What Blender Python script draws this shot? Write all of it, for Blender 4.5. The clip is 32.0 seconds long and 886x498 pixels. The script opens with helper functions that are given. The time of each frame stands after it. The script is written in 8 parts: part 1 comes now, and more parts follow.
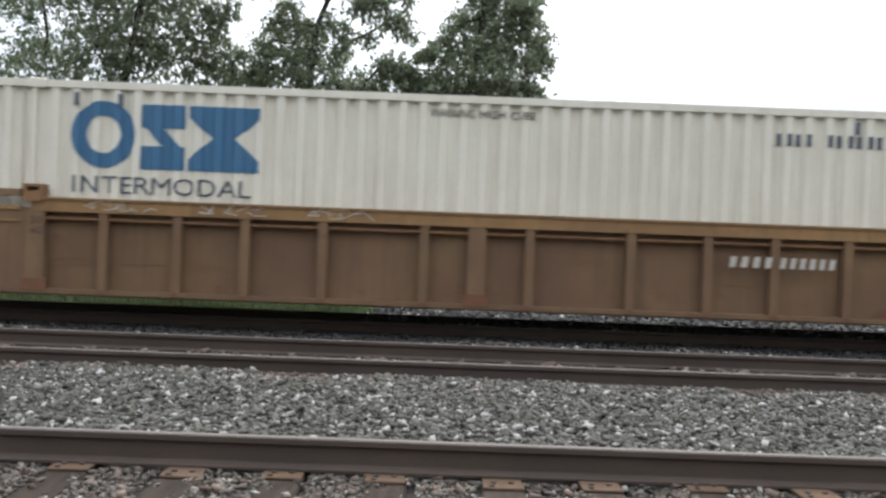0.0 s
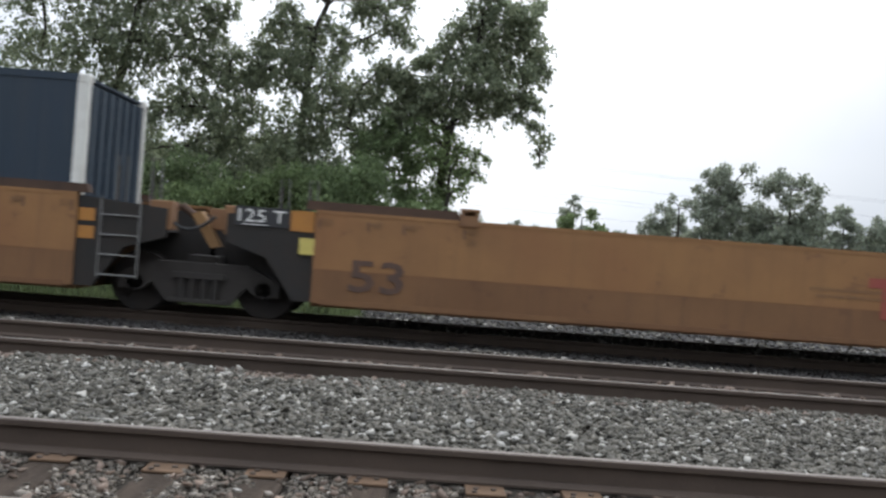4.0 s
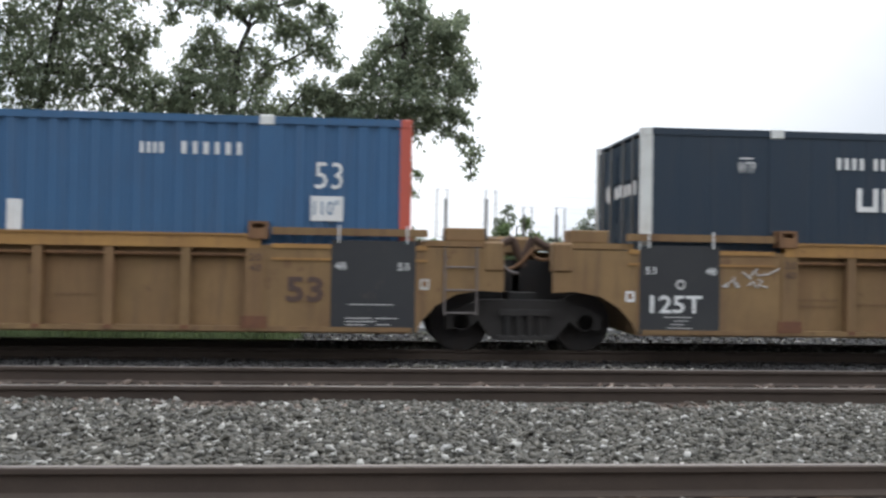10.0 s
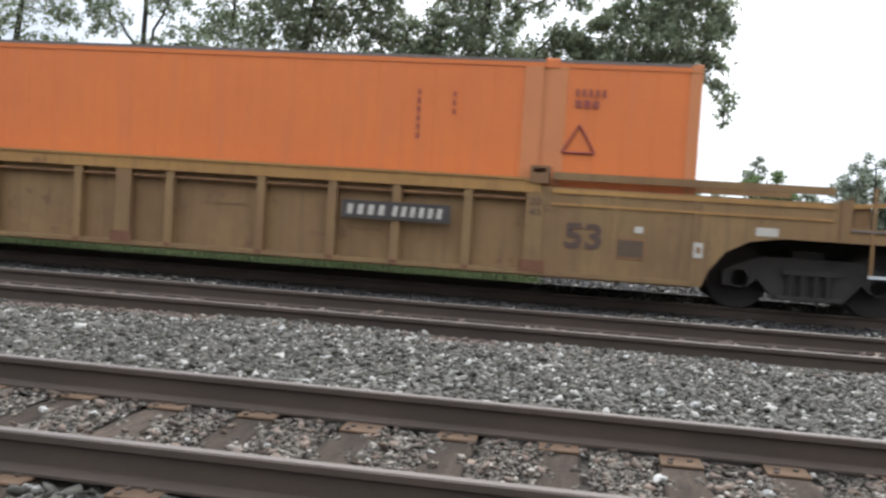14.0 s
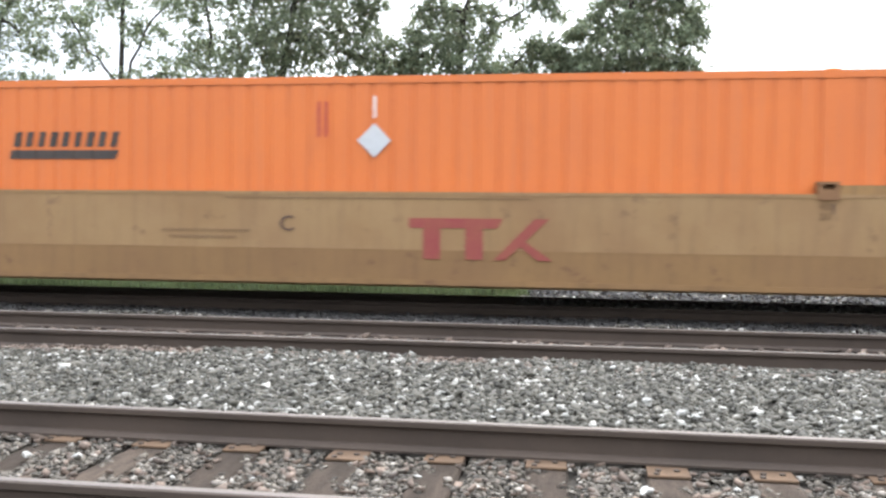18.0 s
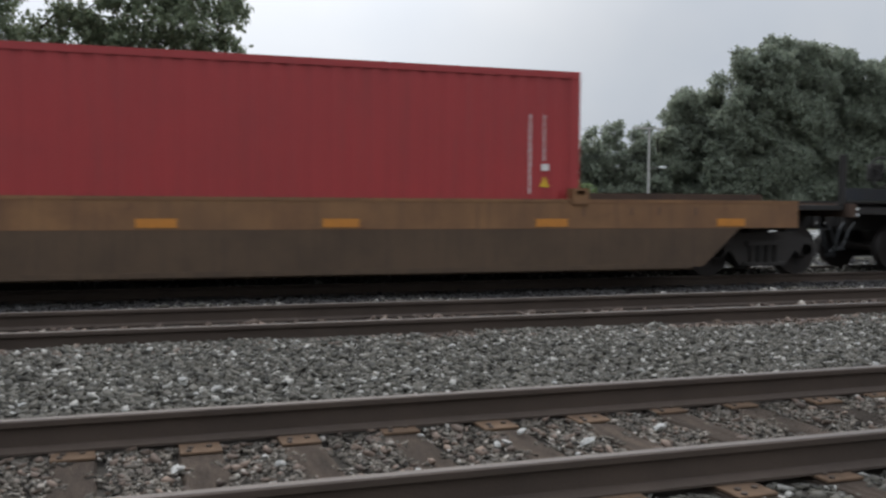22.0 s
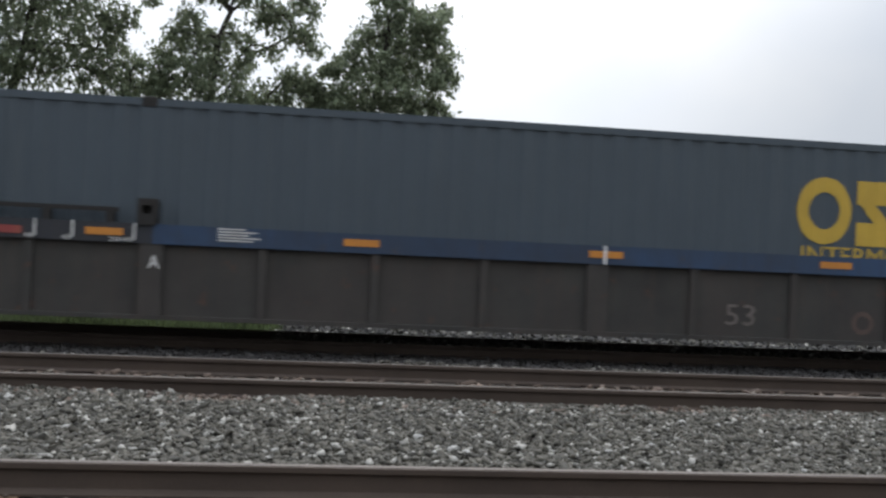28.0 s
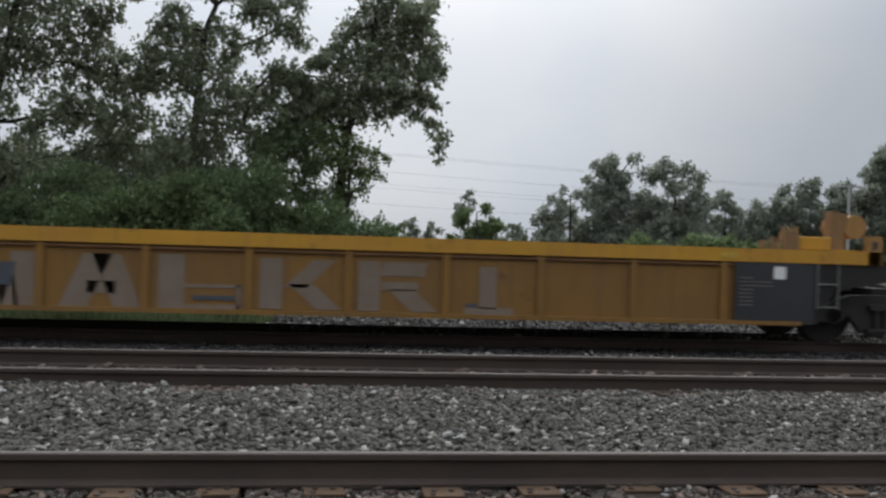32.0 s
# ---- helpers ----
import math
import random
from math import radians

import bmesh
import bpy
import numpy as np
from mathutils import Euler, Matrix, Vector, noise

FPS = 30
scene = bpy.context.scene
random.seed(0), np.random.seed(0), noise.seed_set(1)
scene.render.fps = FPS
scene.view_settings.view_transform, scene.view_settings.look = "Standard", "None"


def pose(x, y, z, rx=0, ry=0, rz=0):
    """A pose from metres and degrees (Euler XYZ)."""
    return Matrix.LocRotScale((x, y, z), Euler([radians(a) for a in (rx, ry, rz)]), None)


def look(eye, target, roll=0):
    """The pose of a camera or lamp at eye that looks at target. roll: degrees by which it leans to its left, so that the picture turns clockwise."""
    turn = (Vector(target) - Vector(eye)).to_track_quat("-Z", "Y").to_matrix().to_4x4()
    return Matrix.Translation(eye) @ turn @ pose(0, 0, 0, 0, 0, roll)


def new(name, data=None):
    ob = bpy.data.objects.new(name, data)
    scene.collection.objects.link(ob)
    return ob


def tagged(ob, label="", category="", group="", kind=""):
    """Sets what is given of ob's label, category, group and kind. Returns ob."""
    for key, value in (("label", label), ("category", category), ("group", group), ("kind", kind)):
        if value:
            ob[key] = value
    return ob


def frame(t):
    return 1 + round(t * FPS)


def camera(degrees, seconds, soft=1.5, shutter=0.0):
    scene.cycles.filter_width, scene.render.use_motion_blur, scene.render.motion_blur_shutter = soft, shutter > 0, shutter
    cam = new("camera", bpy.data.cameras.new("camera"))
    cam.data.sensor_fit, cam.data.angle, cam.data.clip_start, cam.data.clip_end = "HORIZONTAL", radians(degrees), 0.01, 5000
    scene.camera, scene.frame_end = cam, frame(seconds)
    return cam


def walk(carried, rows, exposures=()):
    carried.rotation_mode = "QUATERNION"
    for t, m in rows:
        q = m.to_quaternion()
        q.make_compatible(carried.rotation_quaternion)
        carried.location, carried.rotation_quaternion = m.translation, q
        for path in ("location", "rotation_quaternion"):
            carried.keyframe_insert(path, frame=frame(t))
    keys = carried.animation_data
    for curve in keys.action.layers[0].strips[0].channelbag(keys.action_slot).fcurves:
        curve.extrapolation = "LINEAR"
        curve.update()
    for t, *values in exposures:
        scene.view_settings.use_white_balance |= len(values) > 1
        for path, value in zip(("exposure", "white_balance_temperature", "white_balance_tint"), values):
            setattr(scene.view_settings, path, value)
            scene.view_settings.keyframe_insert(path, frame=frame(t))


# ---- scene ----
# ---- camera ----
PATH = [
    (0, pose(0.052, 0.005, 1.124, 89.35, -2.17, -0.46)),
    (0.5, pose(0.038, -0.002, 1.130, 91.10, -2.16, -0.67)),
    (1, pose(0.034, -0.011, 1.126, 90.46, -1.32, -0.97)),
    (1.5, pose(0.035, -0.010, 1.129, 89.84, -1.70, -1.47)),
    (2, pose(0.041, -0.008, 1.127, 90.90, -2.12, -1.26)),
    (2.5, pose(0.033, -0.017, 1.124, 91.47, -2.31, -0.89)),
    (3, pose(0.039, -0.016, 1.115, 90.78, -2.80, -1.00)),
    (3.5, pose(0.047, -0.016, 1.112, 89.84, -4.75, -1.11)),
    (5.5, pose(0.050, 0.032, 1.106, 90.36, -1.59, -1.00)),
    (6, pose(0.059, 0.031, 1.108, 90.89, -1.64, -1.62)),
    (6.5, pose(0.054, 0.020, 1.099, 91.08, -1.15, -1.41)),
    (7, pose(0.058, 0.007, 1.116, 90.75, -3.85, -2.99)),
    (7.5, pose(0.077, -0.010, 1.124, 90.94, -3.57, -4.54)),
    (8, pose(0.100, -0.029, 1.113, 91.83, -1.77, -4.89)),
    (8.5, pose(0.091, -0.033, 1.117, 89.29, -0.57, -7.35)),
    (9, pose(0.083, -0.029, 1.124, 89.11, 0.05, -7.17)),
    (9.5, pose(0.079, -0.024, 1.118, 90.52, 0.49, -5.99)),
    (10, pose(0.081, -0.018, 1.109, 90.96, -0.90, -4.86)),
    (10.5, pose(0.072, -0.008, 1.098, 90.92, -2.13, -3.38)),
    (11, pose(0.068, 0.006, 1.091, 89.36, -0.19, -2.23)),
    (11.5, pose(0.059, 0.030, 1.112, 89.74, 1.36, 0.64)),
    (12, pose(0.054, 0.021, 1.084, 87.98, -1.57, -2.24)),
    (12.5, pose(0.045, 0.036, 1.119, 88.78, -0.14, 0.22)),
    (13, pose(0.028, 0.050, 1.125, 89.74, -1.76, -0.98)),
    (13.5, pose(-0.015, 0.048, 1.097, 88.55, -2.19, 4.65)),
    (14, pose(-0.038, 0.050, 1.091, 87.07, -3.58, 9.66)),
    (14.5, pose(-0.030, 0.048, 1.087, 84.91, -2.02, 13.79)),
    (15, pose(-0.024, 0.042, 1.095, 84.77, -4.73, 11.84)),
    (15.5, pose(-0.010, 0.040, 1.098, 86.72, -3.61, 7.44)),
    (17.5, pose(0.028, 0.057, 1.150, 86.95, -0.63, 9.81)),
    (18, pose(0.034, 0.053, 1.132, 88.05, -0.59, 8.91)),
    (18.5, pose(0.039, 0.060, 1.146, 88.90, -0.82, 7.67)),
    (19, pose(0.048, 0.057, 1.142, 90.35, -2.47, 4.46)),
    (19.5, pose(0.067, 0.043, 1.132, 90.76, -1.95, 1.25)),
    (20, pose(0.094, 0.029, 1.135, 90.09, -2.81, -2.99)),
    (20.5, pose(0.117, 0.002, 1.134, 89.71, -2.67, -7.06)),
    (21, pose(0.138, -0.020, 1.140, 90.48, -2.72, -10.21)),
    (21.5, pose(0.141, -0.042, 1.147, 90.54, -2.12, -11.66)),
    (22, pose(0.135, -0.058, 1.157, 86.85, -0.43, -18.44)),
    (22.5, pose(0.112, -0.057, 1.154, 87.53, -1.99, -20.45)),
    (23, pose(0.044, -0.046, 1.168, 88.05, -3.98, -14.00)),
    (23.5, pose(-0.018, -0.038, 1.176, 89.27, -3.44, -9.42)),
    (24, pose(-0.066, -0.034, 1.182, 89.82, -0.92, -7.38)),
    (24.5, pose(-0.089, -0.036, 1.186, 90.13, -1.59, -4.54)),
    (25, pose(-0.106, -0.037, 1.195, 91.03, -2.06, -3.47)),
    (25.5, pose(-0.120, -0.044, 1.183, 91.46, -2.39, -3.44)),
    (26, pose(-0.131, -0.051, 1.172, 91.13, -2.13, -4.53)),
    (26.5, pose(-0.139, -0.047, 1.173, 90.01, -3.40, -7.49)),
    (28.5, pose(-0.236, 0.047, 1.151, 91.22, -2.13, -6.46)),
    (29, pose(-0.238, 0.045, 1.145, 92.11, -2.45, -5.30)),
    (29.5, pose(-0.234, 0.048, 1.147, 91.96, -2.53, -4.97)),
    (30, pose(-0.228, 0.042, 1.146, 91.55, -1.72, -4.75)),
    (30.5, pose(-0.209, 0.035, 1.143, 91.27, -1.18, -6.54)),
    (31, pose(-0.210, 0.035, 1.139, 90.64, -1.39, -7.93)),
    (31.5, pose(-0.212, 0.036, 1.131, 90.53, -1.21, -7.78)),
    (32, pose(-0.227, 0.035, 1.118, 90.05, -1.72, -7.51)),
]
EXPOSURE = [(0, 1.37), (1, 0.97), (2, 1.02), (3, 1.27), (6, 0.87), (7, 0.92), (8, 0.57), (9, 1.02), (10, 1.27), (12, 1.42), (14, 1.57), (15, 1.97), (18, 2.27), (19, 1.97), (20, 1.52), (21, 0.92), (22, 0.72), (23, 0.87), (24, 0.92), (26, 0.82), (29, 0.92), (30, 0.72), (32, 0.42)]
cam = camera(51.0, 32.0, soft=2.55, shutter=0.2)
walk(cam, PATH, EXPOSURE)


# ---- how far the train has rolled, second by second ----
ROLLED = [0.00, 9.12, 18.33, 27.57, 36.89, 46.26, 55.68, 65.18, 74.56, 84.12, 93.65, 103.19, 112.75, 122.52, 132.20, 141.69, 151.31, 160.99, 170.70, 180.66, 190.32, 199.86, 209.60, 219.41, 229.42, 239.26, 249.29, 259.38, 269.52, 279.70, 290.02, 300.49, 311.07]


# ---- sky and light: a bright overcast noon ----
SKY_STRENGTH = 0.09
world = bpy.data.worlds.new("overcast_sky")
scene.world = world
world.use_nodes = True
wn, wl = world.node_tree.nodes, world.node_tree.links
wn.clear()
sky = wn.new("ShaderNodeTexSky")
sky.sky_type, sky.sun_disc = "NISHITA", False
sky.sun_elevation, sky.sun_rotation = radians(48), radians(8)
sky.air_density, sky.dust_density = 1.0, 4.0
hsv = wn.new("ShaderNodeHueSaturation")
hsv.inputs["Saturation"].default_value = 0.35
cloud = wn.new("ShaderNodeTexNoise")
cloud.inputs["Scale"].default_value, cloud.inputs["Detail"].default_value = 1.6, 5
ramp = wn.new("ShaderNodeValToRGB")
ramp.color_ramp.elements[0].position, ramp.color_ramp.elements[0].color = 0.36, (5.8, 6.85, 8.5, 1)
ramp.color_ramp.elements[1].position, ramp.color_ramp.elements[1].color = 0.62, (8.9, 9.3, 9.9, 1)
mixw = wn.new("ShaderNodeMix")
mixw.data_type = "RGBA"
mixw.inputs[0].default_value = 0.75
back = wn.new("ShaderNodeBackground")
back.inputs["Strength"].default_value = SKY_STRENGTH
wo = wn.new("ShaderNodeOutputWorld")
wl.new(sky.outputs[0], hsv.inputs["Color"])
wl.new(cloud.outputs["Fac"], ramp.inputs[0])
wl.new(hsv.outputs[0], mixw.inputs[6])
wl.new(ramp.outputs[0], mixw.inputs[7])
# an overcast sky is brightest overhead and dims to the horizon
place = wn.new("ShaderNodeTexCoord")
part_xyz = wn.new("ShaderNodeSeparateXYZ")
dim = wn.new("ShaderNodeMapRange")
dim.inputs["From Min"].default_value, dim.inputs["From Max"].default_value = 0.15, 1.0
dim.interpolation_type = "SMOOTHSTEP"
dim.inputs["To Min"].default_value, dim.inputs["To Max"].default_value = 0.66, 2.75
scaled_sky = wn.new("ShaderNodeVectorMath")
scaled_sky.operation = "SCALE"
wl.new(place.outputs["Generated"], part_xyz.inputs[0])
wl.new(part_xyz.outputs[2], dim.inputs["Value"])
wl.new(mixw.outputs[2], scaled_sky.inputs[0])
wl.new(dim.outputs[0], scaled_sky.inputs["Scale"])
# the cloud is brightest round the hidden sun and dims away from it
toward = wn.new("ShaderNodeVectorMath")
toward.operation = "DOT_PRODUCT"
toward.inputs[1].default_value = Vector((-0.05, 1.0, 0.42)).normalized()
glow = wn.new("ShaderNodeMapRange")
glow.interpolation_type = "SMOOTHSTEP"
glow.inputs["From Min"].default_value, glow.inputs["From Max"].default_value = 0.80, 0.99
glow.inputs["To Min"].default_value, glow.inputs["To Max"].default_value = 0.75, 1.1
lit_sky = wn.new("ShaderNodeVectorMath")
lit_sky.operation = "SCALE"
wl.new(place.outputs["Generated"], toward.inputs[0])
wl.new(toward.outputs["Value"], glow.inputs["Value"])
wl.new(scaled_sky.outputs[0], lit_sky.inputs[0])
wl.new(glow.outputs[0], lit_sky.inputs["Scale"])
wl.new(lit_sky.outputs[0], back.inputs["Color"])
wl.new(back.outputs[0], wo.inputs[0])
sun_data = bpy.data.lights.new("sun", "SUN")
sun_data.energy, sun_data.angle, sun_data.color = 0.6, radians(30), (1.0, 0.98, 0.95)
sun = new("sun", sun_data)
sun.matrix_world = look((6, 52, 48), (0, 10, 0))


# ---- helpers ----
TRACK_Y = 14.1      # middle of the train's track
SIDE = 1.5          # half width of a well car
HALF_BOX = 1.3      # half width of a container


def rolled(t):
    i = min(int(t), len(ROLLED) - 2)
    a = t - i
    get = lambda j: ROLLED[j] if 0 <= j < len(ROLLED) else (2 * ROLLED[0] - ROLLED[1] if j < 0 else 2 * ROLLED[-1] - ROLLED[-2])
    w = (-.5 * a + a * a - .5 * a ** 3, 1 - 2.5 * a * a + 1.5 * a ** 3, .5 * a + 2 * a * a - 1.5 * a ** 3, -.5 * a * a + .5 * a ** 3)
    return sum(k * get(j) for k, j in zip(w, (i - 1, i, i + 1, i + 2)))


def mesh_of(bm, name="mesh"):
    me = bpy.data.meshes.new(name)
    bmesh.ops.recalc_face_normals(bm, faces=bm.faces)
    bm.to_mesh(me)
    bm.free()
    return me


def part(name, bm, material, parent=None, label="", kind=""):
    """One mesh object under a thing or a part; bm may be a bmesh or a ready mesh."""
    me = mesh_of(bm, name) if isinstance(bm, bmesh.types.BMesh) else bm
    if not me.materials:
        me.materials.append(material)
    ob = new(name, me)
    if parent is not None:
        ob.parent = parent
    return tagged(ob, label, kind=kind)


def twin(ob, m):
    """The same mesh once more under the same parent, at a pose in its thing's space."""
    o = new(ob.name.split(".")[0], ob.data)
    o.parent = ob.parent
    o.matrix_basis = m
    if "label" in ob:
        o["label"] = ob["label"]
    return o


TURNED = pose(0, 0, 0, 0, 0, 180)


def box(bm, x0, x1, y0, y1, z0, z1):
    v = [bm.verts.new((x, y, z)) for x in (x0, x1) for y in (y0, y1) for z in (z0, z1)]
    for f in ((0, 1, 3, 2), (4, 6, 7, 5), (0, 4, 5, 1), (2, 3, 7, 6), (0, 2, 6, 4), (1, 5, 7, 3)):
        bm.faces.new([v[i] for i in f])


def boxes(*rows):
    bm = bmesh.new()
    for r in rows:
        box(bm, *r)
    return bm


def soft_box(x0, x1, y0, y1, z0, z1, r=0.012):
    bm = boxes((x0, x1, y0, y1, z0, z1))
    bmesh.ops.bevel(bm, geom=list(bm.edges), offset=r, segments=1, affect="EDGES")
    return bm


def prism(bm, outline, y0, y1):
    """An outline in x and z, drawn out from y0 to y1."""
    a = [bm.verts.new((x, y0, z)) for x, z in outline]
    b = [bm.verts.new((x, y1, z)) for x, z in outline]
    bm.faces.new(a)
    bm.faces.new(b[::-1])
    n = len(a)
    for i in range(n):
        bm.faces.new((a[i], b[i], b[(i + 1) % n], a[(i + 1) % n]))


def prisms(*rows):
    bm = bmesh.new()
    for outline, y0, y1 in rows:
        prism(bm, outline, y0, y1)
    return bm


def tube(bm, p, q, r0, r1=None, n=8, caps=True):
    p, q = Vector(p), Vector(q)
    r1 = r0 if r1 is None else r1
    d = (q - p).normalized()
    a = d.cross(Vector((0.3, 0.9, 0.1)) if abs(d.z) > 0.9 else Vector((0, 0, 1))).normalized()
    b = d.cross(a)
    rings = []
    for c, r in ((p, r0), (q, r1)):
        rings.append([bm.verts.new(c + r * (math.cos(k * math.tau / n) * a + math.sin(k * math.tau / n) * b)) for k in range(n)])
    for k in range(n):
        bm.faces.new((rings[0][k], rings[0][(k + 1) % n], rings[1][(k + 1) % n], rings[1][k]))
    if caps:
        bm.faces.new(rings[0][::-1])
        bm.faces.new(rings[1])


def tubes(*rows, n=8):
    bm = bmesh.new()
    for r in rows:
        tube(bm, *r, n=n)
    return bm


def thing(name, x, y, z, label, category, group="", kind=""):
    e = new(name)
    e.empty_display_size = 0.3
    e.location = (x, y, z)
    return tagged(e, label, category, group, kind)


def letters(text, width, height, thick=0.004, bold=0.012):
    """A mesh of built-in letters standing in the x-z plane, facing -y, its lower left corner at the origin."""
    cu = bpy.data.curves.new("letters", "FONT")
    cu.align_x = "CENTER"
    cu.body, cu.extrude, cu.resolution_u, cu.offset = text, 0.5, 2, bold
    ob = bpy.data.objects.new("letters", cu)
    me = bpy.data.meshes.new_from_object(ob)
    bpy.data.objects.remove(ob)
    n = len(me.vertices)
    co = np.empty(n * 3)
    me.vertices.foreach_get("co", co)
    co = co.reshape(n, 3)
    lo, hi = co.min(0), co.max(0)
    u = (co - lo) / np.maximum(hi - lo, 1e-6)
    out = np.stack([u[:, 0] * width, -u[:, 2] * thick, u[:, 1] * height], 1)
    me.vertices.foreach_set("co", out.ravel())
    me.update()
    return me


def mark(name, text, x, z, width, height, material, parent, y, label="", bold=0.0):
    """Painted letters on the near side of a thing: lower left corner at x, z."""
    me = letters(text, width, height, bold=bold)
    me.materials.append(material)
    ob = part(name, me, material, parent, label)
    ob.location = (x, y, z)
    return ob


def words(name, text, x, z, width, height, material, parent, y, bold=0.0):
    """A line of painted words, each a mark of its own."""
    step = width / len(text)
    at = 0
    for word in text.split():
        mark(name, word, x + at * step, z, len(word) * step, height, material, parent, y, bold=bold)
        at += len(word) + 1


def bars(x, z, width, height, count, y, slant=0.0, gap=0.3, thick=0.004):
    """A row of plain upright bars in place of writing."""
    bm = bmesh.new()
    w = width / (count - gap)
    for k in range(count):
        a = x + k * w
        b = a + w * (1 - gap) * (0.72 if count >= 4 else 1.0)      # slimmer where a row stands for small print
        d = slant * height
        prism(bm, [(a, z), (b, z), (b + d, z + height), (a + d, z + height)], y - thick, y)
    return bm


# ---- materials ----
def material(name, colour, second=None, rough=0.6, metal=0.0, scale=4.0, amount=0.5, fine=60.0, bump=0.15, streak=None, streak_amount=0.5, vary=0.0, stretch=(1, 1, 1), spec=0.4, pale=None, glow_through=0.0, worn=None):
    """Two scales of variation, with streaks that run down where asked for."""
    m = bpy.data.materials.new(name)
    m.use_nodes = True
    nt = m.node_tree
    nd, ln = nt.nodes, nt.links
    nd.clear()
    out, bs = nd.new("ShaderNodeOutputMaterial"), nd.new("ShaderNodeBsdfPrincipled")
    ln.new(bs.outputs[0], out.inputs[0])
    tc, info, add, mp = nd.new("ShaderNodeTexCoord"), nd.new("ShaderNodeObjectInfo"), nd.new("ShaderNodeVectorMath"), nd.new("ShaderNodeMapping")
    shift = nd.new("ShaderNodeVectorMath")
    shift.operation = "SCALE"
    shift.inputs[0].default_value = (37.0, 11.0, 23.0)
    ln.new(info.outputs["Random"], shift.inputs["Scale"])
    ln.new(tc.outputs["Object"], add.inputs[0])
    ln.new(shift.outputs[0], add.inputs[1])
    ln.new(add.outputs[0], mp.inputs[0])
    mp.inputs["Scale"].default_value = stretch

    def noise_node(s, detail, vec):
        n = nd.new("ShaderNodeTexNoise")
        n.inputs["Scale"].default_value, n.inputs["Detail"].default_value, n.inputs["Roughness"].default_value = s, detail, 0.65
        ln.new(vec, n.inputs["Vector"])
        return n

    def ramp_node(src, lo, hi):
        r = nd.new("ShaderNodeMapRange")
        r.inputs["From Min"].default_value, r.inputs["From Max"].default_value = lo, hi
        ln.new(src, r.inputs["Value"])
        return r.outputs[0]

    def mix(fac, a, b, mode="MIX"):
        x = nd.new("ShaderNodeMix")
        x.data_type, x.blend_type = "RGBA", mode
        if isinstance(fac, float):
            x.inputs[0].default_value = fac
        else:
            ln.new(fac, x.inputs[0])
        for k, v in ((6, a), (7, b)):
            if isinstance(v, tuple):
                x.inputs[k].default_value = (*v, 1)
            else:
                ln.new(v, x.inputs[k])
        return x.outputs[2]

    def scaled(src, k):
        x = nd.new("ShaderNodeMath")
        x.operation = "MULTIPLY"
        x.inputs[1].default_value = k
        ln.new(src, x.inputs[0])
        return x.outputs[0]

    big, small = noise_node(scale, 6, mp.outputs[0]), noise_node(fine, 4, mp.outputs[0])
    second = second or tuple(c * 0.55 for c in colour)
    col = mix(scaled(ramp_node(big.outputs["Fac"], 0.38, 0.72), amount), colour, second)
    if streak:
        mp2 = nd.new("ShaderNodeMapping")
        mp2.inputs["Scale"].default_value = (5.0, 5.0, 0.35)
        ln.new(add.outputs[0], mp2.inputs[0])
        sn = noise_node(1.6, 5, mp2.outputs[0])
        col = mix(scaled(ramp_node(sn.outputs["Fac"], 0.5, 0.75), streak_amount), col, streak)
    if worn:
        # soft blotches of old dirt and small sharp spots of rust
        col = mix(scaled(ramp_node(noise_node(0.55, 3, add.outputs[0]).outputs["Fac"], 0.42, 0.68), 0.6), col, worn[0])
        col = mix(scaled(ramp_node(noise_node(3.2, 9, add.outputs[0]).outputs["Fac"], 0.6, 0.68), 0.55), col, worn[1])
    col = mix(scaled(ramp_node(small.outputs["Fac"], 0.3, 0.8), 0.35), col, tuple(c * 0.6 for c in colour))
    if vary:
        geo = nd.new("ShaderNodeNewGeometry")
        val = nd.new("ShaderNodeHueSaturation")
        a = nd.new("ShaderNodeMath")
        a.operation = "ADD"
        ln.new(geo.outputs["Random Per Island"], a.inputs[0])
        ln.new(info.outputs["Random"], a.inputs[1])
        f = nd.new("ShaderNodeMath")
        f.operation = "FRACT"
        ln.new(a.outputs[0], f.inputs[0])
        r = nd.new("ShaderNodeMapRange")
        r.inputs["To Min"].default_value, r.inputs["To Max"].default_value = 1 - vary, 1 + vary
        ln.new(f.outputs[0], r.inputs["Value"])
        ln.new(r.outputs[0], val.inputs["Value"])
        ln.new(col, val.inputs["Color"])
        col = val.outputs[0]
        if pale:
            gt = nd.new("ShaderNodeMath")
            gt.operation = "GREATER_THAN"
            gt.inputs[1].default_value = 1 - pale[1]
            ln.new(f.outputs[0], gt.inputs[0])
            col = mix(scaled(gt.outputs[0], 0.85), col, pale[0])
    ln.new(col, bs.inputs["Base Color"])
    if glow_through:
        tr, ms = nd.new("ShaderNodeBsdfTranslucent"), nd.new("ShaderNodeMixShader")
        ms.inputs[0].default_value = glow_through
        ln.new(col, tr.inputs["Color"])
        ln.new(bs.outputs[0], ms.inputs[1])
        ln.new(tr.outputs[0], ms.inputs[2])
        ln.new(ms.outputs[0], out.inputs[0])
    rr = nd.new("ShaderNodeMapRange")
    rr.inputs["To Min"].default_value, rr.inputs["To Max"].default_value = max(rough - 0.12, 0.05), min(rough + 0.15, 1)
    ln.new(big.outputs["Fac"], rr.inputs["Value"])
    ln.new(rr.outputs[0], bs.inputs["Roughness"])
    bs.inputs["Metallic"].default_value = metal
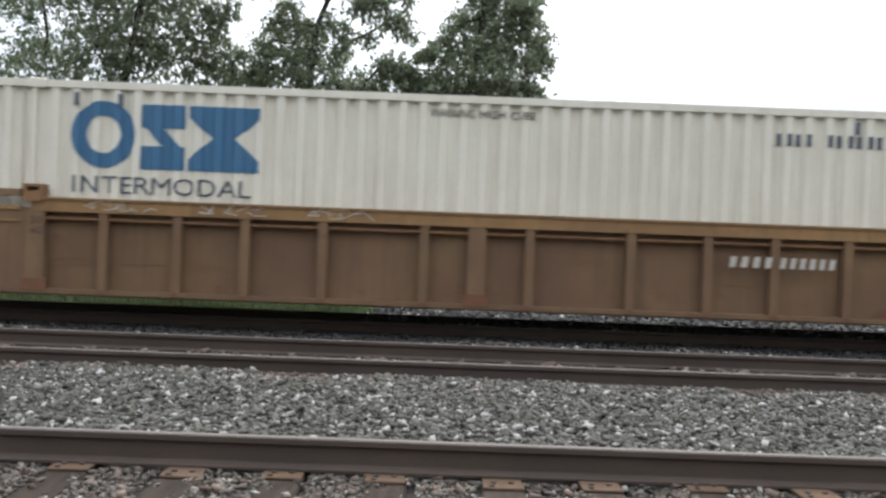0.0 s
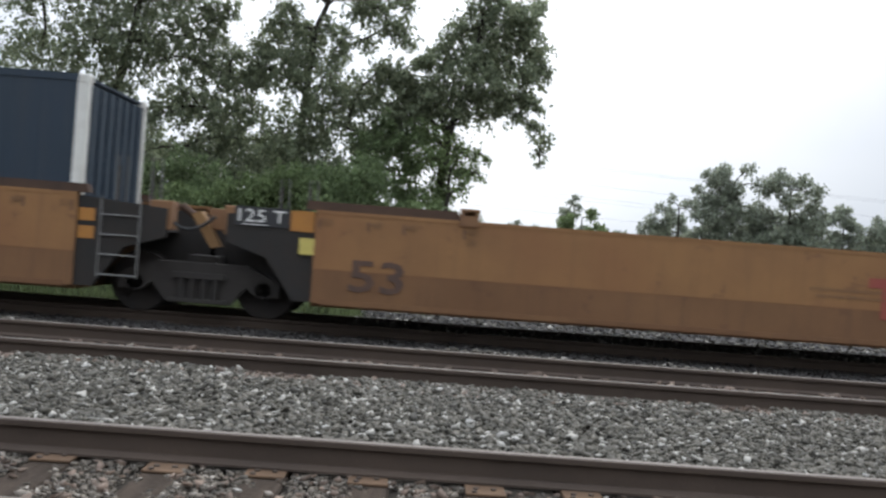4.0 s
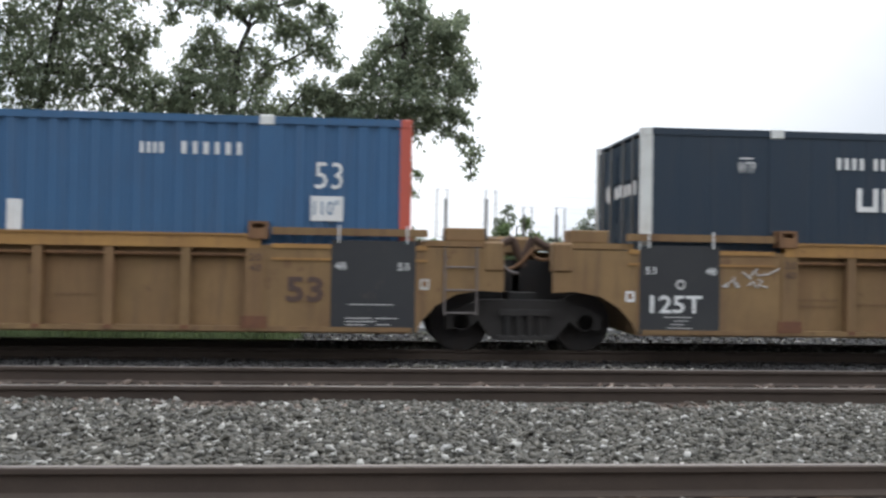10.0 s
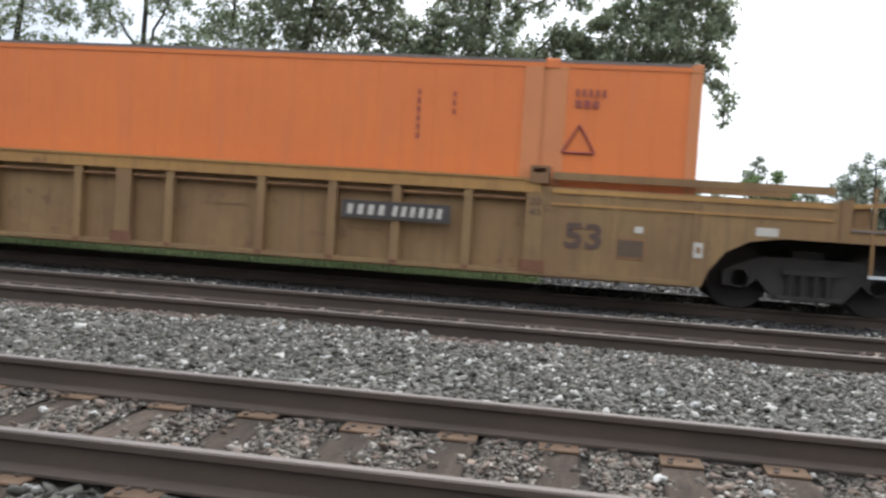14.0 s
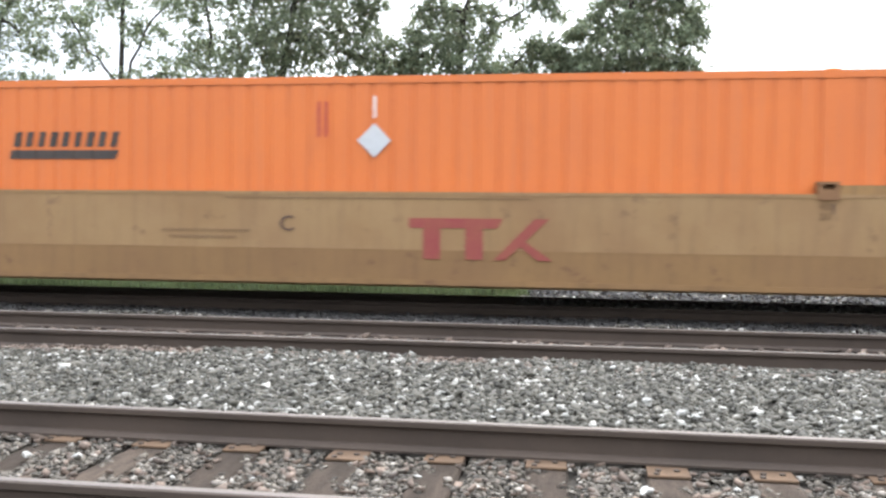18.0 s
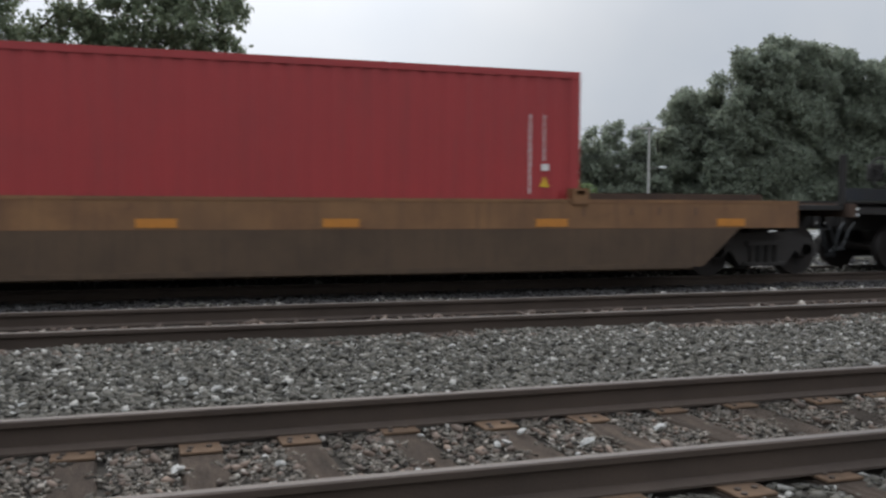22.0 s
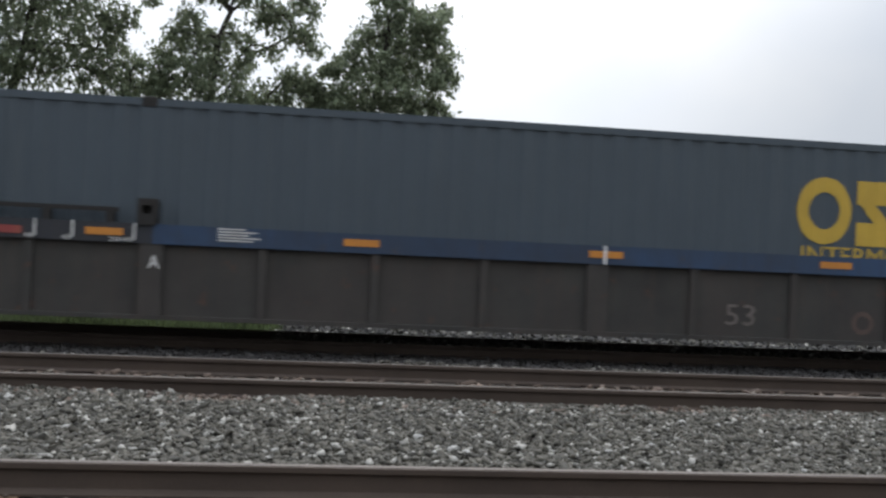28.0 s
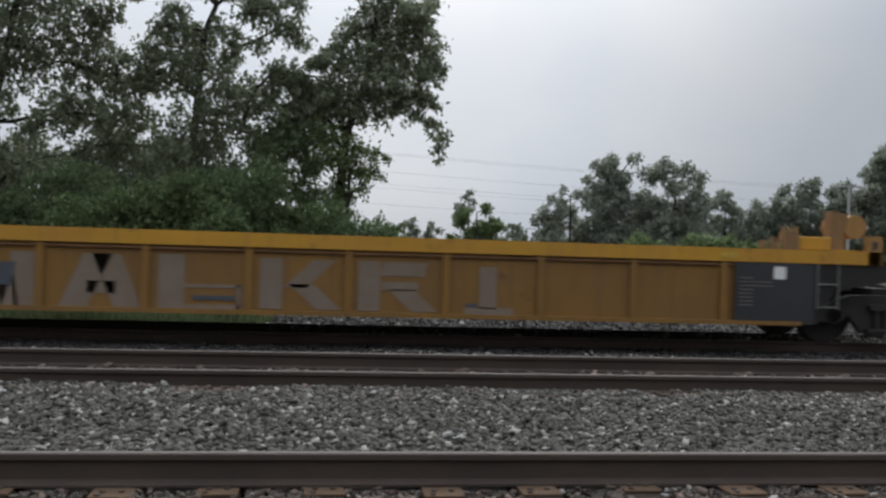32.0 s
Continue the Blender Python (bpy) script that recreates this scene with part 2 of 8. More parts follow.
    bs.inputs["Specular IOR Level"].default_value = spec
    if bump:
        bp = nd.new("ShaderNodeBump")
        bp.inputs["Strength"].default_value, bp.inputs["Distance"].default_value = bump, 0.02
        ln.new(small.outputs["Fac"], bp.inputs["Height"])
        ln.new(bp.outputs[0], bs.inputs["Normal"])
    return m


RUST = (0.13, 0.055, 0.03)
M = {}
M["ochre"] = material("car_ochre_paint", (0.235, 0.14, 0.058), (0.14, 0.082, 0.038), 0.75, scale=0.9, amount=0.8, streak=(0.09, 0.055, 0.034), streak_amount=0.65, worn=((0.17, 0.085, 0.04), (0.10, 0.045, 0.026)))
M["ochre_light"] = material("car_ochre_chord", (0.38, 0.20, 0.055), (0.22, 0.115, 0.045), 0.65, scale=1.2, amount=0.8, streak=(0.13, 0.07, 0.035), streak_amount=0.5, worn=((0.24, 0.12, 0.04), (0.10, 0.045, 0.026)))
M["worn_chord"] = material("car_worn_chord", (0.27, 0.15, 0.055), (0.16, 0.085, 0.04), 0.7, scale=1.0, amount=0.8, streak=(0.10, 0.058, 0.035), streak_amount=0.55, worn=((0.16, 0.085, 0.04), (0.10, 0.045, 0.026)))
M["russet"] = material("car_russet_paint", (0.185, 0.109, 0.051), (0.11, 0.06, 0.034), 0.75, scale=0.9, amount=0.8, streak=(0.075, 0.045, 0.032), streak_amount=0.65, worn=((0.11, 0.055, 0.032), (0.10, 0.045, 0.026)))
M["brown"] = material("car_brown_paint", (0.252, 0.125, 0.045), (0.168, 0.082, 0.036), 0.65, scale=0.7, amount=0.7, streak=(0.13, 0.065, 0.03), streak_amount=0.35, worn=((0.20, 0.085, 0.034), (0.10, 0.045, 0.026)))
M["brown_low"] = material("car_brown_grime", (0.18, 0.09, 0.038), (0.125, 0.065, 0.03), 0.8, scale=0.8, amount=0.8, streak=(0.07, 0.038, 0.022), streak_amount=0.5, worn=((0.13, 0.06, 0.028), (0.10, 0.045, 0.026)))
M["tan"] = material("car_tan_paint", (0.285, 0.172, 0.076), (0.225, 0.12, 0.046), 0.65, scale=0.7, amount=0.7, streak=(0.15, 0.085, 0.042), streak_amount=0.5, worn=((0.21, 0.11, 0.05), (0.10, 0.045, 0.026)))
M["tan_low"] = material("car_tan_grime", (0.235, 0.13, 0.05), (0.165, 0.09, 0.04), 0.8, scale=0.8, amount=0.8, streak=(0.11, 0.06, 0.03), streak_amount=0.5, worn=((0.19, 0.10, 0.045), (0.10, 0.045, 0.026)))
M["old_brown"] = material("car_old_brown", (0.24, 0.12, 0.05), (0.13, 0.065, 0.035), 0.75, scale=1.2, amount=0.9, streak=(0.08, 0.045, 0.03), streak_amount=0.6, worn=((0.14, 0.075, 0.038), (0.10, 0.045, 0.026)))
M["old_dark"] = material("car_old_dark", (0.075, 0.042, 0.026), (0.045, 0.028, 0.02), 0.85, scale=1.2, amount=0.8, streak=(0.03, 0.022, 0.018), streak_amount=0.6)
M["blue_chord"] = material("car_blue_chord", (0.026, 0.056, 0.115), (0.022, 0.027, 0.038), 0.65, scale=0.3, amount=1.0, streak=(0.03, 0.028, 0.03), streak_amount=0.5, worn=((0.03, 0.035, 0.045), (0.06, 0.045, 0.038)))
M["chord_dark"] = material("car_black_chord", (0.024, 0.027, 0.033), (0.034, 0.03, 0.028), 0.75, scale=1.0, amount=0.8, streak=(0.045, 0.035, 0.03), streak_amount=0.5, worn=((0.03, 0.03, 0.034), (0.06, 0.045, 0.038)))
M["grime"] = material("car_black_grime", (0.046, 0.042, 0.036), (0.028, 0.026, 0.024), 0.85, scale=1.4, amount=0.8, streak=(0.075, 0.05, 0.038), streak_amount=0.4, worn=((0.058, 0.045, 0.038), (0.10, 0.045, 0.026)))
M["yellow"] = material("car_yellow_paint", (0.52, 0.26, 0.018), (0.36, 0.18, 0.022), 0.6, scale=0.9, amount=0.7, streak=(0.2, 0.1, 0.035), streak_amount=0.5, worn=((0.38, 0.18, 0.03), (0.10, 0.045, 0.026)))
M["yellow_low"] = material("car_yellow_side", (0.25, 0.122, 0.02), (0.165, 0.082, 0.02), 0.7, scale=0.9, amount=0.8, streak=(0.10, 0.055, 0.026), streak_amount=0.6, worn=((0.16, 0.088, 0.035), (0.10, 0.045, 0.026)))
M["black"] = material("car_black_panel", (0.024, 0.024, 0.025), (0.038, 0.036, 0.034), 0.6, scale=1.5, amount=0.6, worn=((0.04, 0.04, 0.038), (0.06, 0.045, 0.038)))
M["steel"] = material("cast_steel_dark", (0.021, 0.019, 0.017), (0.033, 0.025, 0.02), 0.9, scale=3, amount=0.8)
M["truck"] = material("cast_steel_dusty", (0.036, 0.031, 0.027), (0.024, 0.02, 0.018), 0.9, scale=3, amount=0.8)
M["wheel"] = material("wheel_steel", (0.026, 0.022, 0.02), (0.04, 0.029, 0.023), 0.75, metal=0.2, scale=3, amount=0.8)
M["galv"] = material("galvanised_bar", (0.17, 0.165, 0.155), (0.10, 0.085, 0.07), 0.55, metal=0.3, scale=5)
M["hose"] = material("rubber_hose", (0.018, 0.018, 0.018), (0.03, 0.03, 0.03), 0.7)
M["white_mark"] = material("white_stencil", (0.72, 0.70, 0.66), (0.5, 0.46, 0.42), 0.7, scale=5, amount=0.5)
M["dark_mark"] = material("dark_stencil", (0.075, 0.045, 0.035), (0.15, 0.08, 0.045), 0.75, scale=5, amount=0.4)
M["faint_mark"] = material("faint_stencil", (0.20, 0.10, 0.045), (0.27, 0.13, 0.05), 0.75, scale=5, amount=0.5)
M["dull_mark"] = material("dull_pale_stencil", (0.15, 0.125, 0.11), (0.09, 0.07, 0.06), 0.8, scale=5, amount=0.7)
M["ghost_mark"] = material("ghost_stencil", (0.095, 0.062, 0.05), (0.06, 0.045, 0.04), 0.85, scale=5, amount=0.7)
M["number_mark"] = material("number_stencil", (0.47, 0.43, 0.37), (0.33, 0.28, 0.22), 0.75, scale=5, amount=0.6)
M["number_board"] = material("number_board_paint", (0.042, 0.036, 0.034), (0.075, 0.055, 0.042), 0.7, scale=3, amount=0.7)
M["rusty_mark"] = material("rusty_stencil", (0.17, 0.105, 0.075), (0.11, 0.075, 0.06), 0.85, scale=5, amount=0.7)
M["stencil_faint"] = material("faint_dark_stencil", (0.15, 0.085, 0.042), (0.2, 0.105, 0.045), 0.75, scale=5, amount=0.7)
M["red_mark"] = material("red_stencil", (0.24, 0.045, 0.04), (0.28, 0.10, 0.05), 0.7, scale=4, amount=0.6)
M["red_smudge"] = material("red_smudge", (0.15, 0.045, 0.035), (0.17, 0.075, 0.045), 0.85, scale=4, amount=1.0)
M["orange_plate"] = material("orange_reflector", (0.52, 0.2, 0.03), (0.33, 0.13, 0.03), 0.45, scale=6, amount=0.5)
M["faded_orange"] = material("faded_orange_panel", (0.36, 0.155, 0.03), (0.26, 0.12, 0.04), 0.65, scale=6, amount=0.6)
M["faint_board"] = material("faded_number_board", (0.085, 0.055, 0.035), (0.12, 0.075, 0.04), 0.75, scale=5, amount=0.6)
M["yellow_plate"] = material("yellow_reflector", (0.5, 0.41, 0.11), (0.36, 0.29, 0.09), 0.5, scale=6, amount=0.5)
M["graffiti"] = material("graffiti_grey", (0.205, 0.155, 0.115), (0.17, 0.115, 0.065), 0.7, scale=3, amount=0.7)
M["graffiti_white"] = material("graffiti_white", (0.55, 0.53, 0.50), (0.3, 0.26, 0.22), 0.7, scale=6, amount=0.6)
M["graffiti_blue"] = material("graffiti_blue", (0.075, 0.08, 0.09), (0.05, 0.055, 0.065), 0.7, scale=5, amount=0.6)
M["box_white"] = material("container_white", (0.67, 0.625, 0.515), (0.55, 0.50, 0.40), 0.5, scale=0.8, amount=0.6, streak=(0.42, 0.36, 0.27), streak_amount=0.45)
M["box_cream"] = material("container_cream", (0.66, 0.605, 0.44), (0.54, 0.475, 0.335), 0.5, scale=0.8, amount=0.6, streak=(0.40, 0.31, 0.2), streak_amount=0.45)
M["cream_yellow"] = material("aged_cream_paint", (0.60, 0.53, 0.31), (0.48, 0.42, 0.25), 0.6, scale=1.5, amount=0.7, streak=(0.36, 0.28, 0.16), streak_amount=0.5)
M["box_white_clean"] = material("container_clean_white", (0.74, 0.715, 0.635), (0.62, 0.59, 0.52), 0.45, scale=0.8, amount=0.5, streak=(0.5, 0.46, 0.4), streak_amount=0.3)
M["box_navy"] = material("container_navy", (0.0125, 0.0255, 0.042), (0.019, 0.0295, 0.041), 0.5, scale=0.8, amount=0.7, streak=(0.04, 0.04, 0.043), streak_amount=0.4)
M["box_blue"] = material("container_blue", (0.036, 0.102, 0.2), (0.038, 0.088, 0.165), 0.5, scale=0.9, amount=0.6, streak=(0.06, 0.08, 0.12), streak_amount=0.4)
M["box_teal"] = material("container_slate_blue", (0.029, 0.064, 0.102), (0.032, 0.055, 0.08), 0.5, scale=0.9, amount=0.7, streak=(0.06, 0.075, 0.085), streak_amount=0.4)
M["box_orange"] = material("container_orange", (0.60, 0.155, 0.034), (0.52, 0.13, 0.034), 0.45, scale=0.7, amount=0.6, streak=(0.45, 0.14, 0.055), streak_amount=0.5)
M["orange_post"] = material("container_orange_post", (0.5, 0.18, 0.065), (0.42, 0.145, 0.055), 0.5, scale=2, amount=0.5)
M["box_red"] = material("container_red", (0.34, 0.035, 0.035), (0.27, 0.035, 0.035), 0.5, scale=0.8, amount=0.6, streak=(0.2, 0.045, 0.04), streak_amount=0.4)
M["red_post"] = material("container_red_post", (0.48, 0.09, 0.055), (0.4, 0.08, 0.05), 0.5, scale=2, amount=0.5)
M["white_post"] = material("container_white_post", (0.66, 0.65, 0.60), (0.42, 0.38, 0.33), 0.5, scale=2.5, amount=0.6, streak=(0.3, 0.24, 0.18), streak_amount=0.5)
M["placard"] = material("placard_silver", (0.50, 0.50, 0.50), (0.38, 0.38, 0.38), 0.5, scale=6, amount=0.5)
M["rust"] = material("rust_patch", RUST, (0.2, 0.09, 0.04), 0.85, scale=8, amount=0.8)
M["logo_blue"] = material("logo_blue", (0.04, 0.125, 0.225), (0.07, 0.15, 0.24), 0.55, scale=2, amount=0.5)
M["logo_grey"] = material("logo_grey_blue", (0.075, 0.085, 0.105), (0.12, 0.125, 0.135), 0.6, scale=3, amount=0.5)
M["logo_yellow"] = material("logo_yellow", (0.60, 0.375, 0.025), (0.46, 0.285, 0.03), 0.55, scale=2, amount=0.5)
M["board_yellow"] = material("board_yellow", (0.64, 0.42, 0.05), (0.52, 0.33, 0.05), 0.55, scale=2, amount=0.5)
M["logo_brown"] = material("logo_brown", (0.12, 0.085, 0.04), (0.17, 0.12, 0.05), 0.6, scale=3, amount=0.5)
M["logo_red"] = material("logo_red", (0.50, 0.04, 0.04), (0.3, 0.04, 0.06), 0.55, scale=3, amount=0.5)
M["logo_black"] = material("logo_black", (0.045, 0.035, 0.03), (0.09, 0.06, 0.04), 0.6, scale=3, amount=0.5)
M["logo_green"] = material("logo_dark_green", (0.025, 0.06, 0.05), (0.05, 0.08, 0.07), 0.6, scale=3, amount=0.5)
M["rail_side"] = material("rail_rust", (0.06, 0.041, 0.029), (0.038, 0.027, 0.02), 0.8, scale=1.5, amount=0.8)
M["rail_head"] = material("rail_head_steel", (0.105, 0.087, 0.074), (0.075, 0.06, 0.05), 0.6, metal=0.4, scale=2, amount=0.7, stretch=(0.2, 4, 4))
M["plate"] = material("tie_plate_rust", (0.13, 0.081, 0.049), (0.07, 0.047, 0.032), 0.9, scale=6, amount=0.8, spec=0.15)
M["tie"] = material("tie_timber", (0.060, 0.044, 0.033), (0.02, 0.016, 0.012), 0.97, scale=5, amount=1.0, fine=40, bump=0.9, stretch=(3, 0.5, 3), vary=0.5, spec=0.1)
M["stone"] = material("ballast_stone", (0.079, 0.071, 0.055), (0.044, 0.04, 0.032), 0.9, scale=9, amount=0.7, fine=90, bump=0.08, vary=0.48, pale=((0.30, 0.285, 0.25), 0.09))
M["stone_warm"] = material("ballast_stone_rusty", (0.13, 0.092, 0.068), (0.05, 0.037, 0.028), 0.95, scale=9, amount=0.7, fine=90, bump=0.3, vary=0.55, pale=((0.26, 0.23, 0.19), 0.07))
M["stone_dust"] = material("dusty_gravel", (0.105, 0.088, 0.068), (0.06, 0.05, 0.04), 0.95, scale=9, amount=0.7, fine=90, bump=0.3, vary=0.6, pale=((0.3, 0.27, 0.23), 0.06))
# oil and the shade by the train together make this colour so dark
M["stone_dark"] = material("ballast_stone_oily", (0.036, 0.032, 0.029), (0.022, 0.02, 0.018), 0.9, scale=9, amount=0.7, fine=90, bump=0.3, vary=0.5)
M["pale"] = material("pale_stone", (0.36, 0.345, 0.31), (0.26, 0.25, 0.225), 0.8, scale=12, amount=0.6, bump=0.3)
M["bed"] = material("ballast_bed", (0.06, 0.052, 0.043), (0.038, 0.033, 0.028), 0.98, scale=3, amount=0.8, fine=45, bump=0.8, spec=0.05)
M["dirt"] = material("dirt_and_grass", (0.06, 0.062, 0.036), (0.075, 0.066, 0.05), 0.98, scale=0.35, amount=0.9, fine=12, bump=0.6, spec=0.05)
M["grass"] = material("grass_blades", (0.085, 0.108, 0.045), (0.062, 0.08, 0.036), 0.8, scale=1.2, amount=0.8, bump=0, vary=0.4, glow_through=0.45)
M["asphalt"] = material("pale_road", (0.185, 0.18, 0.17), (0.14, 0.135, 0.128), 0.95, scale=0.7, amount=0.7, fine=30, bump=0.3, spec=0.1)
M["fence"] = material("white_rail_paint", (0.62, 0.61, 0.58), (0.45, 0.44, 0.42), 0.6, scale=3, amount=0.5)
M["bark"] = material("bark", (0.05, 0.041, 0.034), (0.028, 0.023, 0.019), 0.95, scale=4, amount=0.8, fine=25, bump=0.8, stretch=(3, 3, 0.6))
M["leaf"] = material("leaf_green", (0.222, 0.252, 0.163), (0.165, 0.19, 0.122), 0.75, scale=0.5, amount=0.8, bump=0, vary=0.35, spec=0.2, glow_through=0.58)
M["leaf_light"] = material("leaf_light_green", (0.165, 0.215, 0.095), (0.12, 0.155, 0.07), 0.75, scale=0.6, amount=0.8, bump=0, vary=0.4, spec=0.2, glow_through=0.5)
M["leaf_bush"] = material("leaf_bush_green", (0.165, 0.215, 0.105), (0.12, 0.16, 0.078), 0.75, scale=0.6, amount=0.8, bump=0, vary=0.4, spec=0.2, glow_through=0.55)
# far foliage: the haze of distance is put into this paler, greyer green
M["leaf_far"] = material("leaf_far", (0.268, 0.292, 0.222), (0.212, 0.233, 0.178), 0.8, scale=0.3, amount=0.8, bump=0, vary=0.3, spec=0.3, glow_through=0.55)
M["pole"] = material("pole_wood", (0.42, 0.40, 0.37), (0.30, 0.28, 0.25), 0.9, scale=2, amount=0.6)
M["wire"] = material("wire_dark", (0.10, 0.10, 0.11), None, 0.6)
M["slogan"] = material("slogan_paint", (0.30, 0.29, 0.2), (0.2, 0.21, 0.18), 0.6, scale=3, amount=0.6)
M["dull_rail"] = material("dull_grey_rail", (0.16, 0.13, 0.115), (0.09, 0.08, 0.075), 0.6, scale=2, amount=0.7)
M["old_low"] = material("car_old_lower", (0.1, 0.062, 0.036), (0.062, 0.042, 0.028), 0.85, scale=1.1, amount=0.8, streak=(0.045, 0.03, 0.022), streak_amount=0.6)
M["repaint"] = material("pale_repaint", (0.6, 0.595, 0.56), (0.54, 0.52, 0.45), 0.6, scale=1.5, amount=0.7, streak=(0.42, 0.38, 0.28), streak_amount=0.4)
M["rust_run"] = material("thin_rust_run", (0.36, 0.27, 0.13), (0.26, 0.16, 0.07), 0.85, scale=6, amount=0.8)
M["box_slate"] = material("container_grey_blue", (0.053, 0.067, 0.079), (0.048, 0.059, 0.068), 0.5, scale=0.9, amount=0.7, streak=(0.07, 0.08, 0.085), streak_amount=0.45)
M["old_yellow"] = material("aged_yellow_paint", (0.5, 0.32, 0.04), (0.36, 0.23, 0.04), 0.6, scale=2, amount=0.6)


# ---- ground and tracks; the rail tops of the two empty tracks lie at z = 0, those of the train a little lower ----
DROP = 0.115
RAIL_H = 0.17
TIE_TOP = -RAIL_H - 0.015
NEAR, MIDDLE = 4.38, 9.145     # middles of the two empty tracks
HALF_GAUGE = 0.735
TIE_STEP = 0.573


def ground_height(y):
    """The bed: ballast between the rails of the three tracks, falling away behind and in front."""
    if y < 2.6:
        return -0.30 - 0.10 * min(2.6 - y, 1.5)
    if y > 16.0:
        return -0.42
    if y > 12.6:
        return -0.24 - DROP
    if y > 10.9:
        return -0.33
    for c in (NEAR, MIDDLE):
        if abs(y - c) < 1.35:
            return -0.235
    return -0.20


def build_ground():
    xs = [-3000, -400, -120, -60, -30, -18, -12, -8, -4, 0, 4, 8, 12, 18, 30, 60, 120, 400, 3000]
    ys = [-3000, -300, -60, -20, -6, 0, 1.2, 2.6, 3.0, 5.7, 5.9, 7.7, 7.9, 10.5, 10.7, 12.7, 12.9, 15.5, 16, 18, 22, 30, 60, 200, 800, 3000]
    bm = bmesh.new()
    grid = [[bm.verts.new((x, y, ground_height(y))) for x in xs] for y in ys]
    for j in range(len(ys) - 1):
        for i in range(len(xs) - 1):
            bm.faces.new((grid[j][i], grid[j][i + 1], grid[j + 1][i + 1], grid[j + 1][i]))
    me = mesh_of(bm, "ground")
    me.materials.append(M["dirt"])
    me.materials.append(M["bed"])
    for f in me.polygons:
        if -1 < f.center.y < 17 and abs(f.center.x) < 70:
            f.material_index = 1
    tagged(new("ground", me), "flat ground of grey ballast and weedy dirt", "ground", kind="structure")


RAIL_OUTLINE = [(-0.075, -0.17), (0.075, -0.17), (0.075, -0.158), (0.012, -0.138), (0.009, -0.05), (0.036, -0.035), (0.036, -0.006), (0.028, -0.002)]
RAIL_OUTLINE = RAIL_OUTLINE + [(-0.028, -0.002), (-0.036, -0.006), (-0.036, -0.035), (-0.009, -0.05), (-0.012, -0.138), (-0.075, -0.158)]


def build_rail(y, name, label, low=0.0):
    xs = (-90.0, 90.0)
    bm = bmesh.new()
    rings = [[bm.verts.new((x, y + a, z)) for a, z in RAIL_OUTLINE] for x in xs]
    n = len(RAIL_OUTLINE)
    bm.faces.new(rings[0])
    bm.faces.new(rings[1][::-1])
    for i in range(n):
        bm.faces.new((rings[0][i], rings[1][i], rings[1][(i + 1) % n], rings[0][(i + 1) % n]))
    rail = tagged(part("rail", bm, M["rail_side"], None), label, "rail", kind="structure")
    head = boxes((-90.0, 90.0, y - 0.026, y + 0.026, -0.004, 0.0))
    part("running_surface", head, M["rail_head"], rail, "worn bright rail head")
    rail.location.z = -low
    return rail


def build_track(c, name, label, ties, plates, low=0.0):
    rails = [build_rail(c + s * HALF_GAUGE, "rail", "rusty steel rail with a worn bright head on " + label, low) for s in (-1, 1)]
    rnd = random.Random(int(c * 10))
    tie_mesh = None
    lo, hi = ties
    k0, k1 = int(lo / TIE_STEP), int(hi / TIE_STEP)
    plate_mesh = spike_mesh = None
    for k in range(k0, k1 + 1):
        x = TIE_SHIFT[name] + k * TIE_STEP
        if tie_mesh is None:
            bm = soft_box(-0.115, 0.115, -1.3, 1.3, -0.17, 0.0, 0.014)
            tie_mesh = mesh_of(bm, "tie")
            tie_mesh.materials.append(M["tie"])
        tie = new("sleeper", tie_mesh)
        tie.matrix_basis = pose(x + rnd.uniform(-0.035, 0.035), c + rnd.uniform(-0.05, 0.05), TIE_TOP - low - rnd.uniform(0, 0.006), 0, 0, rnd.uniform(-2.0, 2.0))
        tagged(tie, "weathered dark timber sleeper bedded in ballast", "sleeper", "sleepers of " + label)
        if not plates:
            continue
        if plate_mesh is None:
            bm = soft_box(-0.108, 0.108, -0.205, 0.205, 0.0, 0.016, 0.004)
            plate_mesh = mesh_of(bm, "tie_plate")
            plate_mesh.materials.append(M["plate"])
            bm = tubes(((0, 0, 0), (0, 0, 0.009), 0.016), n=8)
            spike_mesh = mesh_of(bm, "spike")
            spike_mesh.materials.append(M["rail_side"])
        for s in (-1, 1):
            p = new("tie_plate", plate_mesh)
            p.parent = tie
            p.location = (0, s * HALF_GAUGE, 0.002)
            for px, py in ((-0.05, -0.115), (0.045, -0.112), (-0.062, -0.178), (0.06, 0.115), (-0.045, 0.112), (0.05, 0.178)):
                q = new("spike", spike_mesh)
                q.parent = p
                q.location = (px, py, 0.016)
    return rails


TIE_SHIFT = {"near": 0.45, "middle": 0.2, "far": 0.1}


def stone_shapes(count, seed):
    """Broken angular stones: blocks with their corners pushed about."""
    rs = np.random.RandomState(seed)
    base = np.array([(x, y, z) for x in (-1, 1) for y in (-1, 1) for z in (-1, 1)], float) * 0.78
    quads = ((0, 1, 3, 2), (4, 6, 7, 5), (0, 4, 5, 1), (2, 3, 7, 6), (0, 2, 6, 4), (1, 5, 7, 3))
    faces = np.array([t for q in quads for t in ((q[0], q[1], q[2]), (q[0], q[2], q[3]))])
    out = []
    for _ in range(count):
        s = base * rs.uniform(0.5, 1.25, (8, 3)) * np.array([1.12, rs.uniform(0.75, 1.02), rs.uniform(0.3, 0.55)])
        a = rs.uniform(-0.5, 0.5)
        ca, sa = math.cos(a), math.sin(a)
        out.append(np.stack([s[:, 0] * ca - s[:, 2] * sa, s[:, 1], s[:, 0] * sa + s[:, 2] * ca], 1))
    return out, faces


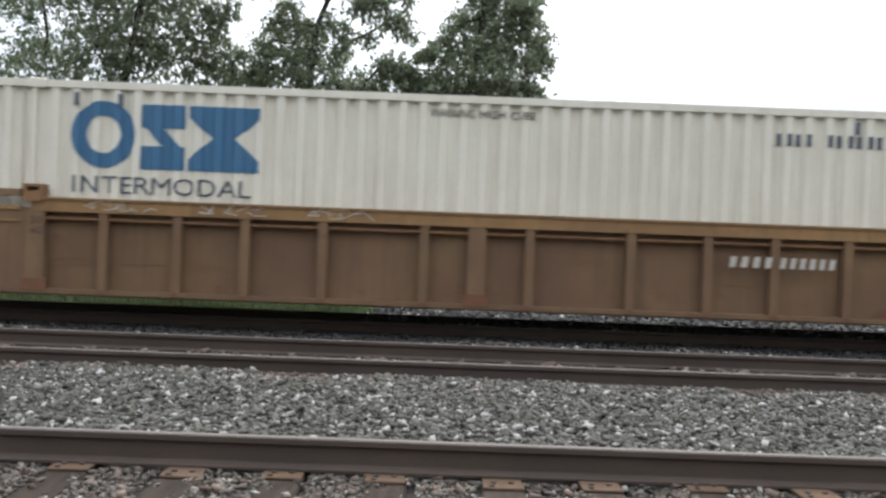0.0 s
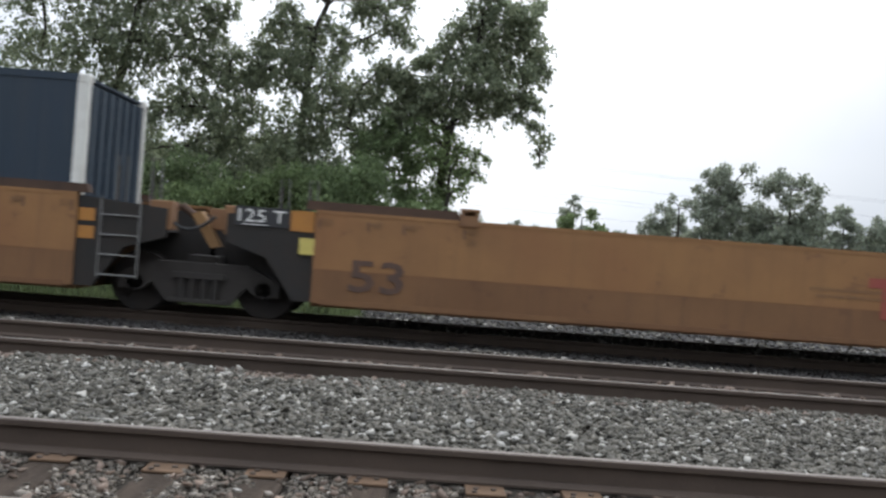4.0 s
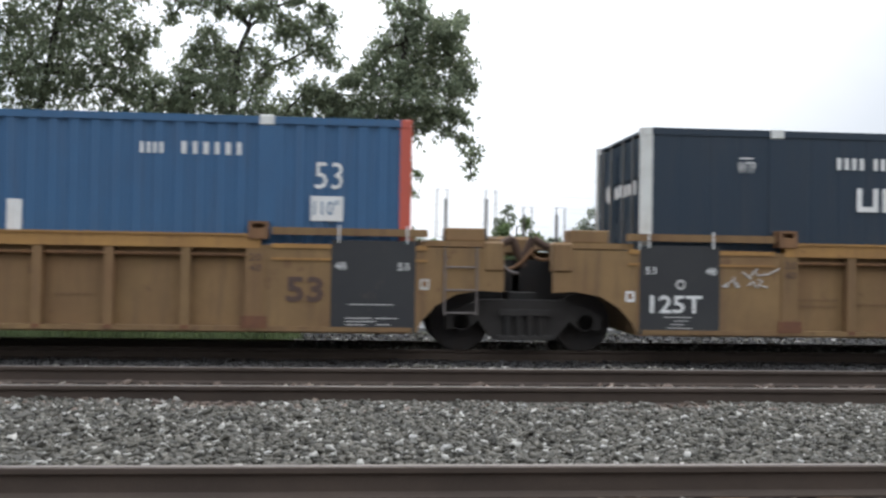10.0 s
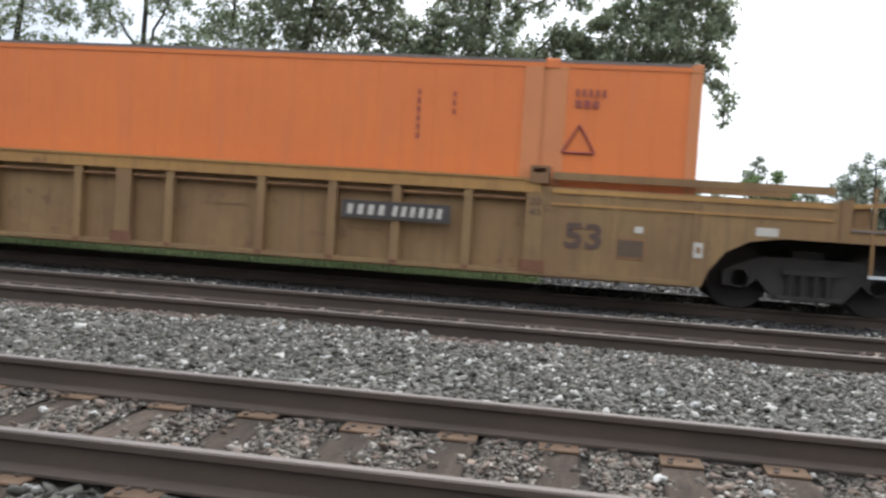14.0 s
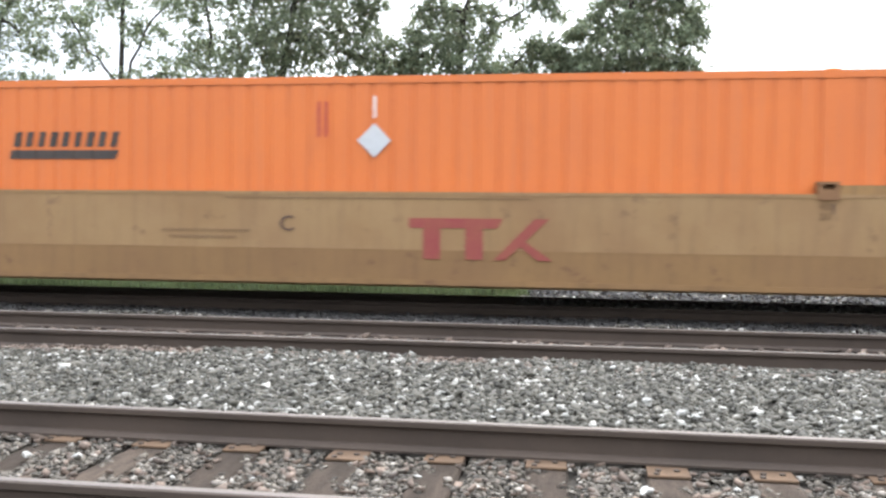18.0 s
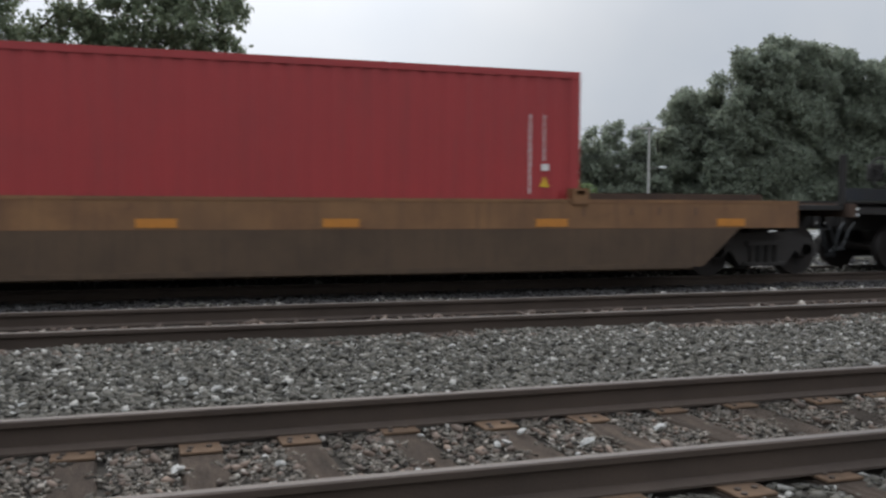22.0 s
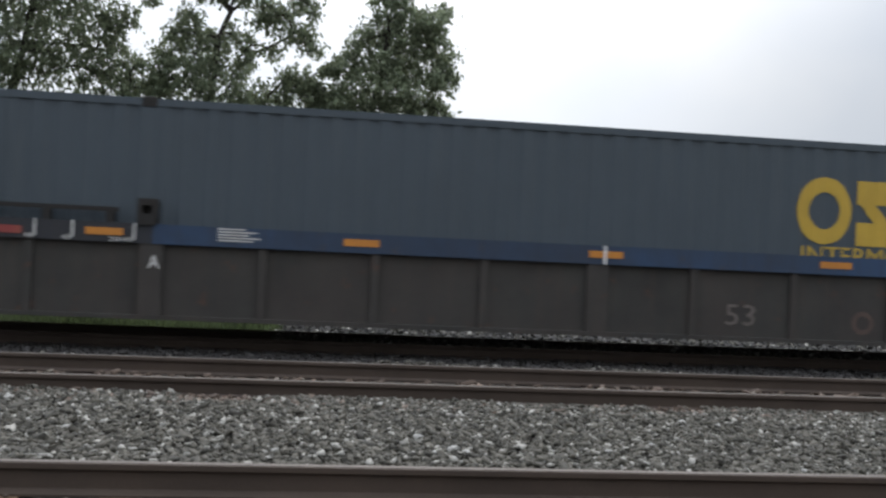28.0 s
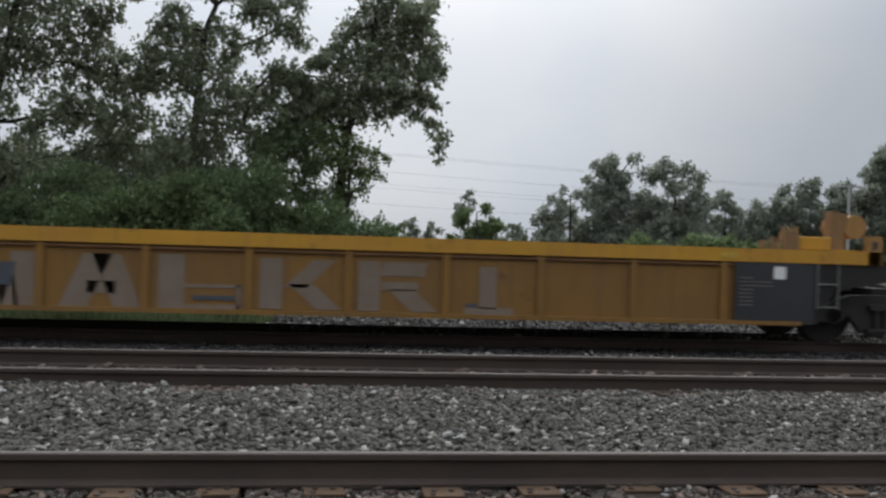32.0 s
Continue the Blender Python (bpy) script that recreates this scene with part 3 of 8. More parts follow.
def stone_bed(name, label, x0, x1, y0, y1, per_m2, size, height, seed, mat, keep=None):
    rs = np.random.RandomState(seed)
    shapes, faces = stone_shapes(12, seed)
    n = int((x1 - x0) * (y1 - y0) * per_m2)
    px, py = rs.uniform(x0, x1, n), rs.uniform(y0, y1, n)
    if keep is not None:
        ok = keep(px, py)
        px, py = px[ok], py[ok]
        n = len(px)
    sz = size * np.exp(rs.normal(0, 0.28, n))
    ang, tilt = rs.uniform(0, math.tau, n), rs.uniform(-0.45, 0.45, (n, 2))
    pick = rs.randint(0, len(shapes), n)
    nv = len(shapes[0])
    verts = np.empty((n, nv, 3))
    for k in range(n):
        v = shapes[pick[k]] * sz[k]
        ca, sa = math.cos(ang[k]), math.sin(ang[k])
        x, y, z = v[:, 0], v[:, 1], v[:, 2]
        z2 = z + tilt[k, 0] * x * 0.7 + tilt[k, 1] * y * 0.7
        verts[k, :, 0], verts[k, :, 1], verts[k, :, 2] = x * ca - y * sa + px[k], x * sa + y * ca + py[k], z2 + height(px[k], py[k]) + rs.uniform(-0.3, 0.55) * sz[k]
    fc = (faces[None] + (np.arange(n) * nv)[:, None, None]).reshape(-1, 3)
    me = bpy.data.meshes.new(name)
    me.vertices.add(n * nv)
    me.vertices.foreach_set("co", verts.ravel())
    me.loops.add(len(fc) * 3)
    me.loops.foreach_set("vertex_index", fc.ravel())
    me.polygons.add(len(fc))
    me.polygons.foreach_set("loop_start", np.arange(len(fc)) * 3)
    me.update(calc_edges=True)
    me.materials.append(mat)
    return tagged(new(name, me), label, "ballast", kind="stuff")


def bumpy(level, swell=0.03):
    return lambda x, y: level + swell * noise.noise(Vector((x * 0.6, y * 0.6, 3.3)))


def build_ballast():
    b = HALF_GAUGE
    # the strip between the near and the middle track
    stone_bed("ballast", "grey crushed stone ballast between two tracks", -7.4, 10.0, NEAR + b + 0.09, MIDDLE - b - 0.12, 1350, 0.0205, bumpy(-0.13), 11, M["stone"],
              keep=lambda x, y: (y < MIDDLE - b - 0.45) | (np.sin(x * 1.7) + np.sin(x * 0.6 + 1) > -0.5))
    # rusty stones along the middle track's near rail
    stone_bed("ballast", "rust-stained ballast beside a rail", -7.4, 10.0, MIDDLE - b - 0.7, MIDDLE - b - 0.1, 700, 0.022, bumpy(-0.145), 12, M["stone_warm"])
    between = lambda x, y: np.abs(((x - TIE_SHIFT["near"]) / TIE_STEP + 0.5) % 1.0 - 0.5) * TIE_STEP > 0.122 - 0.075 * (np.sin(x * 31 + y * 17) > 0.5)
    stone_bed("ballast", "dusty ballast between the sleepers", -5.5, 7.5, NEAR - b + 0.06, NEAR + b - 0.06, 2300, 0.0125, bumpy(-0.194, 0.012), 13, M["stone_dust"], keep=between)
    stone_bed("ballast", "larger grey stones between the sleepers", -5.5, 7.5, NEAR - b + 0.06, NEAR + b - 0.06, 130, 0.022, bumpy(-0.188, 0.012), 23, M["stone_warm"], keep=between)
    stone_bed("ballast", "ballast on the shoulder of the near track", -5, 6.5, NEAR - 2.0, NEAR - b - 0.08, 1000, 0.0215, bumpy(-0.20, 0.02), 14, M["stone"], keep=lambda x, y: between(x, y) | (y < NEAR - 1.32))
    # stones that show over the middle track's far rail
    stone_bed("ballast", "grey ballast heaped beyond the middle track", -14, 18, MIDDLE + b + 0.12, MIDDLE + b + 0.4, 620, 0.022, lambda x, y: -0.022 - 0.3 * (y - MIDDLE - b - 0.12) + 0.02 * math.sin(x * 2.3) + 0.02 * math.sin(x * 0.9), 15, M["stone"])
    stone_bed("ballast", "oily ballast beside the train's track, darkened for the train's shade", -14, 18, MIDDLE + b + 0.38, TRACK_Y - b - 0.08, 330, 0.03, bumpy(-0.29, 0.015), 18, M["stone_dark"])
    stone_bed("ballast", "ballast inside the middle track", -10, 13, MIDDLE - b + 0.08, MIDDLE + b - 0.08, 90, 0.035, bumpy(-0.18, 0.02), 16, M["stone_warm"])
    # dirty stones, with the train's shade on them also in the dark colour
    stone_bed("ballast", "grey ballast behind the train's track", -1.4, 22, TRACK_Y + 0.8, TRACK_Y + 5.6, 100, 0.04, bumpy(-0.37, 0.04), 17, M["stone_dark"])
    stone_bed("ballast", "scattered grey ballast behind the train's track", -1.4, 22, TRACK_Y + 0.8, TRACK_Y + 5.6, 26, 0.04, bumpy(-0.36, 0.04), 27, M["stone"])


def build_far_gauge():
    """Stones that fill the train's track to the right, weeds that fill it to the left."""
    b = HALF_GAUGE
    stone_bed("ballast", "grey ballast heaped inside the train's track", -1.0, 14, TRACK_Y - b + 0.1, TRACK_Y + b - 0.1, 260, 0.03, bumpy(-0.17, 0.02), 19, M["stone"])


def build_pale_stones():
    """The large pale stones that lie on top of the ballast."""
    rs = np.random.RandomState(77)
    bm = bmesh.new()
    bmesh.ops.create_icosphere(bm, subdivisions=1, radius=1.0)
    base = np.array([v.co[:] for v in bm.verts])
    faces = [[v.index for v in f.verts] for f in bm.faces]
    bm.free()
    shapes = [base * rs.uniform(0.62, 1.25, (len(base), 1)) * np.array([1.0, rs.uniform(0.6, 0.9), rs.uniform(0.5, 0.75)]) for _ in range(6)]
    meshes = []
    for s in shapes:
        me = bpy.data.meshes.new("stone")
        me.from_pydata([tuple(v) for v in s], [], [tuple(f) for f in faces])
        me.materials.append(M["pale"])
        meshes.append(me)
    rnd = random.Random(5)
    spots = [(0.64, 6.1, .085), (0.45, 6.5, .07), (0.72, 6.02, .06), (1.30, 8.05, .06), (1.48, 7.95, .055), (-2.68, 7.7, .08), (-2.75, 7.85, .06), (-1.7, 7.7, .05), (2.7, 7.35, .07), (2.1, 6.4, .06)]
    spots += [(-2.9, 4.55, .07), (-2.62, 4.58, .065), (0.31, 4.50, .06), (0.81, 4.47, .06), (3.0, 4.55, .08), (2.45, 4.38, .08), (0.33, 4.5, .06), (1.96, 4.48, .07), (1.42, 4.15, .055), (2.2, 4.7, .05)]
    for k in range(46):
        spots.append((rnd.uniform(-7, 9), rnd.uniform(5.4, 7.9), rnd.uniform(0.035, 0.06)))
    for k in range(34):
        spots.append((rnd.uniform(-5, 7), rnd.choice((rnd.uniform(3.8, 4.95), rnd.uniform(2.6, 3.4))), rnd.uniform(0.03, 0.055)))
    for k in range(50):
        spots.append((rnd.uniform(-9, 12), MIDDLE + 0.88 + rnd.uniform(0, 0.2), rnd.uniform(0.04, 0.065)))
    for x, y, r in spots:
        z = -0.115 if y > 5.2 else -0.165
        if y > 9:
            z = -0.05
        ob = new("stone", rnd.choice(meshes))
        ob.matrix_basis = pose(x, y, z + r * 0.2, rnd.uniform(-20, 20), rnd.uniform(-20, 20), rnd.uniform(0, 360)) @ Matrix.Diagonal((r * 0.72, r * 0.6, r * 0.45, 1))
        tagged(ob, "pale broken stone lying on the ballast", "stone", "pale stones")


build_ground()
build_track(NEAR, "near", "the nearest track", (-9, 11), True)
build_track(MIDDLE, "middle", "the middle track", (-12, 15), False)
build_track(TRACK_Y, "far", "the train's track", (-16, 20), False, DROP)
build_ballast()
build_far_gauge()
build_pale_stones()


# ---- trees, bushes and the distance ----
def leaf_mesh(name, clumps, leaf, density, seed, material, squash=0.85, droop=0.55, fill=0.42):
    """Many small pointed leaves round clump centres (x, y, z, radius)."""
    rs = np.random.RandomState(seed)
    pos, siz = [], []
    for x, y, z, r in clumps:
        n = int(density * r * r) + 12
        # some leaves fill the clump, the others hang in sprays that break its outline
        k = max(int(17 * r + 5), 6)
        d = rs.normal(size=(k, 3))
        d /= np.linalg.norm(d, axis=1)[:, None]
        tuft = d * (r * rs.uniform(0.6, 1.12, k))[:, None] * np.array([1, 1, squash])
        rad = 0.08 + r * rs.uniform(0.1, 0.26, k)
        e = rs.normal(size=(n, 3))
        e /= np.linalg.norm(e, axis=1)[:, None]
        e *= (rs.uniform(0, 1, n) ** 0.45)[:, None]
        wild = rs.uniform(size=n) < fill
        who = rs.randint(0, k, n)
        along = rs.normal(0, 0.9, n)[:, None] * (d[who] * 0.7 + np.array([0, 0, -0.25])) * rad[who][:, None]
        q = np.where(wild[:, None], e * r * 0.95 * np.array([1, 1, squash]), tuft[who] + e * rad[who][:, None] * 0.7 + along)
        pos.append(q + np.array([x, y, z]))
        siz.append(leaf * rs.uniform(0.55, 1.35, n))
    p, s = np.concatenate(pos), np.concatenate(siz)
    n = len(p)
    a = rs.normal(size=(n, 3))
    a[:, 2] -= droop
    a /= np.linalg.norm(a, axis=1)[:, None]
    b = np.cross(a, rs.normal(size=(n, 3)))
    b /= np.linalg.norm(b, axis=1)[:, None]
    nrm = np.cross(a, b)
    w = (s * 0.27)[:, None]
    L = s[:, None]
    v = np.stack([p, p + a * L * 0.45 + b * w + nrm * L * 0.08, p + a * L, p + a * L * 0.45 - b * w + nrm * L * 0.08], 1)
    me = bpy.data.meshes.new(name)
    me.vertices.add(n * 4)
    me.vertices.foreach_set("co", v.ravel())
    f = np.array([[0, 1, 2], [0, 2, 3]])
    fc = (f[None] + (np.arange(n) * 4)[:, None, None]).reshape(-1, 3)
    me.loops.add(len(fc) * 3)
    me.loops.foreach_set("vertex_index", fc.ravel())
    me.polygons.add(len(fc))
    me.polygons.foreach_set("loop_start", np.arange(len(fc)) * 3)
    me.update(calc_edges=True)
    me.materials.append(material)
    return me


def limb(bm, p, q, r0, r1, bend, rnd, n=6, steps=4):
    p, q = Vector(p), Vector(q)
    last, lr = p, r0
    for k in range(1, steps + 1):
        t = k / steps
        c = p.lerp(q, t) + Vector((0, 0, bend * math.sin(math.pi * t))) + Vector([rnd.uniform(-1, 1) * 0.05 * (q - p).length * (t < 1) for _ in range(3)])
        r = r0 + (r1 - r0) * t
        tube(bm, last, c, lr, r, n=n, caps=False)
        last, lr = c, r
    return last


def tree(name, label, base, trunk, r, clumps, leaf=0.16, density=1450, seed=1, leaves="leaf", swell=1.0):
    """trunk: way points above the base; clumps: (dx, dy, z, radius) from the base."""
    rnd = random.Random(seed)
    t = thing(name, *base, label, "tree")
    bm = bmesh.new()
    pts = [Vector((0, 0, -0.1))] + [Vector(p) for p in trunk]
    n = len(pts)
    for k in range(n - 1):
        tube(bm, pts[k], pts[k + 1], r * (1 - 0.75 * k / n), r * (1 - 0.75 * (k + 1) / n), n=9, caps=False)
    part("trunk", bm, M["bark"], t)
    bm = bmesh.new()
    cl = []
    nodes = [(p, r * 0.4) for p in pts[1:]]
    for dx, dy, z, cr in sorted(clumps, key=lambda c: -c[3]):
        cr *= swell
        c = Vector((dx, dy, z - base[2]))
        cl.append((c.x, c.y, c.z, cr))
        start, thick = min(nodes, key=lambda n: (n[0] - c).length + (0.8 if n[0].z > c.z + 0.6 else 0))
        limb(bm, start, c, thick, 0.02 + 0.02 * cr, 0.1, rnd)
        nodes.append((c, 0.02 + 0.02 * cr))
        for _ in range(4):
            e = c + Vector([rnd.gauss(0, 1) for _ in range(3)]).normalized() * cr * 0.9
            limb(bm, c, e, 0.016, 0.006, 0.03, rnd, n=4, steps=3)
    part("branchwork", bm, M["bark"], t, kind="stuff")
    part("crown", leaf_mesh("crown", cl, leaf, density, seed, M[leaves]), M[leaves], t, kind="stuff")
    return t


def bush(name, label, x, y, z, clumps, leaf, density, seed, leaves, cat="bush"):
    b = thing(name, x, y, z, label, cat)
    rnd = random.Random(seed)
    bm = bmesh.new()
    for cx, cy, cz, cr in clumps:
        limb(bm, (cx * 0.5, cy * 0.5, -0.1), (cx, cy, cz), 0.04, 0.012, 0.1, rnd, n=5)
    part("stem", bm, M["bark"], b, kind="stuff")
    part("foliage", leaf_mesh("foliage", clumps, leaf, density, seed, M[leaves]), M[leaves], b, kind="stuff")
    return b


G = -0.38
broad_top = [(1.2, 0.2, 10.7, 1.65), (-0.7, -0.0, 10.4, 1.65), (2.6, 0.3, 10.2, 1.01), (0.8, 0.1, 8.7, 1.37), (-2.3, -0.1, 8.7, 1.46), (2.2, -0.2, 8.6, 1.19), (-0.8, 0.3, 8.2, 1.28), (3.5, 0.3, 8.2, 0.4), (3.0, 0.3, 7.9, 0.64), (2.6, 0.3, 7.2, 0.92), (1.2, 0.0, 7.2, 1.28), (-0.5, -0.4, 6.8, 1.1), (3.8, 0.0, 6.7, 0.48), (-2.4, 0.2, 6.6, 1.28), (2.0, -0.3, 6.5, 0.77), (3.0, 0.3, 6.4, 0.73), (0.4, -0.0, 6.0, 0.92), (3.7, -0.0, 5.9, 0.66), (4.2, -0.2, 5.9, 0.59)]
broad_middle = [(2.2, -0.0, 5.5, 0.77), (-1.0, 0.2, 5.4, 0.92), (0.1, -0.1, 5.1, 0.82), (2.8, 0.2, 5.0, 0.92), (4.4, -0.2, 5.0, 0.66), (3.9, -0.3, 4.8, 0.82), (2.0, -0.3, 4.7, 0.77), (-2.5, -0.1, 4.6, 1.1), (-0.8, 0.2, 4.5, 0.66), (3.3, 0.2, 4.3, 0.55), (1.3, -0.3, 4.3, 0.48), (4.1, 0.2, 4.1, 0.66), (2.5, -0.0, 3.7, 0.7), (0.3, -0.2, 3.5, 0.55), (3.4, 0.0, 3.4, 0.64), (1.0, -0.0, 3.3, 0.73), (4.5, -0.0, 3.3, 0.66), (-0.9, -0.3, 3.1, 0.73)]
tree("tree", "tall broad-leaved tree with a leaning trunk", (-10.4, 30.0, G), [(0.3, 0, 3.0), (0.0, 0, 5.0), (0.5, 0, 7.4), (0.9, 0, 10)], 0.19,
     broad_top + broad_middle, density=1160, seed=3, swell=1.0)
forked_top = [(0.3, -0.2, 11.0, 1.19), (2.3, 0.2, 10.8, 1.01), (-1.6, -0.4, 10.7, 0.92), (-1.7, 0.0, 9.5, 0.44), (2.1, -0.2, 9.5, 0.48), (0.9, 0.3, 9.4, 0.44), (-1.0, 0.0, 9.3, 0.48), (-0.2, 0.0, 9.3, 0.44), (2.8, 0.3, 9.2, 0.44), (1.3, -0.3, 9.1, 0.44), (0.4, -0.2, 9.0, 0.4), (1.8, 0.3, 8.9, 0.4), (3.3, -0.1, 8.8, 0.37), (-1.7, -0.2, 8.8, 0.33), (2.4, -0.0, 8.6, 0.44), (-0.6, -0.0, 8.4, 0.4)]
forked_middle = [(1.8, -0.2, 8.3, 0.44), (3.1, 0.2, 8.1, 0.4), (2.7, -0.3, 8.0, 0.48), (0.8, -0.1, 7.9, 0.37), (-0.3, 0.0, 7.8, 0.51), (-0.8, -0.3, 7.8, 0.44), (3.3, -0.2, 7.6, 0.37), (2.1, 0.3, 7.5, 0.37), (1.3, -0.2, 7.5, 0.48), (0.3, 0.2, 7.5, 0.51), (-1.1, 0.2, 7.3, 0.55), (-0.1, -0.3, 7.0, 0.73), (3.9, -0.2, 6.9, 0.33), (0.9, 0.3, 6.8, 0.62), (-1.4, -0.3, 6.7, 0.48), (2.5, -0.0, 6.6, 0.48)]
forked_low = [(3.1, -0.3, 6.5, 0.48), (-0.6, -0.4, 6.2, 0.82), (-1.3, 0.0, 6.2, 0.51), (3.9, 0.3, 6.0, 0.62), (0.7, -0.4, 5.9, 0.92), (1.9, 0.3, 5.9, 0.82), (2.9, 0.0, 5.5, 0.73), (0.2, -0.2, 4.8, 1.01), (1.6, 0.3, 4.7, 1.01), (3.2, 0.3, 4.6, 0.73), (2.5, 0.3, 4.2, 0.82), (-0.5, -0.3, 3.7, 1.01), (0.8, -0.3, 3.4, 1.01), (2.2, 0.0, 3.1, 0.82)]
tree("tree", "tall forked tree with open foliage", (-4.4, 30.0, G), [(0.1, 0, 3.6), (0.2, 0, 6.0), (0.35, 0, 8.1), (0.7, 0, 9.0), (-0.3, 0, 9.9)], 0.15,
     forked_top + forked_middle + forked_low, density=1420, seed=5, swell=1.05)
round_top = [(0.5, -0.3, 9.7, 0.33), (1.5, 0.2, 9.7, 0.33), (0.9, 0.3, 9.5, 0.4), (2.9, 0.3, 9.2, 0.29), (1.6, 0.1, 9.1, 0.44), (2.5, -0.2, 8.7, 0.55), (1.1, -0.1, 8.6, 0.51), (2.1, -0.3, 8.5, 0.59), (0.4, 0.1, 8.0, 0.62), (2.5, -0.1, 7.9, 0.73), (1.5, 0.2, 7.7, 0.92), (3.0, 0.3, 7.5, 0.37), (0.0, 0.1, 7.2, 0.66), (3.3, -0.1, 7.0, 0.26), (-0.7, 0.3, 7.0, 0.29), (2.9, -0.1, 6.8, 0.48)]
round_low = [(0.8, -0.2, 6.7, 0.95), (2.0, -0.1, 6.6, 0.88), (-1.4, -0.1, 6.2, 0.51), (-0.5, 0.1, 5.9, 0.82), (2.2, -0.2, 5.9, 0.48), (2.8, -0.3, 5.9, 0.4), (1.2, -0.2, 5.8, 0.62), (0.2, -0.3, 5.7, 0.73), (1.7, -0.3, 5.5, 0.24), (2.5, -0.3, 5.4, 0.29), (-1.0, 0.2, 5.3, 0.77), (3.0, -0.0, 5.1, 0.29), (3.4, 0.3, 4.8, 0.26), (3.3, 0.3, 4.4, 0.16), (3.3, -0.1, 4.0, 0.15)]
tree("tree", "dense round-topped tree with a drooping branch", (0.2, 30.0, G), [(0.1, 0, 3.0), (0.3, 0, 5.2), (0.9, 0, 7.0), (1.1, 0, 8.6)], 0.2,
     round_top + round_low, density=1680, seed=7, swell=1.12)
bush("bush", "tall dark shrub between two trees", -1.0, 29.6, G, [(0.0, 0, 4.9, 0.8), (-0.9, 0, 4.4, 0.8), (0.5, 0, 4.2, 0.7), (-0.4, 0.2, 3.6, 0.9), (0.9, 0.1, 3.2, 0.75), (-1.3, 0, 3.3, 0.8), (0.2, 0, 2.6, 0.9), (1.3, 0, 2.3, 0.6), (-0.9, 0, 2.2, 0.9), (0.6, 0, 1.7, 0.8), (1.5, 0, 1.5, 0.6)], 0.13, 1700, 59, "leaf_bush")
tree("tree", "small light-green tree with feathery leaves beside taller ones", (0.5, 29.2, G), [(0.0, 0, 1.8), (0.1, 0, 3.0), (0.1, 0, 3.9)], 0.09,
     [(-0.2, 0.3, 4.3, 0.66), (0.4, 0.3, 4.1, 0.44), (0.9, 0.3, 4.1, 0.24), (1.2, -0.3, 3.9, 0.16), (0.2, 0.3, 3.5, 0.55), (0.8, 0.2, 3.5, 0.29), (1.1, -0.2, 3.3, 0.15), (-0.6, 0.2, 4.6, 0.48), (0.0, 0.3, 2.7, 0.37), (-1.1, 0.2, 3.5, 0.29), (-0.5, -0.4, 3.8, 0.48), (0.5, -0.2, 3.0, 0.26)], leaf=0.13, density=1700, seed=9, swell=1.1, leaves="leaf_light")
tree("tree", "slender sparse tree standing among others", (-17.0, 31.5, G), [(0.2, 0, 3), (0.3, 0, 6), (0.4, 0, 9.5)], 0.16,
     [(-1.0, 0, 7.0, 0.9), (1.2, 0, 7.6, 0.9), (-0.3, 0, 8.8, 1.0), (0.9, 0, 5.6, 0.9), (-0.9, 0, 5.0, 0.9), (0.4, 0, 10.2, 1.1), (1.9, 0.2, 6.2, .9), (0.1, 0, 3.9, 1.0), (2.6, 0.3, 4.6, .9), (-1.8, 0.2, 8.3, .9), (2.2, 0.1, 8.8, .9)], density=900, seed=11)


tree("tree", "broad leafy tree at the end of the row", (-21.5, 31.0, G), [(0.2, 0, 3), (0.0, 0, 5.5), (0.4, 0, 8.5)], 0.2,
     [(-1.2, 0, 7.0, 1.3), (1.2, 0, 7.6, 1.3), (-0.3, 0, 9.0, 1.4), (1.4, 0, 5.4, 1.2), (-1.4, 0, 4.8, 1.2), (0.3, 0, 3.9, 1.2), (1.8, 0, 9.6, 1.2)], density=1000, seed=12)


BUSHES = ((-19.5, 27.9, 3.2, "leaf_bush"), (-15.5, 27.5, 3.4, "leaf_bush"), (-12.4, 28.0, 3.2, "leaf_bush"), (-9.6, 27.4, 2.9, "leaf_bush"), (-7.0, 27.8, 3.6, "leaf_bush"), (-4.7, 27.0, 3.4, "leaf_light"), (-2.8, 27.3, 3.5, "leaf_bush"), (-1.1, 27.6, 2.9, "leaf_light"), (-3.6, 26.2, 2.3, "leaf_light"), (-6.0, 26.4, 2.7, "leaf_light"), (0.7, 27.2, 1.9, "leaf_bush"))
for k, (x, y, h, kind) in enumerate(BUSHES):
    rnd = random.Random(40 + k)
    cl = []
    for _ in range(20):
        f = rnd.uniform(0.12, 0.95)
        cl.append((rnd.uniform(-1.8, 1.8) * (1.1 - 0.6 * f), rnd.uniform(-0.6, 0.8), h * f, rnd.uniform(0.5, 0.85)))
    bush("bush", "dense green bush under the trees" if kind == "leaf_bush" else "light-green leafy bush under the trees", x, y, G, cl, 0.13, 1900, 60 + k, kind)

for k, (x, h) in enumerate(((-18.6, 5.2), (-15.4, 5.4), (-12.6, 4.9), (-9.2, 4.7), (-6.6, 4.9))):
    # tall thin undergrowth behind the trunks
    rnd = random.Random(320 + k)
    cl = [(rnd.uniform(-1.6, 1.6) * (1.15 - 0.5 * f), rnd.uniform(-0.5, 0.5), h * f, rnd.uniform(0.5, 0.8)) for f in [0.3 + 0.65 * j / 13 for j in range(14)]]
    bush("bush", "tall thin undergrowth behind the tree trunks", x, 32.0, G, cl, 0.14, 1150, 330 + k, "leaf")


FAR = 1.82      # the far row stands this many times farther off than its plan numbers, which are kept for a nearer line


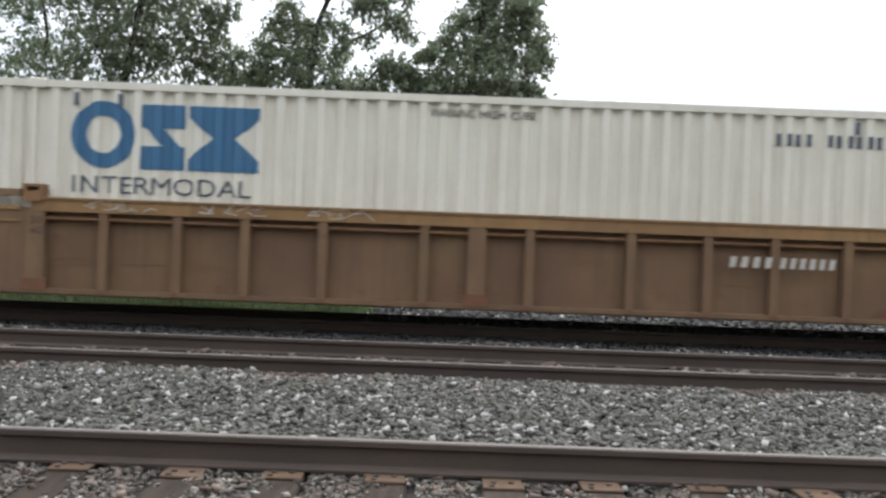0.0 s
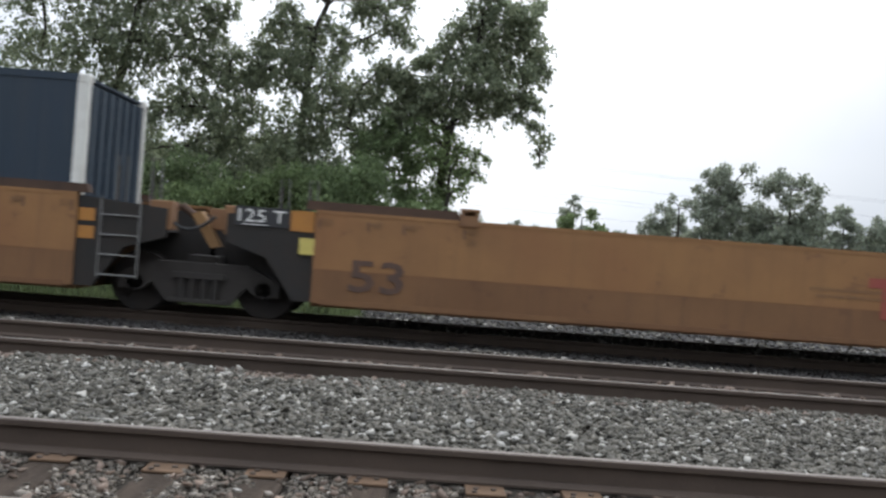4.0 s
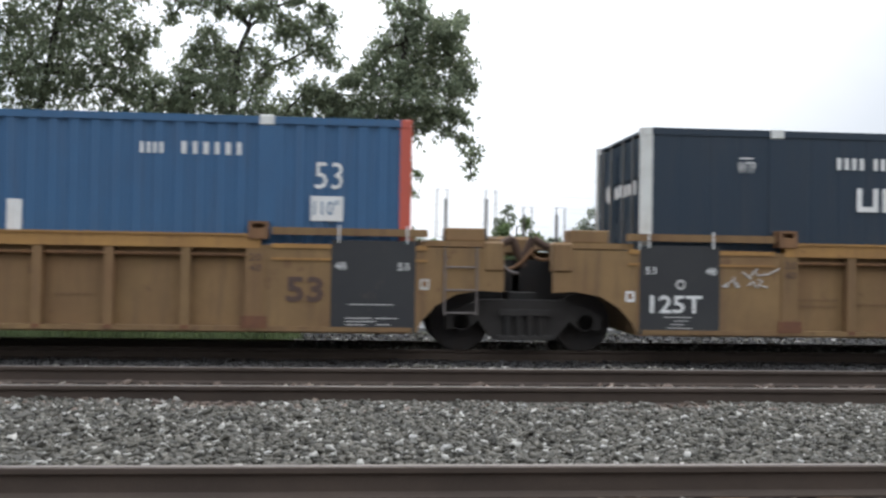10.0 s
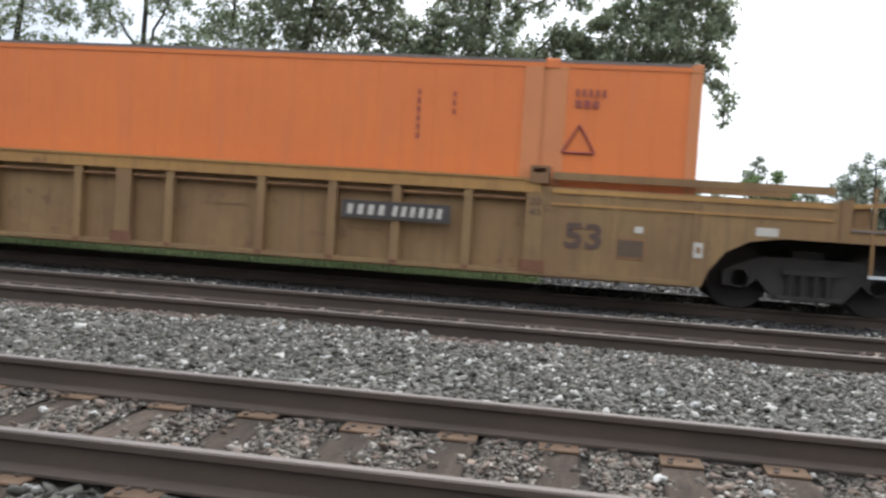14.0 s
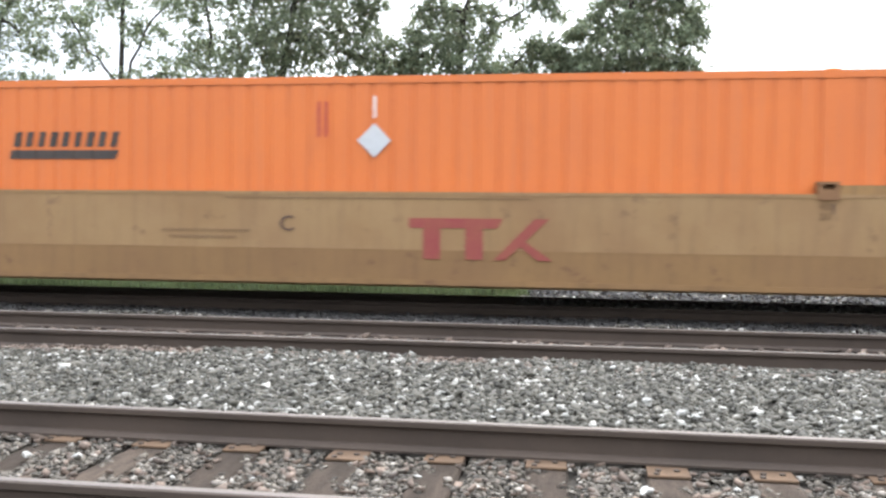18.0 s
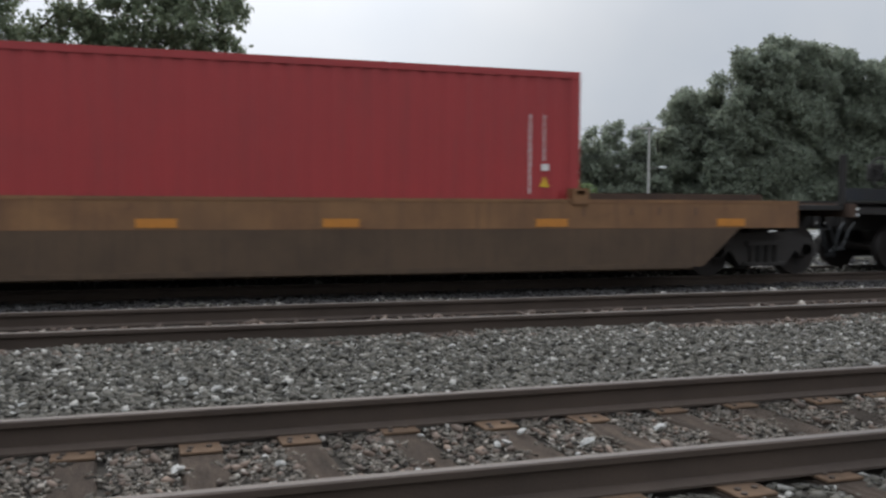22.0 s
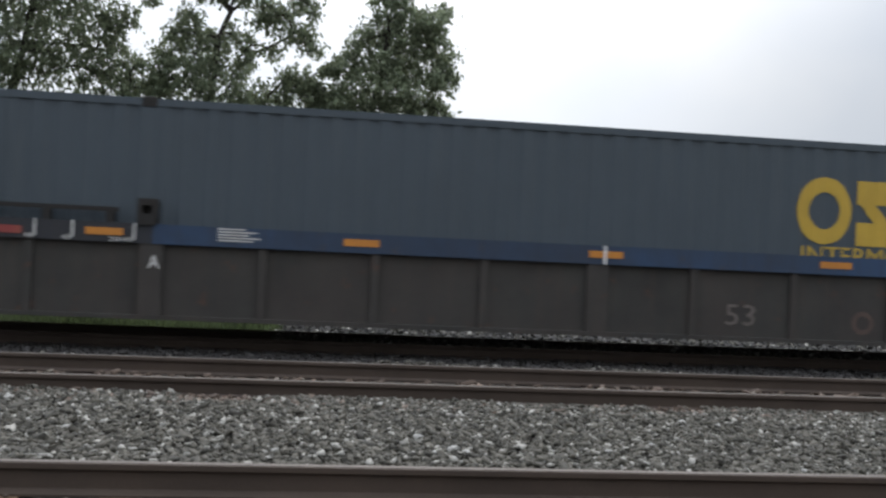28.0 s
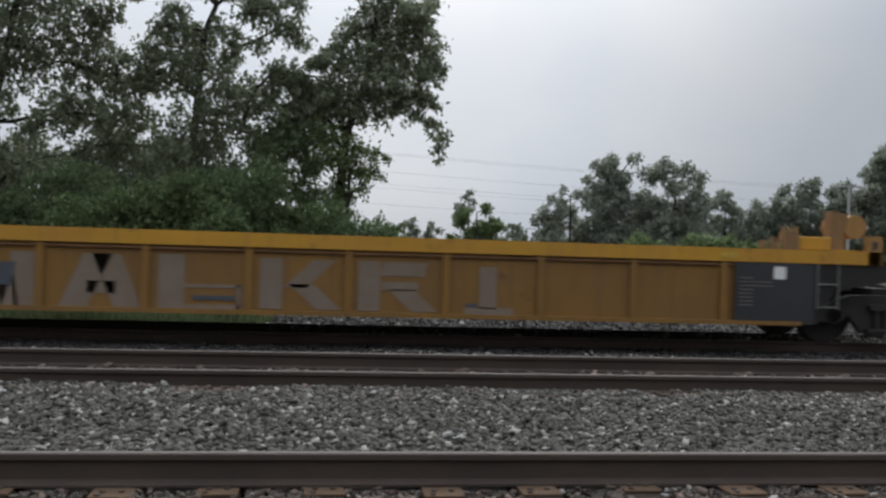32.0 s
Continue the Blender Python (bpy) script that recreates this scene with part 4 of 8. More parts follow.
def afar(x, y, z):
    """A plan place on the near line, moved out along its line of sight."""
    return x * FAR, y * FAR, 1.12 + (z - 1.12) * FAR


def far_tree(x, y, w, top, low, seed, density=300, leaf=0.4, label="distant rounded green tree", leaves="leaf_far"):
    rnd = random.Random(seed)
    x, y, top = afar(x, y, top)
    w, leaf, density = w * FAR, leaf * FAR * 0.8, density / FAR ** 2 * 1.5
    cl = []
    n = max(int(w * (top - low) * 1.1 / FAR ** 2), 16)
    for k in range(n):
        h = (k + rnd.random()) / n
        half = w * 0.5 * (1 - 0.8 * max(h - 0.25, 0) ** 1.5) * (0.75 + 0.5 * rnd.random())
        cr = rnd.uniform(0.10, 0.19) * (w + top - low) * 0.5 * (1 - 0.45 * h)
        cl.append((rnd.uniform(-half, half), rnd.uniform(-2, 2), low + h * (top - low - cr * 0.9), cr))
    trunk = [(0, 0, low), (0.1, 0, low + (top - low) * 0.5), (0, 0, low + (top - low) * 0.8)]
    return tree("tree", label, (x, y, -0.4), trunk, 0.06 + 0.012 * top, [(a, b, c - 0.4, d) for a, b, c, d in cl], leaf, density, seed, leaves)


far_tree(5.2, 60, 2.6, 3.5, 0.8, 101, 700, .3)
far_tree(6.8, 61, 1.8, 3.2, 0.8, 107, 700, .3)
far_tree(9.6, 58, 4.6, 4.5, 0.4, 102, 700, .32, leaves="leaf_light", label="distant bright green tree with a pointed top")
far_tree(9.2, 59, 1.6, 5.3, 2.0, 108, 700, .28, label="distant slender tree with a pointed top")
far_tree(12.8, 62, 2.0, 3.4, 0.8, 103, 700, .3)
far_tree(16.2, 60, 4.4, 6.0, 0.4, 104, 430, .3, label="distant tree with thin foliage")
far_tree(20.0, 61, 6.0, 8.5, 0.4, 105, 400, .3, label="distant tall tree with thin foliage")
far_tree(23.4, 60, 5.0, 8.2, 0.4, 106, 400, .3, label="distant tall tree with thin foliage")
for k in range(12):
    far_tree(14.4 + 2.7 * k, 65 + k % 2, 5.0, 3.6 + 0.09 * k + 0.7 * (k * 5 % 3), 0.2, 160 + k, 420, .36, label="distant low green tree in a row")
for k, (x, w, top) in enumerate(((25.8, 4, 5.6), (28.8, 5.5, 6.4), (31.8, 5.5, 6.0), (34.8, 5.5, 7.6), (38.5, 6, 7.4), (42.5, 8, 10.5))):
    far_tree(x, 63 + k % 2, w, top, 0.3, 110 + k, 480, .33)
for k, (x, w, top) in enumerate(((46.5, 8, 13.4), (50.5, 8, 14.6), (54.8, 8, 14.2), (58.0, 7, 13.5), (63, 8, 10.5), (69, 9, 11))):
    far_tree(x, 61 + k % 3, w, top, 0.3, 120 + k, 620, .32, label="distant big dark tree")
for k in range(3):
    rnd = random.Random(200 + k)
    x = 20.6 + 2.4 * k
    cl = [(rnd.uniform(-2.2, 2.2), rnd.uniform(-.6, .6), rnd.uniform(0.5, 2.0), rnd.uniform(0.6, 1.0)) for _ in range(11)]
    bush("bush", "light-green hedge bush far behind the road", x * 1.5, 81, G, [(1.5 * a, b, 1.5 * c, 1.5 * d) for a, b, c, d in cl], 0.36, 300, 210 + k, "leaf_light")
for k in range(11):
    x = -62 + 5.2 * k
    far_tree(x, 66 + (k * 7) % 5, 6.5, 6.5 + (k * 5) % 3, 0.3, 140 + k, 240, .5, leaves="leaf_bush", label="distant dark green tree behind nearer ones")


def utility_pole(x, y, h):
    """A pole whose crossarm is at height h; its lamp hangs lower down."""
    p = thing("utility_pole", x, y, G, "grey wooden utility pole with a crossarm and a lamp", "pole")
    h -= G
    part("post", tubes(((0, 0, -0.3), (0, 0, h + 0.25), 0.22, 0.16)), M["pole"], p)
    part("crossarm", soft_box(-2.4, 2.4, -0.1, 0.1, h - 0.12, h + 0.12), M["pole"], p)
    for dx in (-2.3, -1.2, 1.2, 2.3):
        part("insulator", tubes(((dx, 0, h + 0.12), (dx, 0, h + 0.42), 0.09, 0.06)), M["fence"], p, "pale porcelain insulator")
    arm = part("lamp_arm", tubes(((0, -0.1, 5.55), (1.8, -0.1, 5.9), 0.055, 0.05)), M["galv"], p)
    part("lamp_head", soft_box(1.5, 2.6, -0.3, 0.0, 5.7, 6.0, 0.08), M["fence"], arm, "pale street lamp head")


utility_pole(65.5, 109.3, 10.6)
utility_pole(-25.5, 113, 15.0)


def wire(x0, z0, x1, z1, y, sag):
    bm = bmesh.new()
    n, r = 16, 0.012
    rings = []
    for k in range(n + 1):
        f = k / n
        x, z = x0 + (x1 - x0) * f, z0 + (z1 - z0) * f - sag * 4 * f * (1 - f)
        rings.append([bm.verts.new((x, y + r * math.cos(a), z + r * math.sin(a))) for a in (0.8, 2.4, 3.9, 5.5)])
    for p, q in zip(rings, rings[1:]):
        for j in range(4):
            bm.faces.new((p[j], p[(j + 1) % 4], q[(j + 1) % 4], q[j]))
    w = tagged(part("overhead_wire", bm, M["wire"]), "thin dark overhead wire between poles", "wire", "overhead wires")
    return w


for z0, z1 in ((8.3, 6.1), (8.2, 5.95), (7.0, 5.0), (6.2, 4.2), (5.9, 4.0), (4.6, 3.3)):
    (xa, y, za), (xb, _, zb) = afar(-14.0, 60, z0), afar(36.0, 60, z1)
    wire(xa, za, xb, zb, y, 0.45)


# ---- the road and the white rail behind the tracks ----
def build_road():
    road = tagged(part("road", boxes((1.2, 70, 20.9, 23.4, -0.45, -0.33)), M["asphalt"]), "pale worn road behind the railway", "road", kind="structure")
    lot = tagged(part("pavement", boxes((1.2, 70, 24.2, 38, -0.45, -0.30)), M["asphalt"]), "pale paved yard behind the road", "pavement", kind="structure")
    f = thing("guard_rail", 0, 23.9, G, "low white-painted rail fence along the road", "fence")
    post = None
    for k in range(24):
        x = 2.2 + 1.15 * k
        if post is None:
            post = part("post", soft_box(-0.04, 0.04, -0.04, 0.04, 0, 0.82), M["fence"], f)
            post.location.x = x
        else:
            twin(post, pose(x, 0, 0))
    for z in (0.72, 0.42):
        part("rail", soft_box(2.0, 28.9, -0.03, 0.03, z, z + 0.09), M["fence"], f)


build_road()


def build_grass():
    rs = np.random.RandomState(8)
    n = 60000
    x, y = rs.uniform(-24, 1.6, n), 15.5 + 8.5 * rs.uniform(0, 1, n) ** 1.4
    edge = x < -0.95 - 0.12 * (y - 16) + rs.normal(0, 0.08, n)
    x, y = x[edge], y[edge]
    n = len(x)
    h = rs.uniform(0.1, 0.45, n) * (0.6 + 0.5 * np.sin(x * 1.1) * np.sin(y * 0.9))
    a = rs.uniform(0, math.tau, n)
    w = rs.uniform(0.018, 0.04, n)
    lean = rs.normal(0, 0.3, (n, 2)) * h[:, None]
    p = np.stack([x, y, np.full(n, -0.42)], 1)
    side = np.stack([np.cos(a) * w, np.sin(a) * w, np.zeros(n)], 1)
    tip = p + np.stack([lean[:, 0], lean[:, 1], h], 1)
    v = np.stack([p - side, p + side, tip], 1)
    me = bpy.data.meshes.new("grass")
    me.vertices.add(n * 3)
    me.vertices.foreach_set("co", v.ravel())
    me.loops.add(n * 3)
    me.loops.foreach_set("vertex_index", np.arange(n * 3))
    me.polygons.add(n)
    me.polygons.foreach_set("loop_start", np.arange(n) * 3)
    me.update(calc_edges=True)
    me.materials.append(M["grass"])
    tagged(new("grass", me), "tall green grass and weeds beside the track", "grass", kind="stuff")


build_grass()


# ---- the train: well cars. Each is built about its own middle, x along the track, z = 0 at the rail tops ----
MOVING = []     # (thing, place along the train)
WHEELS = []     # (wheelset, place in its car, the car's place along the train)
SHARED = {}


def shared(key, make):
    if key not in SHARED:
        SHARED[key] = mesh_of(make(), key)
    return SHARED[key]


def wheelset_mesh():
    bm = bmesh.new()
    for s in (-1, 1):
        y = s * 0.735
        tube(bm, (0, y - 0.065, 0), (0, y + 0.065, 0), 0.42, n=28)
        tube(bm, (0, y - s * 0.075, 0), (0, y - s * 0.045, 0), 0.448, n=28)
        tube(bm, (0, y + s * 0.065, 0), (0, y + s * 0.085, 0), 0.15, 0.12, n=14)
        for k in range(6):
            a = k * math.tau / 6
            tube(bm, (0.26 * math.cos(a), y + s * 0.066, 0.26 * math.sin(a)), (0.26 * math.cos(a), y + s * 0.072, 0.26 * math.sin(a)), 0.045, n=8)
    tube(bm, (0, -0.95, 0), (0, 0.95, 0), 0.075, n=10)
    for s in (-1, 1):
        tube(bm, (0, s * 0.88, 0), (0, s * 1.08, 0), 0.12, n=12)
    return bm


FRAME = [(-1.12, 0.32), (-1.12, 0.52), (-0.98, 0.60), (-0.62, 0.74), (0.62, 0.74), (0.98, 0.60), (1.12, 0.52), (1.12, 0.32), (0.78, 0.33), (0.66, 0.44), (0.44, 0.17), (-0.44, 0.17), (-0.66, 0.44), (-0.78, 0.33)]


def truck(car, x, u):
    f = part("truck_frame", shared("truck_frame", lambda: prisms((FRAME, -1.08, -0.94))), M["truck"], car, "cast steel truck side frame")
    f.location = (x, 0, -DROP)
    g = twin(f, pose(x, 0, -DROP, 0, 0, 180))
    for fr in (f, g):
        s = part("spring_pack", shared("spring_pack", lambda: tubes(*[((sx, -1.1, 0.24), (sx, -1.1, 0.52), 0.055) for sx in (-0.24, -0.08, 0.08, 0.24)])), M["steel"], fr)
        b = part("spring_plank", shared("spring_plank", lambda: boxes((-0.4, 0.4, -1.17, -0.9, 0.19, 0.24), (-0.36, 0.36, -1.16, -0.9, 0.52, 0.60))), M["truck"], fr)
    part("bolster", shared("bolster", lambda: boxes((-0.2, 0.2, -0.95, 0.95, 0.36, 0.84))), M["steel"], car).location = (x, 0, -DROP)
    for dx in (-0.89, 0.89):
        w = part("wheelset", shared("wheelset", wheelset_mesh), M["wheel"], car, "solid steel wheelset")
        w.location = (x + dx, 0, 0.42 - DROP)
        WHEELS.append((w, x + dx, u))


def hose(pts, r, n=8, closed=False):
    """One smooth pipe swept along a line of points."""
    bm = bmesh.new()
    rings, m = [], len(pts)
    for k, p in enumerate(pts):
        a, b = (pts[k - 1], pts[(k + 1) % m]) if closed else (pts[max(k - 1, 0)], pts[min(k + 1, m - 1)])
        d = (b - a).normalized()
        side = d.cross(Vector((0.31, 0.9, 0.27))).normalized()
        up = d.cross(side)
        rings.append([bm.verts.new(p + (side * math.cos(j * math.tau / n) + up * math.sin(j * math.tau / n)) * r) for j in range(n)])
    pairs = list(zip(rings, rings[1:])) + ([(rings[-1], rings[0])] if closed else [])
    for p, q in pairs:
        for j in range(n):
            bm.faces.new((p[j], p[(j + 1) % n], q[(j + 1) % n], q[j]))
    if not closed:
        bm.faces.new(rings[0][::-1])
        bm.faces.new(rings[-1])
    return bm


def brake_wheel(car, x, y, z, r, facing):
    """A spoked hand brake wheel on its gear box; facing: along the track or to the side."""
    side = facing == "side"
    at = lambda a, d: Vector((x + d * math.cos(a) if side else x, y if side else y + d * math.cos(a), z + d * math.sin(a)))
    wheel = part("brake_wheel", hose([at(k * math.tau / 20, r) for k in range(20)], 0.02, 7, True), M["steel"], car, "dark hand brake wheel")
    for k in range(5):
        part("spoke", tubes((at(0, 0), at(0.3 + k * math.tau / 5, r), 0.014), n=6), M["steel"], wheel)
    if side:
        part("gear_box", soft_box(x - 0.13, x + 0.13, y + 0.05, y + 0.25, z - 0.16, z + 0.16, 0.03), M["steel"], car, "brake gear box")
    else:
        part("gear_box", soft_box(x - 0.32, x - 0.13, y - 0.12, y + 0.12, z - 0.16, z + 0.2, 0.03), M["steel"], car, "brake gear box")
        part("wheel_shaft", tubes(((x - 0.14, y, z), (x + 0.02, y, z), 0.035), n=8), M["steel"], car)


def crossover(car, s, x):
    """Two white foot bars beside the coupler."""
    a, b = sorted((s * x, s * (x + 0.5)))
    part("foot_bar", boxes((a, b, -0.95, -0.88, 1.0, 1.04)), M["fence"], car, "white foot bar")
    part("foot_bar", boxes((a, b, -0.95, -0.88, 0.89, 0.93)), M["fence"], car, "white foot bar")


def step_frame(car, xa, xb, z0, z1, y, mat="galv"):
    """Two upright posts with a white stirrup bar at the foot."""
    for x in (xa, xb):
        part("step_post", boxes((x - 0.018, x + 0.018, y - 0.02, y + 0.02, z0, z1)), M[mat], car, "upright step post")
    a, b = sorted((xa, xb))
    part("stirrup", boxes((a - 0.018, b + 0.018, y - 0.024, y + 0.024, z0 - 0.035, z0)), M["placard"], car, "pale stirrup step")


def coupler(car, s, face, z=0.78):
    """The drawbar, knuckle and hanging air hose at the end s of a car."""
    part("draft_sill", boxes((min(s * (face - 3.5), s * (face - 0.5)), max(s * (face - 3.5), s * (face - 0.5)), -0.22, 0.22, z - 0.16, z + 0.16)), M["steel"], car)
    a, b = sorted((s * (face - 0.55), s * (face - 0.05)))
    k = part("coupler", boxes((a, b, -0.09, 0.09, z - 0.1, z + 0.1)), M["steel"], car, "rusty knuckle coupler")
    x = s * (face - 0.03)
    part("knuckle", soft_box(min(x - 0.16, x + 0.02), max(x - 0.02, x + 0.16), -0.16, 0.16, z - 0.14, z + 0.14, 0.03), M["steel"], k)
    for name, y, drop, r in (("air_hose", -0.36, 0.62, 0.034), ("jumper_hose", -0.6, 0.5, 0.024)):
        pts = [Vector((s * (face - 0.42), y, z - 0.02)), Vector((s * (face - 0.3), y, z - 0.16))]
        for k in range(1, 7):
            a = k * math.pi / 12
            pts.append(Vector((s * (face - 0.26 * math.cos(a)), y, z - 0.2 - (drop - 0.2) * math.sin(a))))
        bm = hose(pts, r)
        part(name, bm, M["hose"], car, "black rubber hose hanging in a loop")


def ladder(car, x0, x1, z0, z1, y, mat="galv", rungs=4):
    """Two stiles and rungs as one welded ladder."""
    bm = tubes(((x0, y, z0), (x0, y, z1), 0.014), ((x1, y, z0), (x1, y, z1), 0.014), n=6)
    for k in range(rungs):
        z = z0 + (z1 - z0) * (k + 0.1) / rungs
        tube(bm, (x0, y, z), (x1, y, z), 0.012, n=6)
    return part("ladder", bm, M[mat], car, "steel ladder")


def hand_post(car, x, y, z0, z1, mat="galv", loop=1):
    """A stout post with a taller, thin grab loop on one side of it."""
    post = part("guide_post", boxes((x - 0.022, x + 0.022, y - 0.02, y + 0.02, z0, z1 - 0.13)), M[mat], car, "steel guide post")
    p, q = x - loop * 0.01, x + loop * 0.13
    part("grab_loop", hose([Vector(v) for v in ((p, y - 0.03, z0 + 0.08), (p, y - 0.03, z1), (q, y - 0.03, z1), (q, y - 0.03, z0 + 0.05), (p, y - 0.03, z0 + 0.05))], 0.011, 6), M["galv"], post, "thin grab iron")
    return post


def brake_gear(car, s, x, z):
    """Air tank, hand brake stand and railing on an end platform."""
    part("air_tank", tubes(((s * (x - 0.08), -0.9, z + 0.24), (s * (x + 0.02), -0.9, z + 0.24), 0.11, 0.19), ((s * (x + 0.02), -0.9, z + 0.24), (s * (x + 0.52), -0.9, z + 0.24), 0.19), ((s * (x + 0.52), -0.9, z + 0.24), (s * (x + 0.62), -0.9, z + 0.24), 0.19, 0.11), n=18), M["dull_rail"], car, "dusty round air reservoir")
    part("brake_stand", prisms(([(s * (x + 0.75), z - 0.1), (s * (x + 1.3), z - 0.2), (s * (x + 1.3), z + 0.62), (s * (x + 1.2), z + 0.62), (s * (x + 1.12), z + 0.2)], -0.95, -0.85)), M["old_dark"], car, "hand brake stand")
    bm = bmesh.new()
    n = 18
    ring = [Vector((s * (x + 1.42), -0.9 + 0.26 * math.cos(k * math.tau / n), z + 0.5 + 0.26 * math.sin(k * math.tau / n))) for k in range(n)]
    for a, b in zip(ring, ring[1:] + ring[:1]):
        tube(bm, a, b, 0.016, n=6)
    for k in range(0, n, 6):
        tube(bm, ring[k], (s * (x + 1.42), -0.9, z + 0.5), 0.012, n=5)
    part("brake_wheel", bm, M["steel"], car, "hand brake wheel")
    part("handrail", tubes(((s * (x + 0.25), -1.2, z), (s * (x + 0.25), -1.2, z + 0.38), 0.014), ((s * (x + 0.25), -1.2, z + 0.38), (s * (x + 0.62), -1.2, z + 0.33), 0.014), ((s * (x + 0.62), -1.2, z + 0.33), (s * (x + 0.62), -1.2, z), 0.014), n=6), M["galv"], car)


def end_platform(car, s, x0, x1, zdeck, mat, deck_mat="steel", step=True, post="galv"):
    """Deck and sills from the well's end to the headstock of a coupled end."""
    a, b = sorted((s * x0, s * x1))
    part("deck", boxes((a, b, -1.3, 1.3, zdeck - 0.08, zdeck)), M[deck_mat], car, "steel deck over the truck")
    a, b = sorted((s * (x1 - 0.14), s * x1))
    part("headstock", boxes((a, b, -1.42, 1.42, zdeck - 0.2, zdeck + 0.03)), M[mat], car)
    if step:
        for side in (-1, 1):
            step_frame(car, s * (x1 - 0.57), s * (x1 - 0.05), 0.92, 1.98, side * 1.43, post)


def both(ob):
    """The far side's copy of a side part."""
    return twin(ob, TURNED)


def tall_latch(car, x, z):
    """A squat dark box with a square hole, open at the top."""
    o = part("stacking_latch", boxes((x - 0.12, x - 0.06, -SIDE - 0.03, -1.32, z - 0.02, z + 0.33), (x + 0.06, x + 0.12, -SIDE - 0.03, -1.32, z - 0.02, z + 0.33), (x - 0.06, x + 0.06, -SIDE - 0.03, -1.32, z - 0.02, z + 0.13), (x - 0.06, x + 0.06, -SIDE - 0.03, -1.32, z + 0.24, z + 0.33), (x - 0.06, x + 0.06, -1.42, -1.36, z + 0.13, z + 0.24)), M["steel"], car, "dark steel container latch box")
    both(o)


def latch(car, x, z, mat="old_brown"):
    o = part("stacking_latch", boxes((x - 0.13, x + 0.13, -SIDE - 0.03, -1.32, z - 0.06, z + 0.08), (x - 0.13, x - 0.08, -SIDE - 0.03, -1.32, z + 0.08, z + 0.14), (x + 0.08, x + 0.13, -SIDE - 0.03, -1.32, z + 0.08, z + 0.14), (x - 0.13, x + 0.13, -SIDE - 0.03, -1.32, z + 0.14, z + 0.175), (x - 0.08, x + 0.08, -1.4, -1.34, z + 0.08, z + 0.14)), M[mat], car, "steel container latch box with a slot")
    both(o)


def plate(car, name, x0, x1, z0, z1, mat, label="", y=-SIDE - 0.004):
    return part(name, boxes((x0, x1, y - 0.004, y, z0, z1)), M[mat], car, label)


def well_floor(car, half, z, mat):
    part("well_floor", boxes((-half, half, -1.36, 1.36, z, z + 0.05)), M[mat], car)
    for s in (-1, 1):
        a, b = sorted((s * half, s * (half + 0.06)))
        part("bulkhead", boxes((a, b, -1.36, 1.36, z, 1.0)), M[mat], car)


def car_number(car, x0, x1, z0, z1, back="number_board", y=-SIDE - 0.004, slant=0.15, mat="number_mark", counts=(4, 6)):
    """A dark number board with plain pale bars for its characters."""
    if back:
        plate(car, "number_board", x0, x1, z0, z1, back, "dark number board")
    w, h = x1 - x0, z1 - z0
    yy = y - 0.006
    a = bars(x0 + 0.05 * w, z0 + 0.22 * h, 0.36 * w, 0.56 * h, counts[0], yy, slant)
    part("reporting_mark", a, M[mat], car, "row of pale bars", kind="stuff")
    b = bars(x0 + 0.47 * w, z0 + 0.22 * h, 0.46 * w, 0.56 * h, counts[1], yy, slant)
    part("car_number", b, M[mat], car, "row of pale bars", kind="stuff")


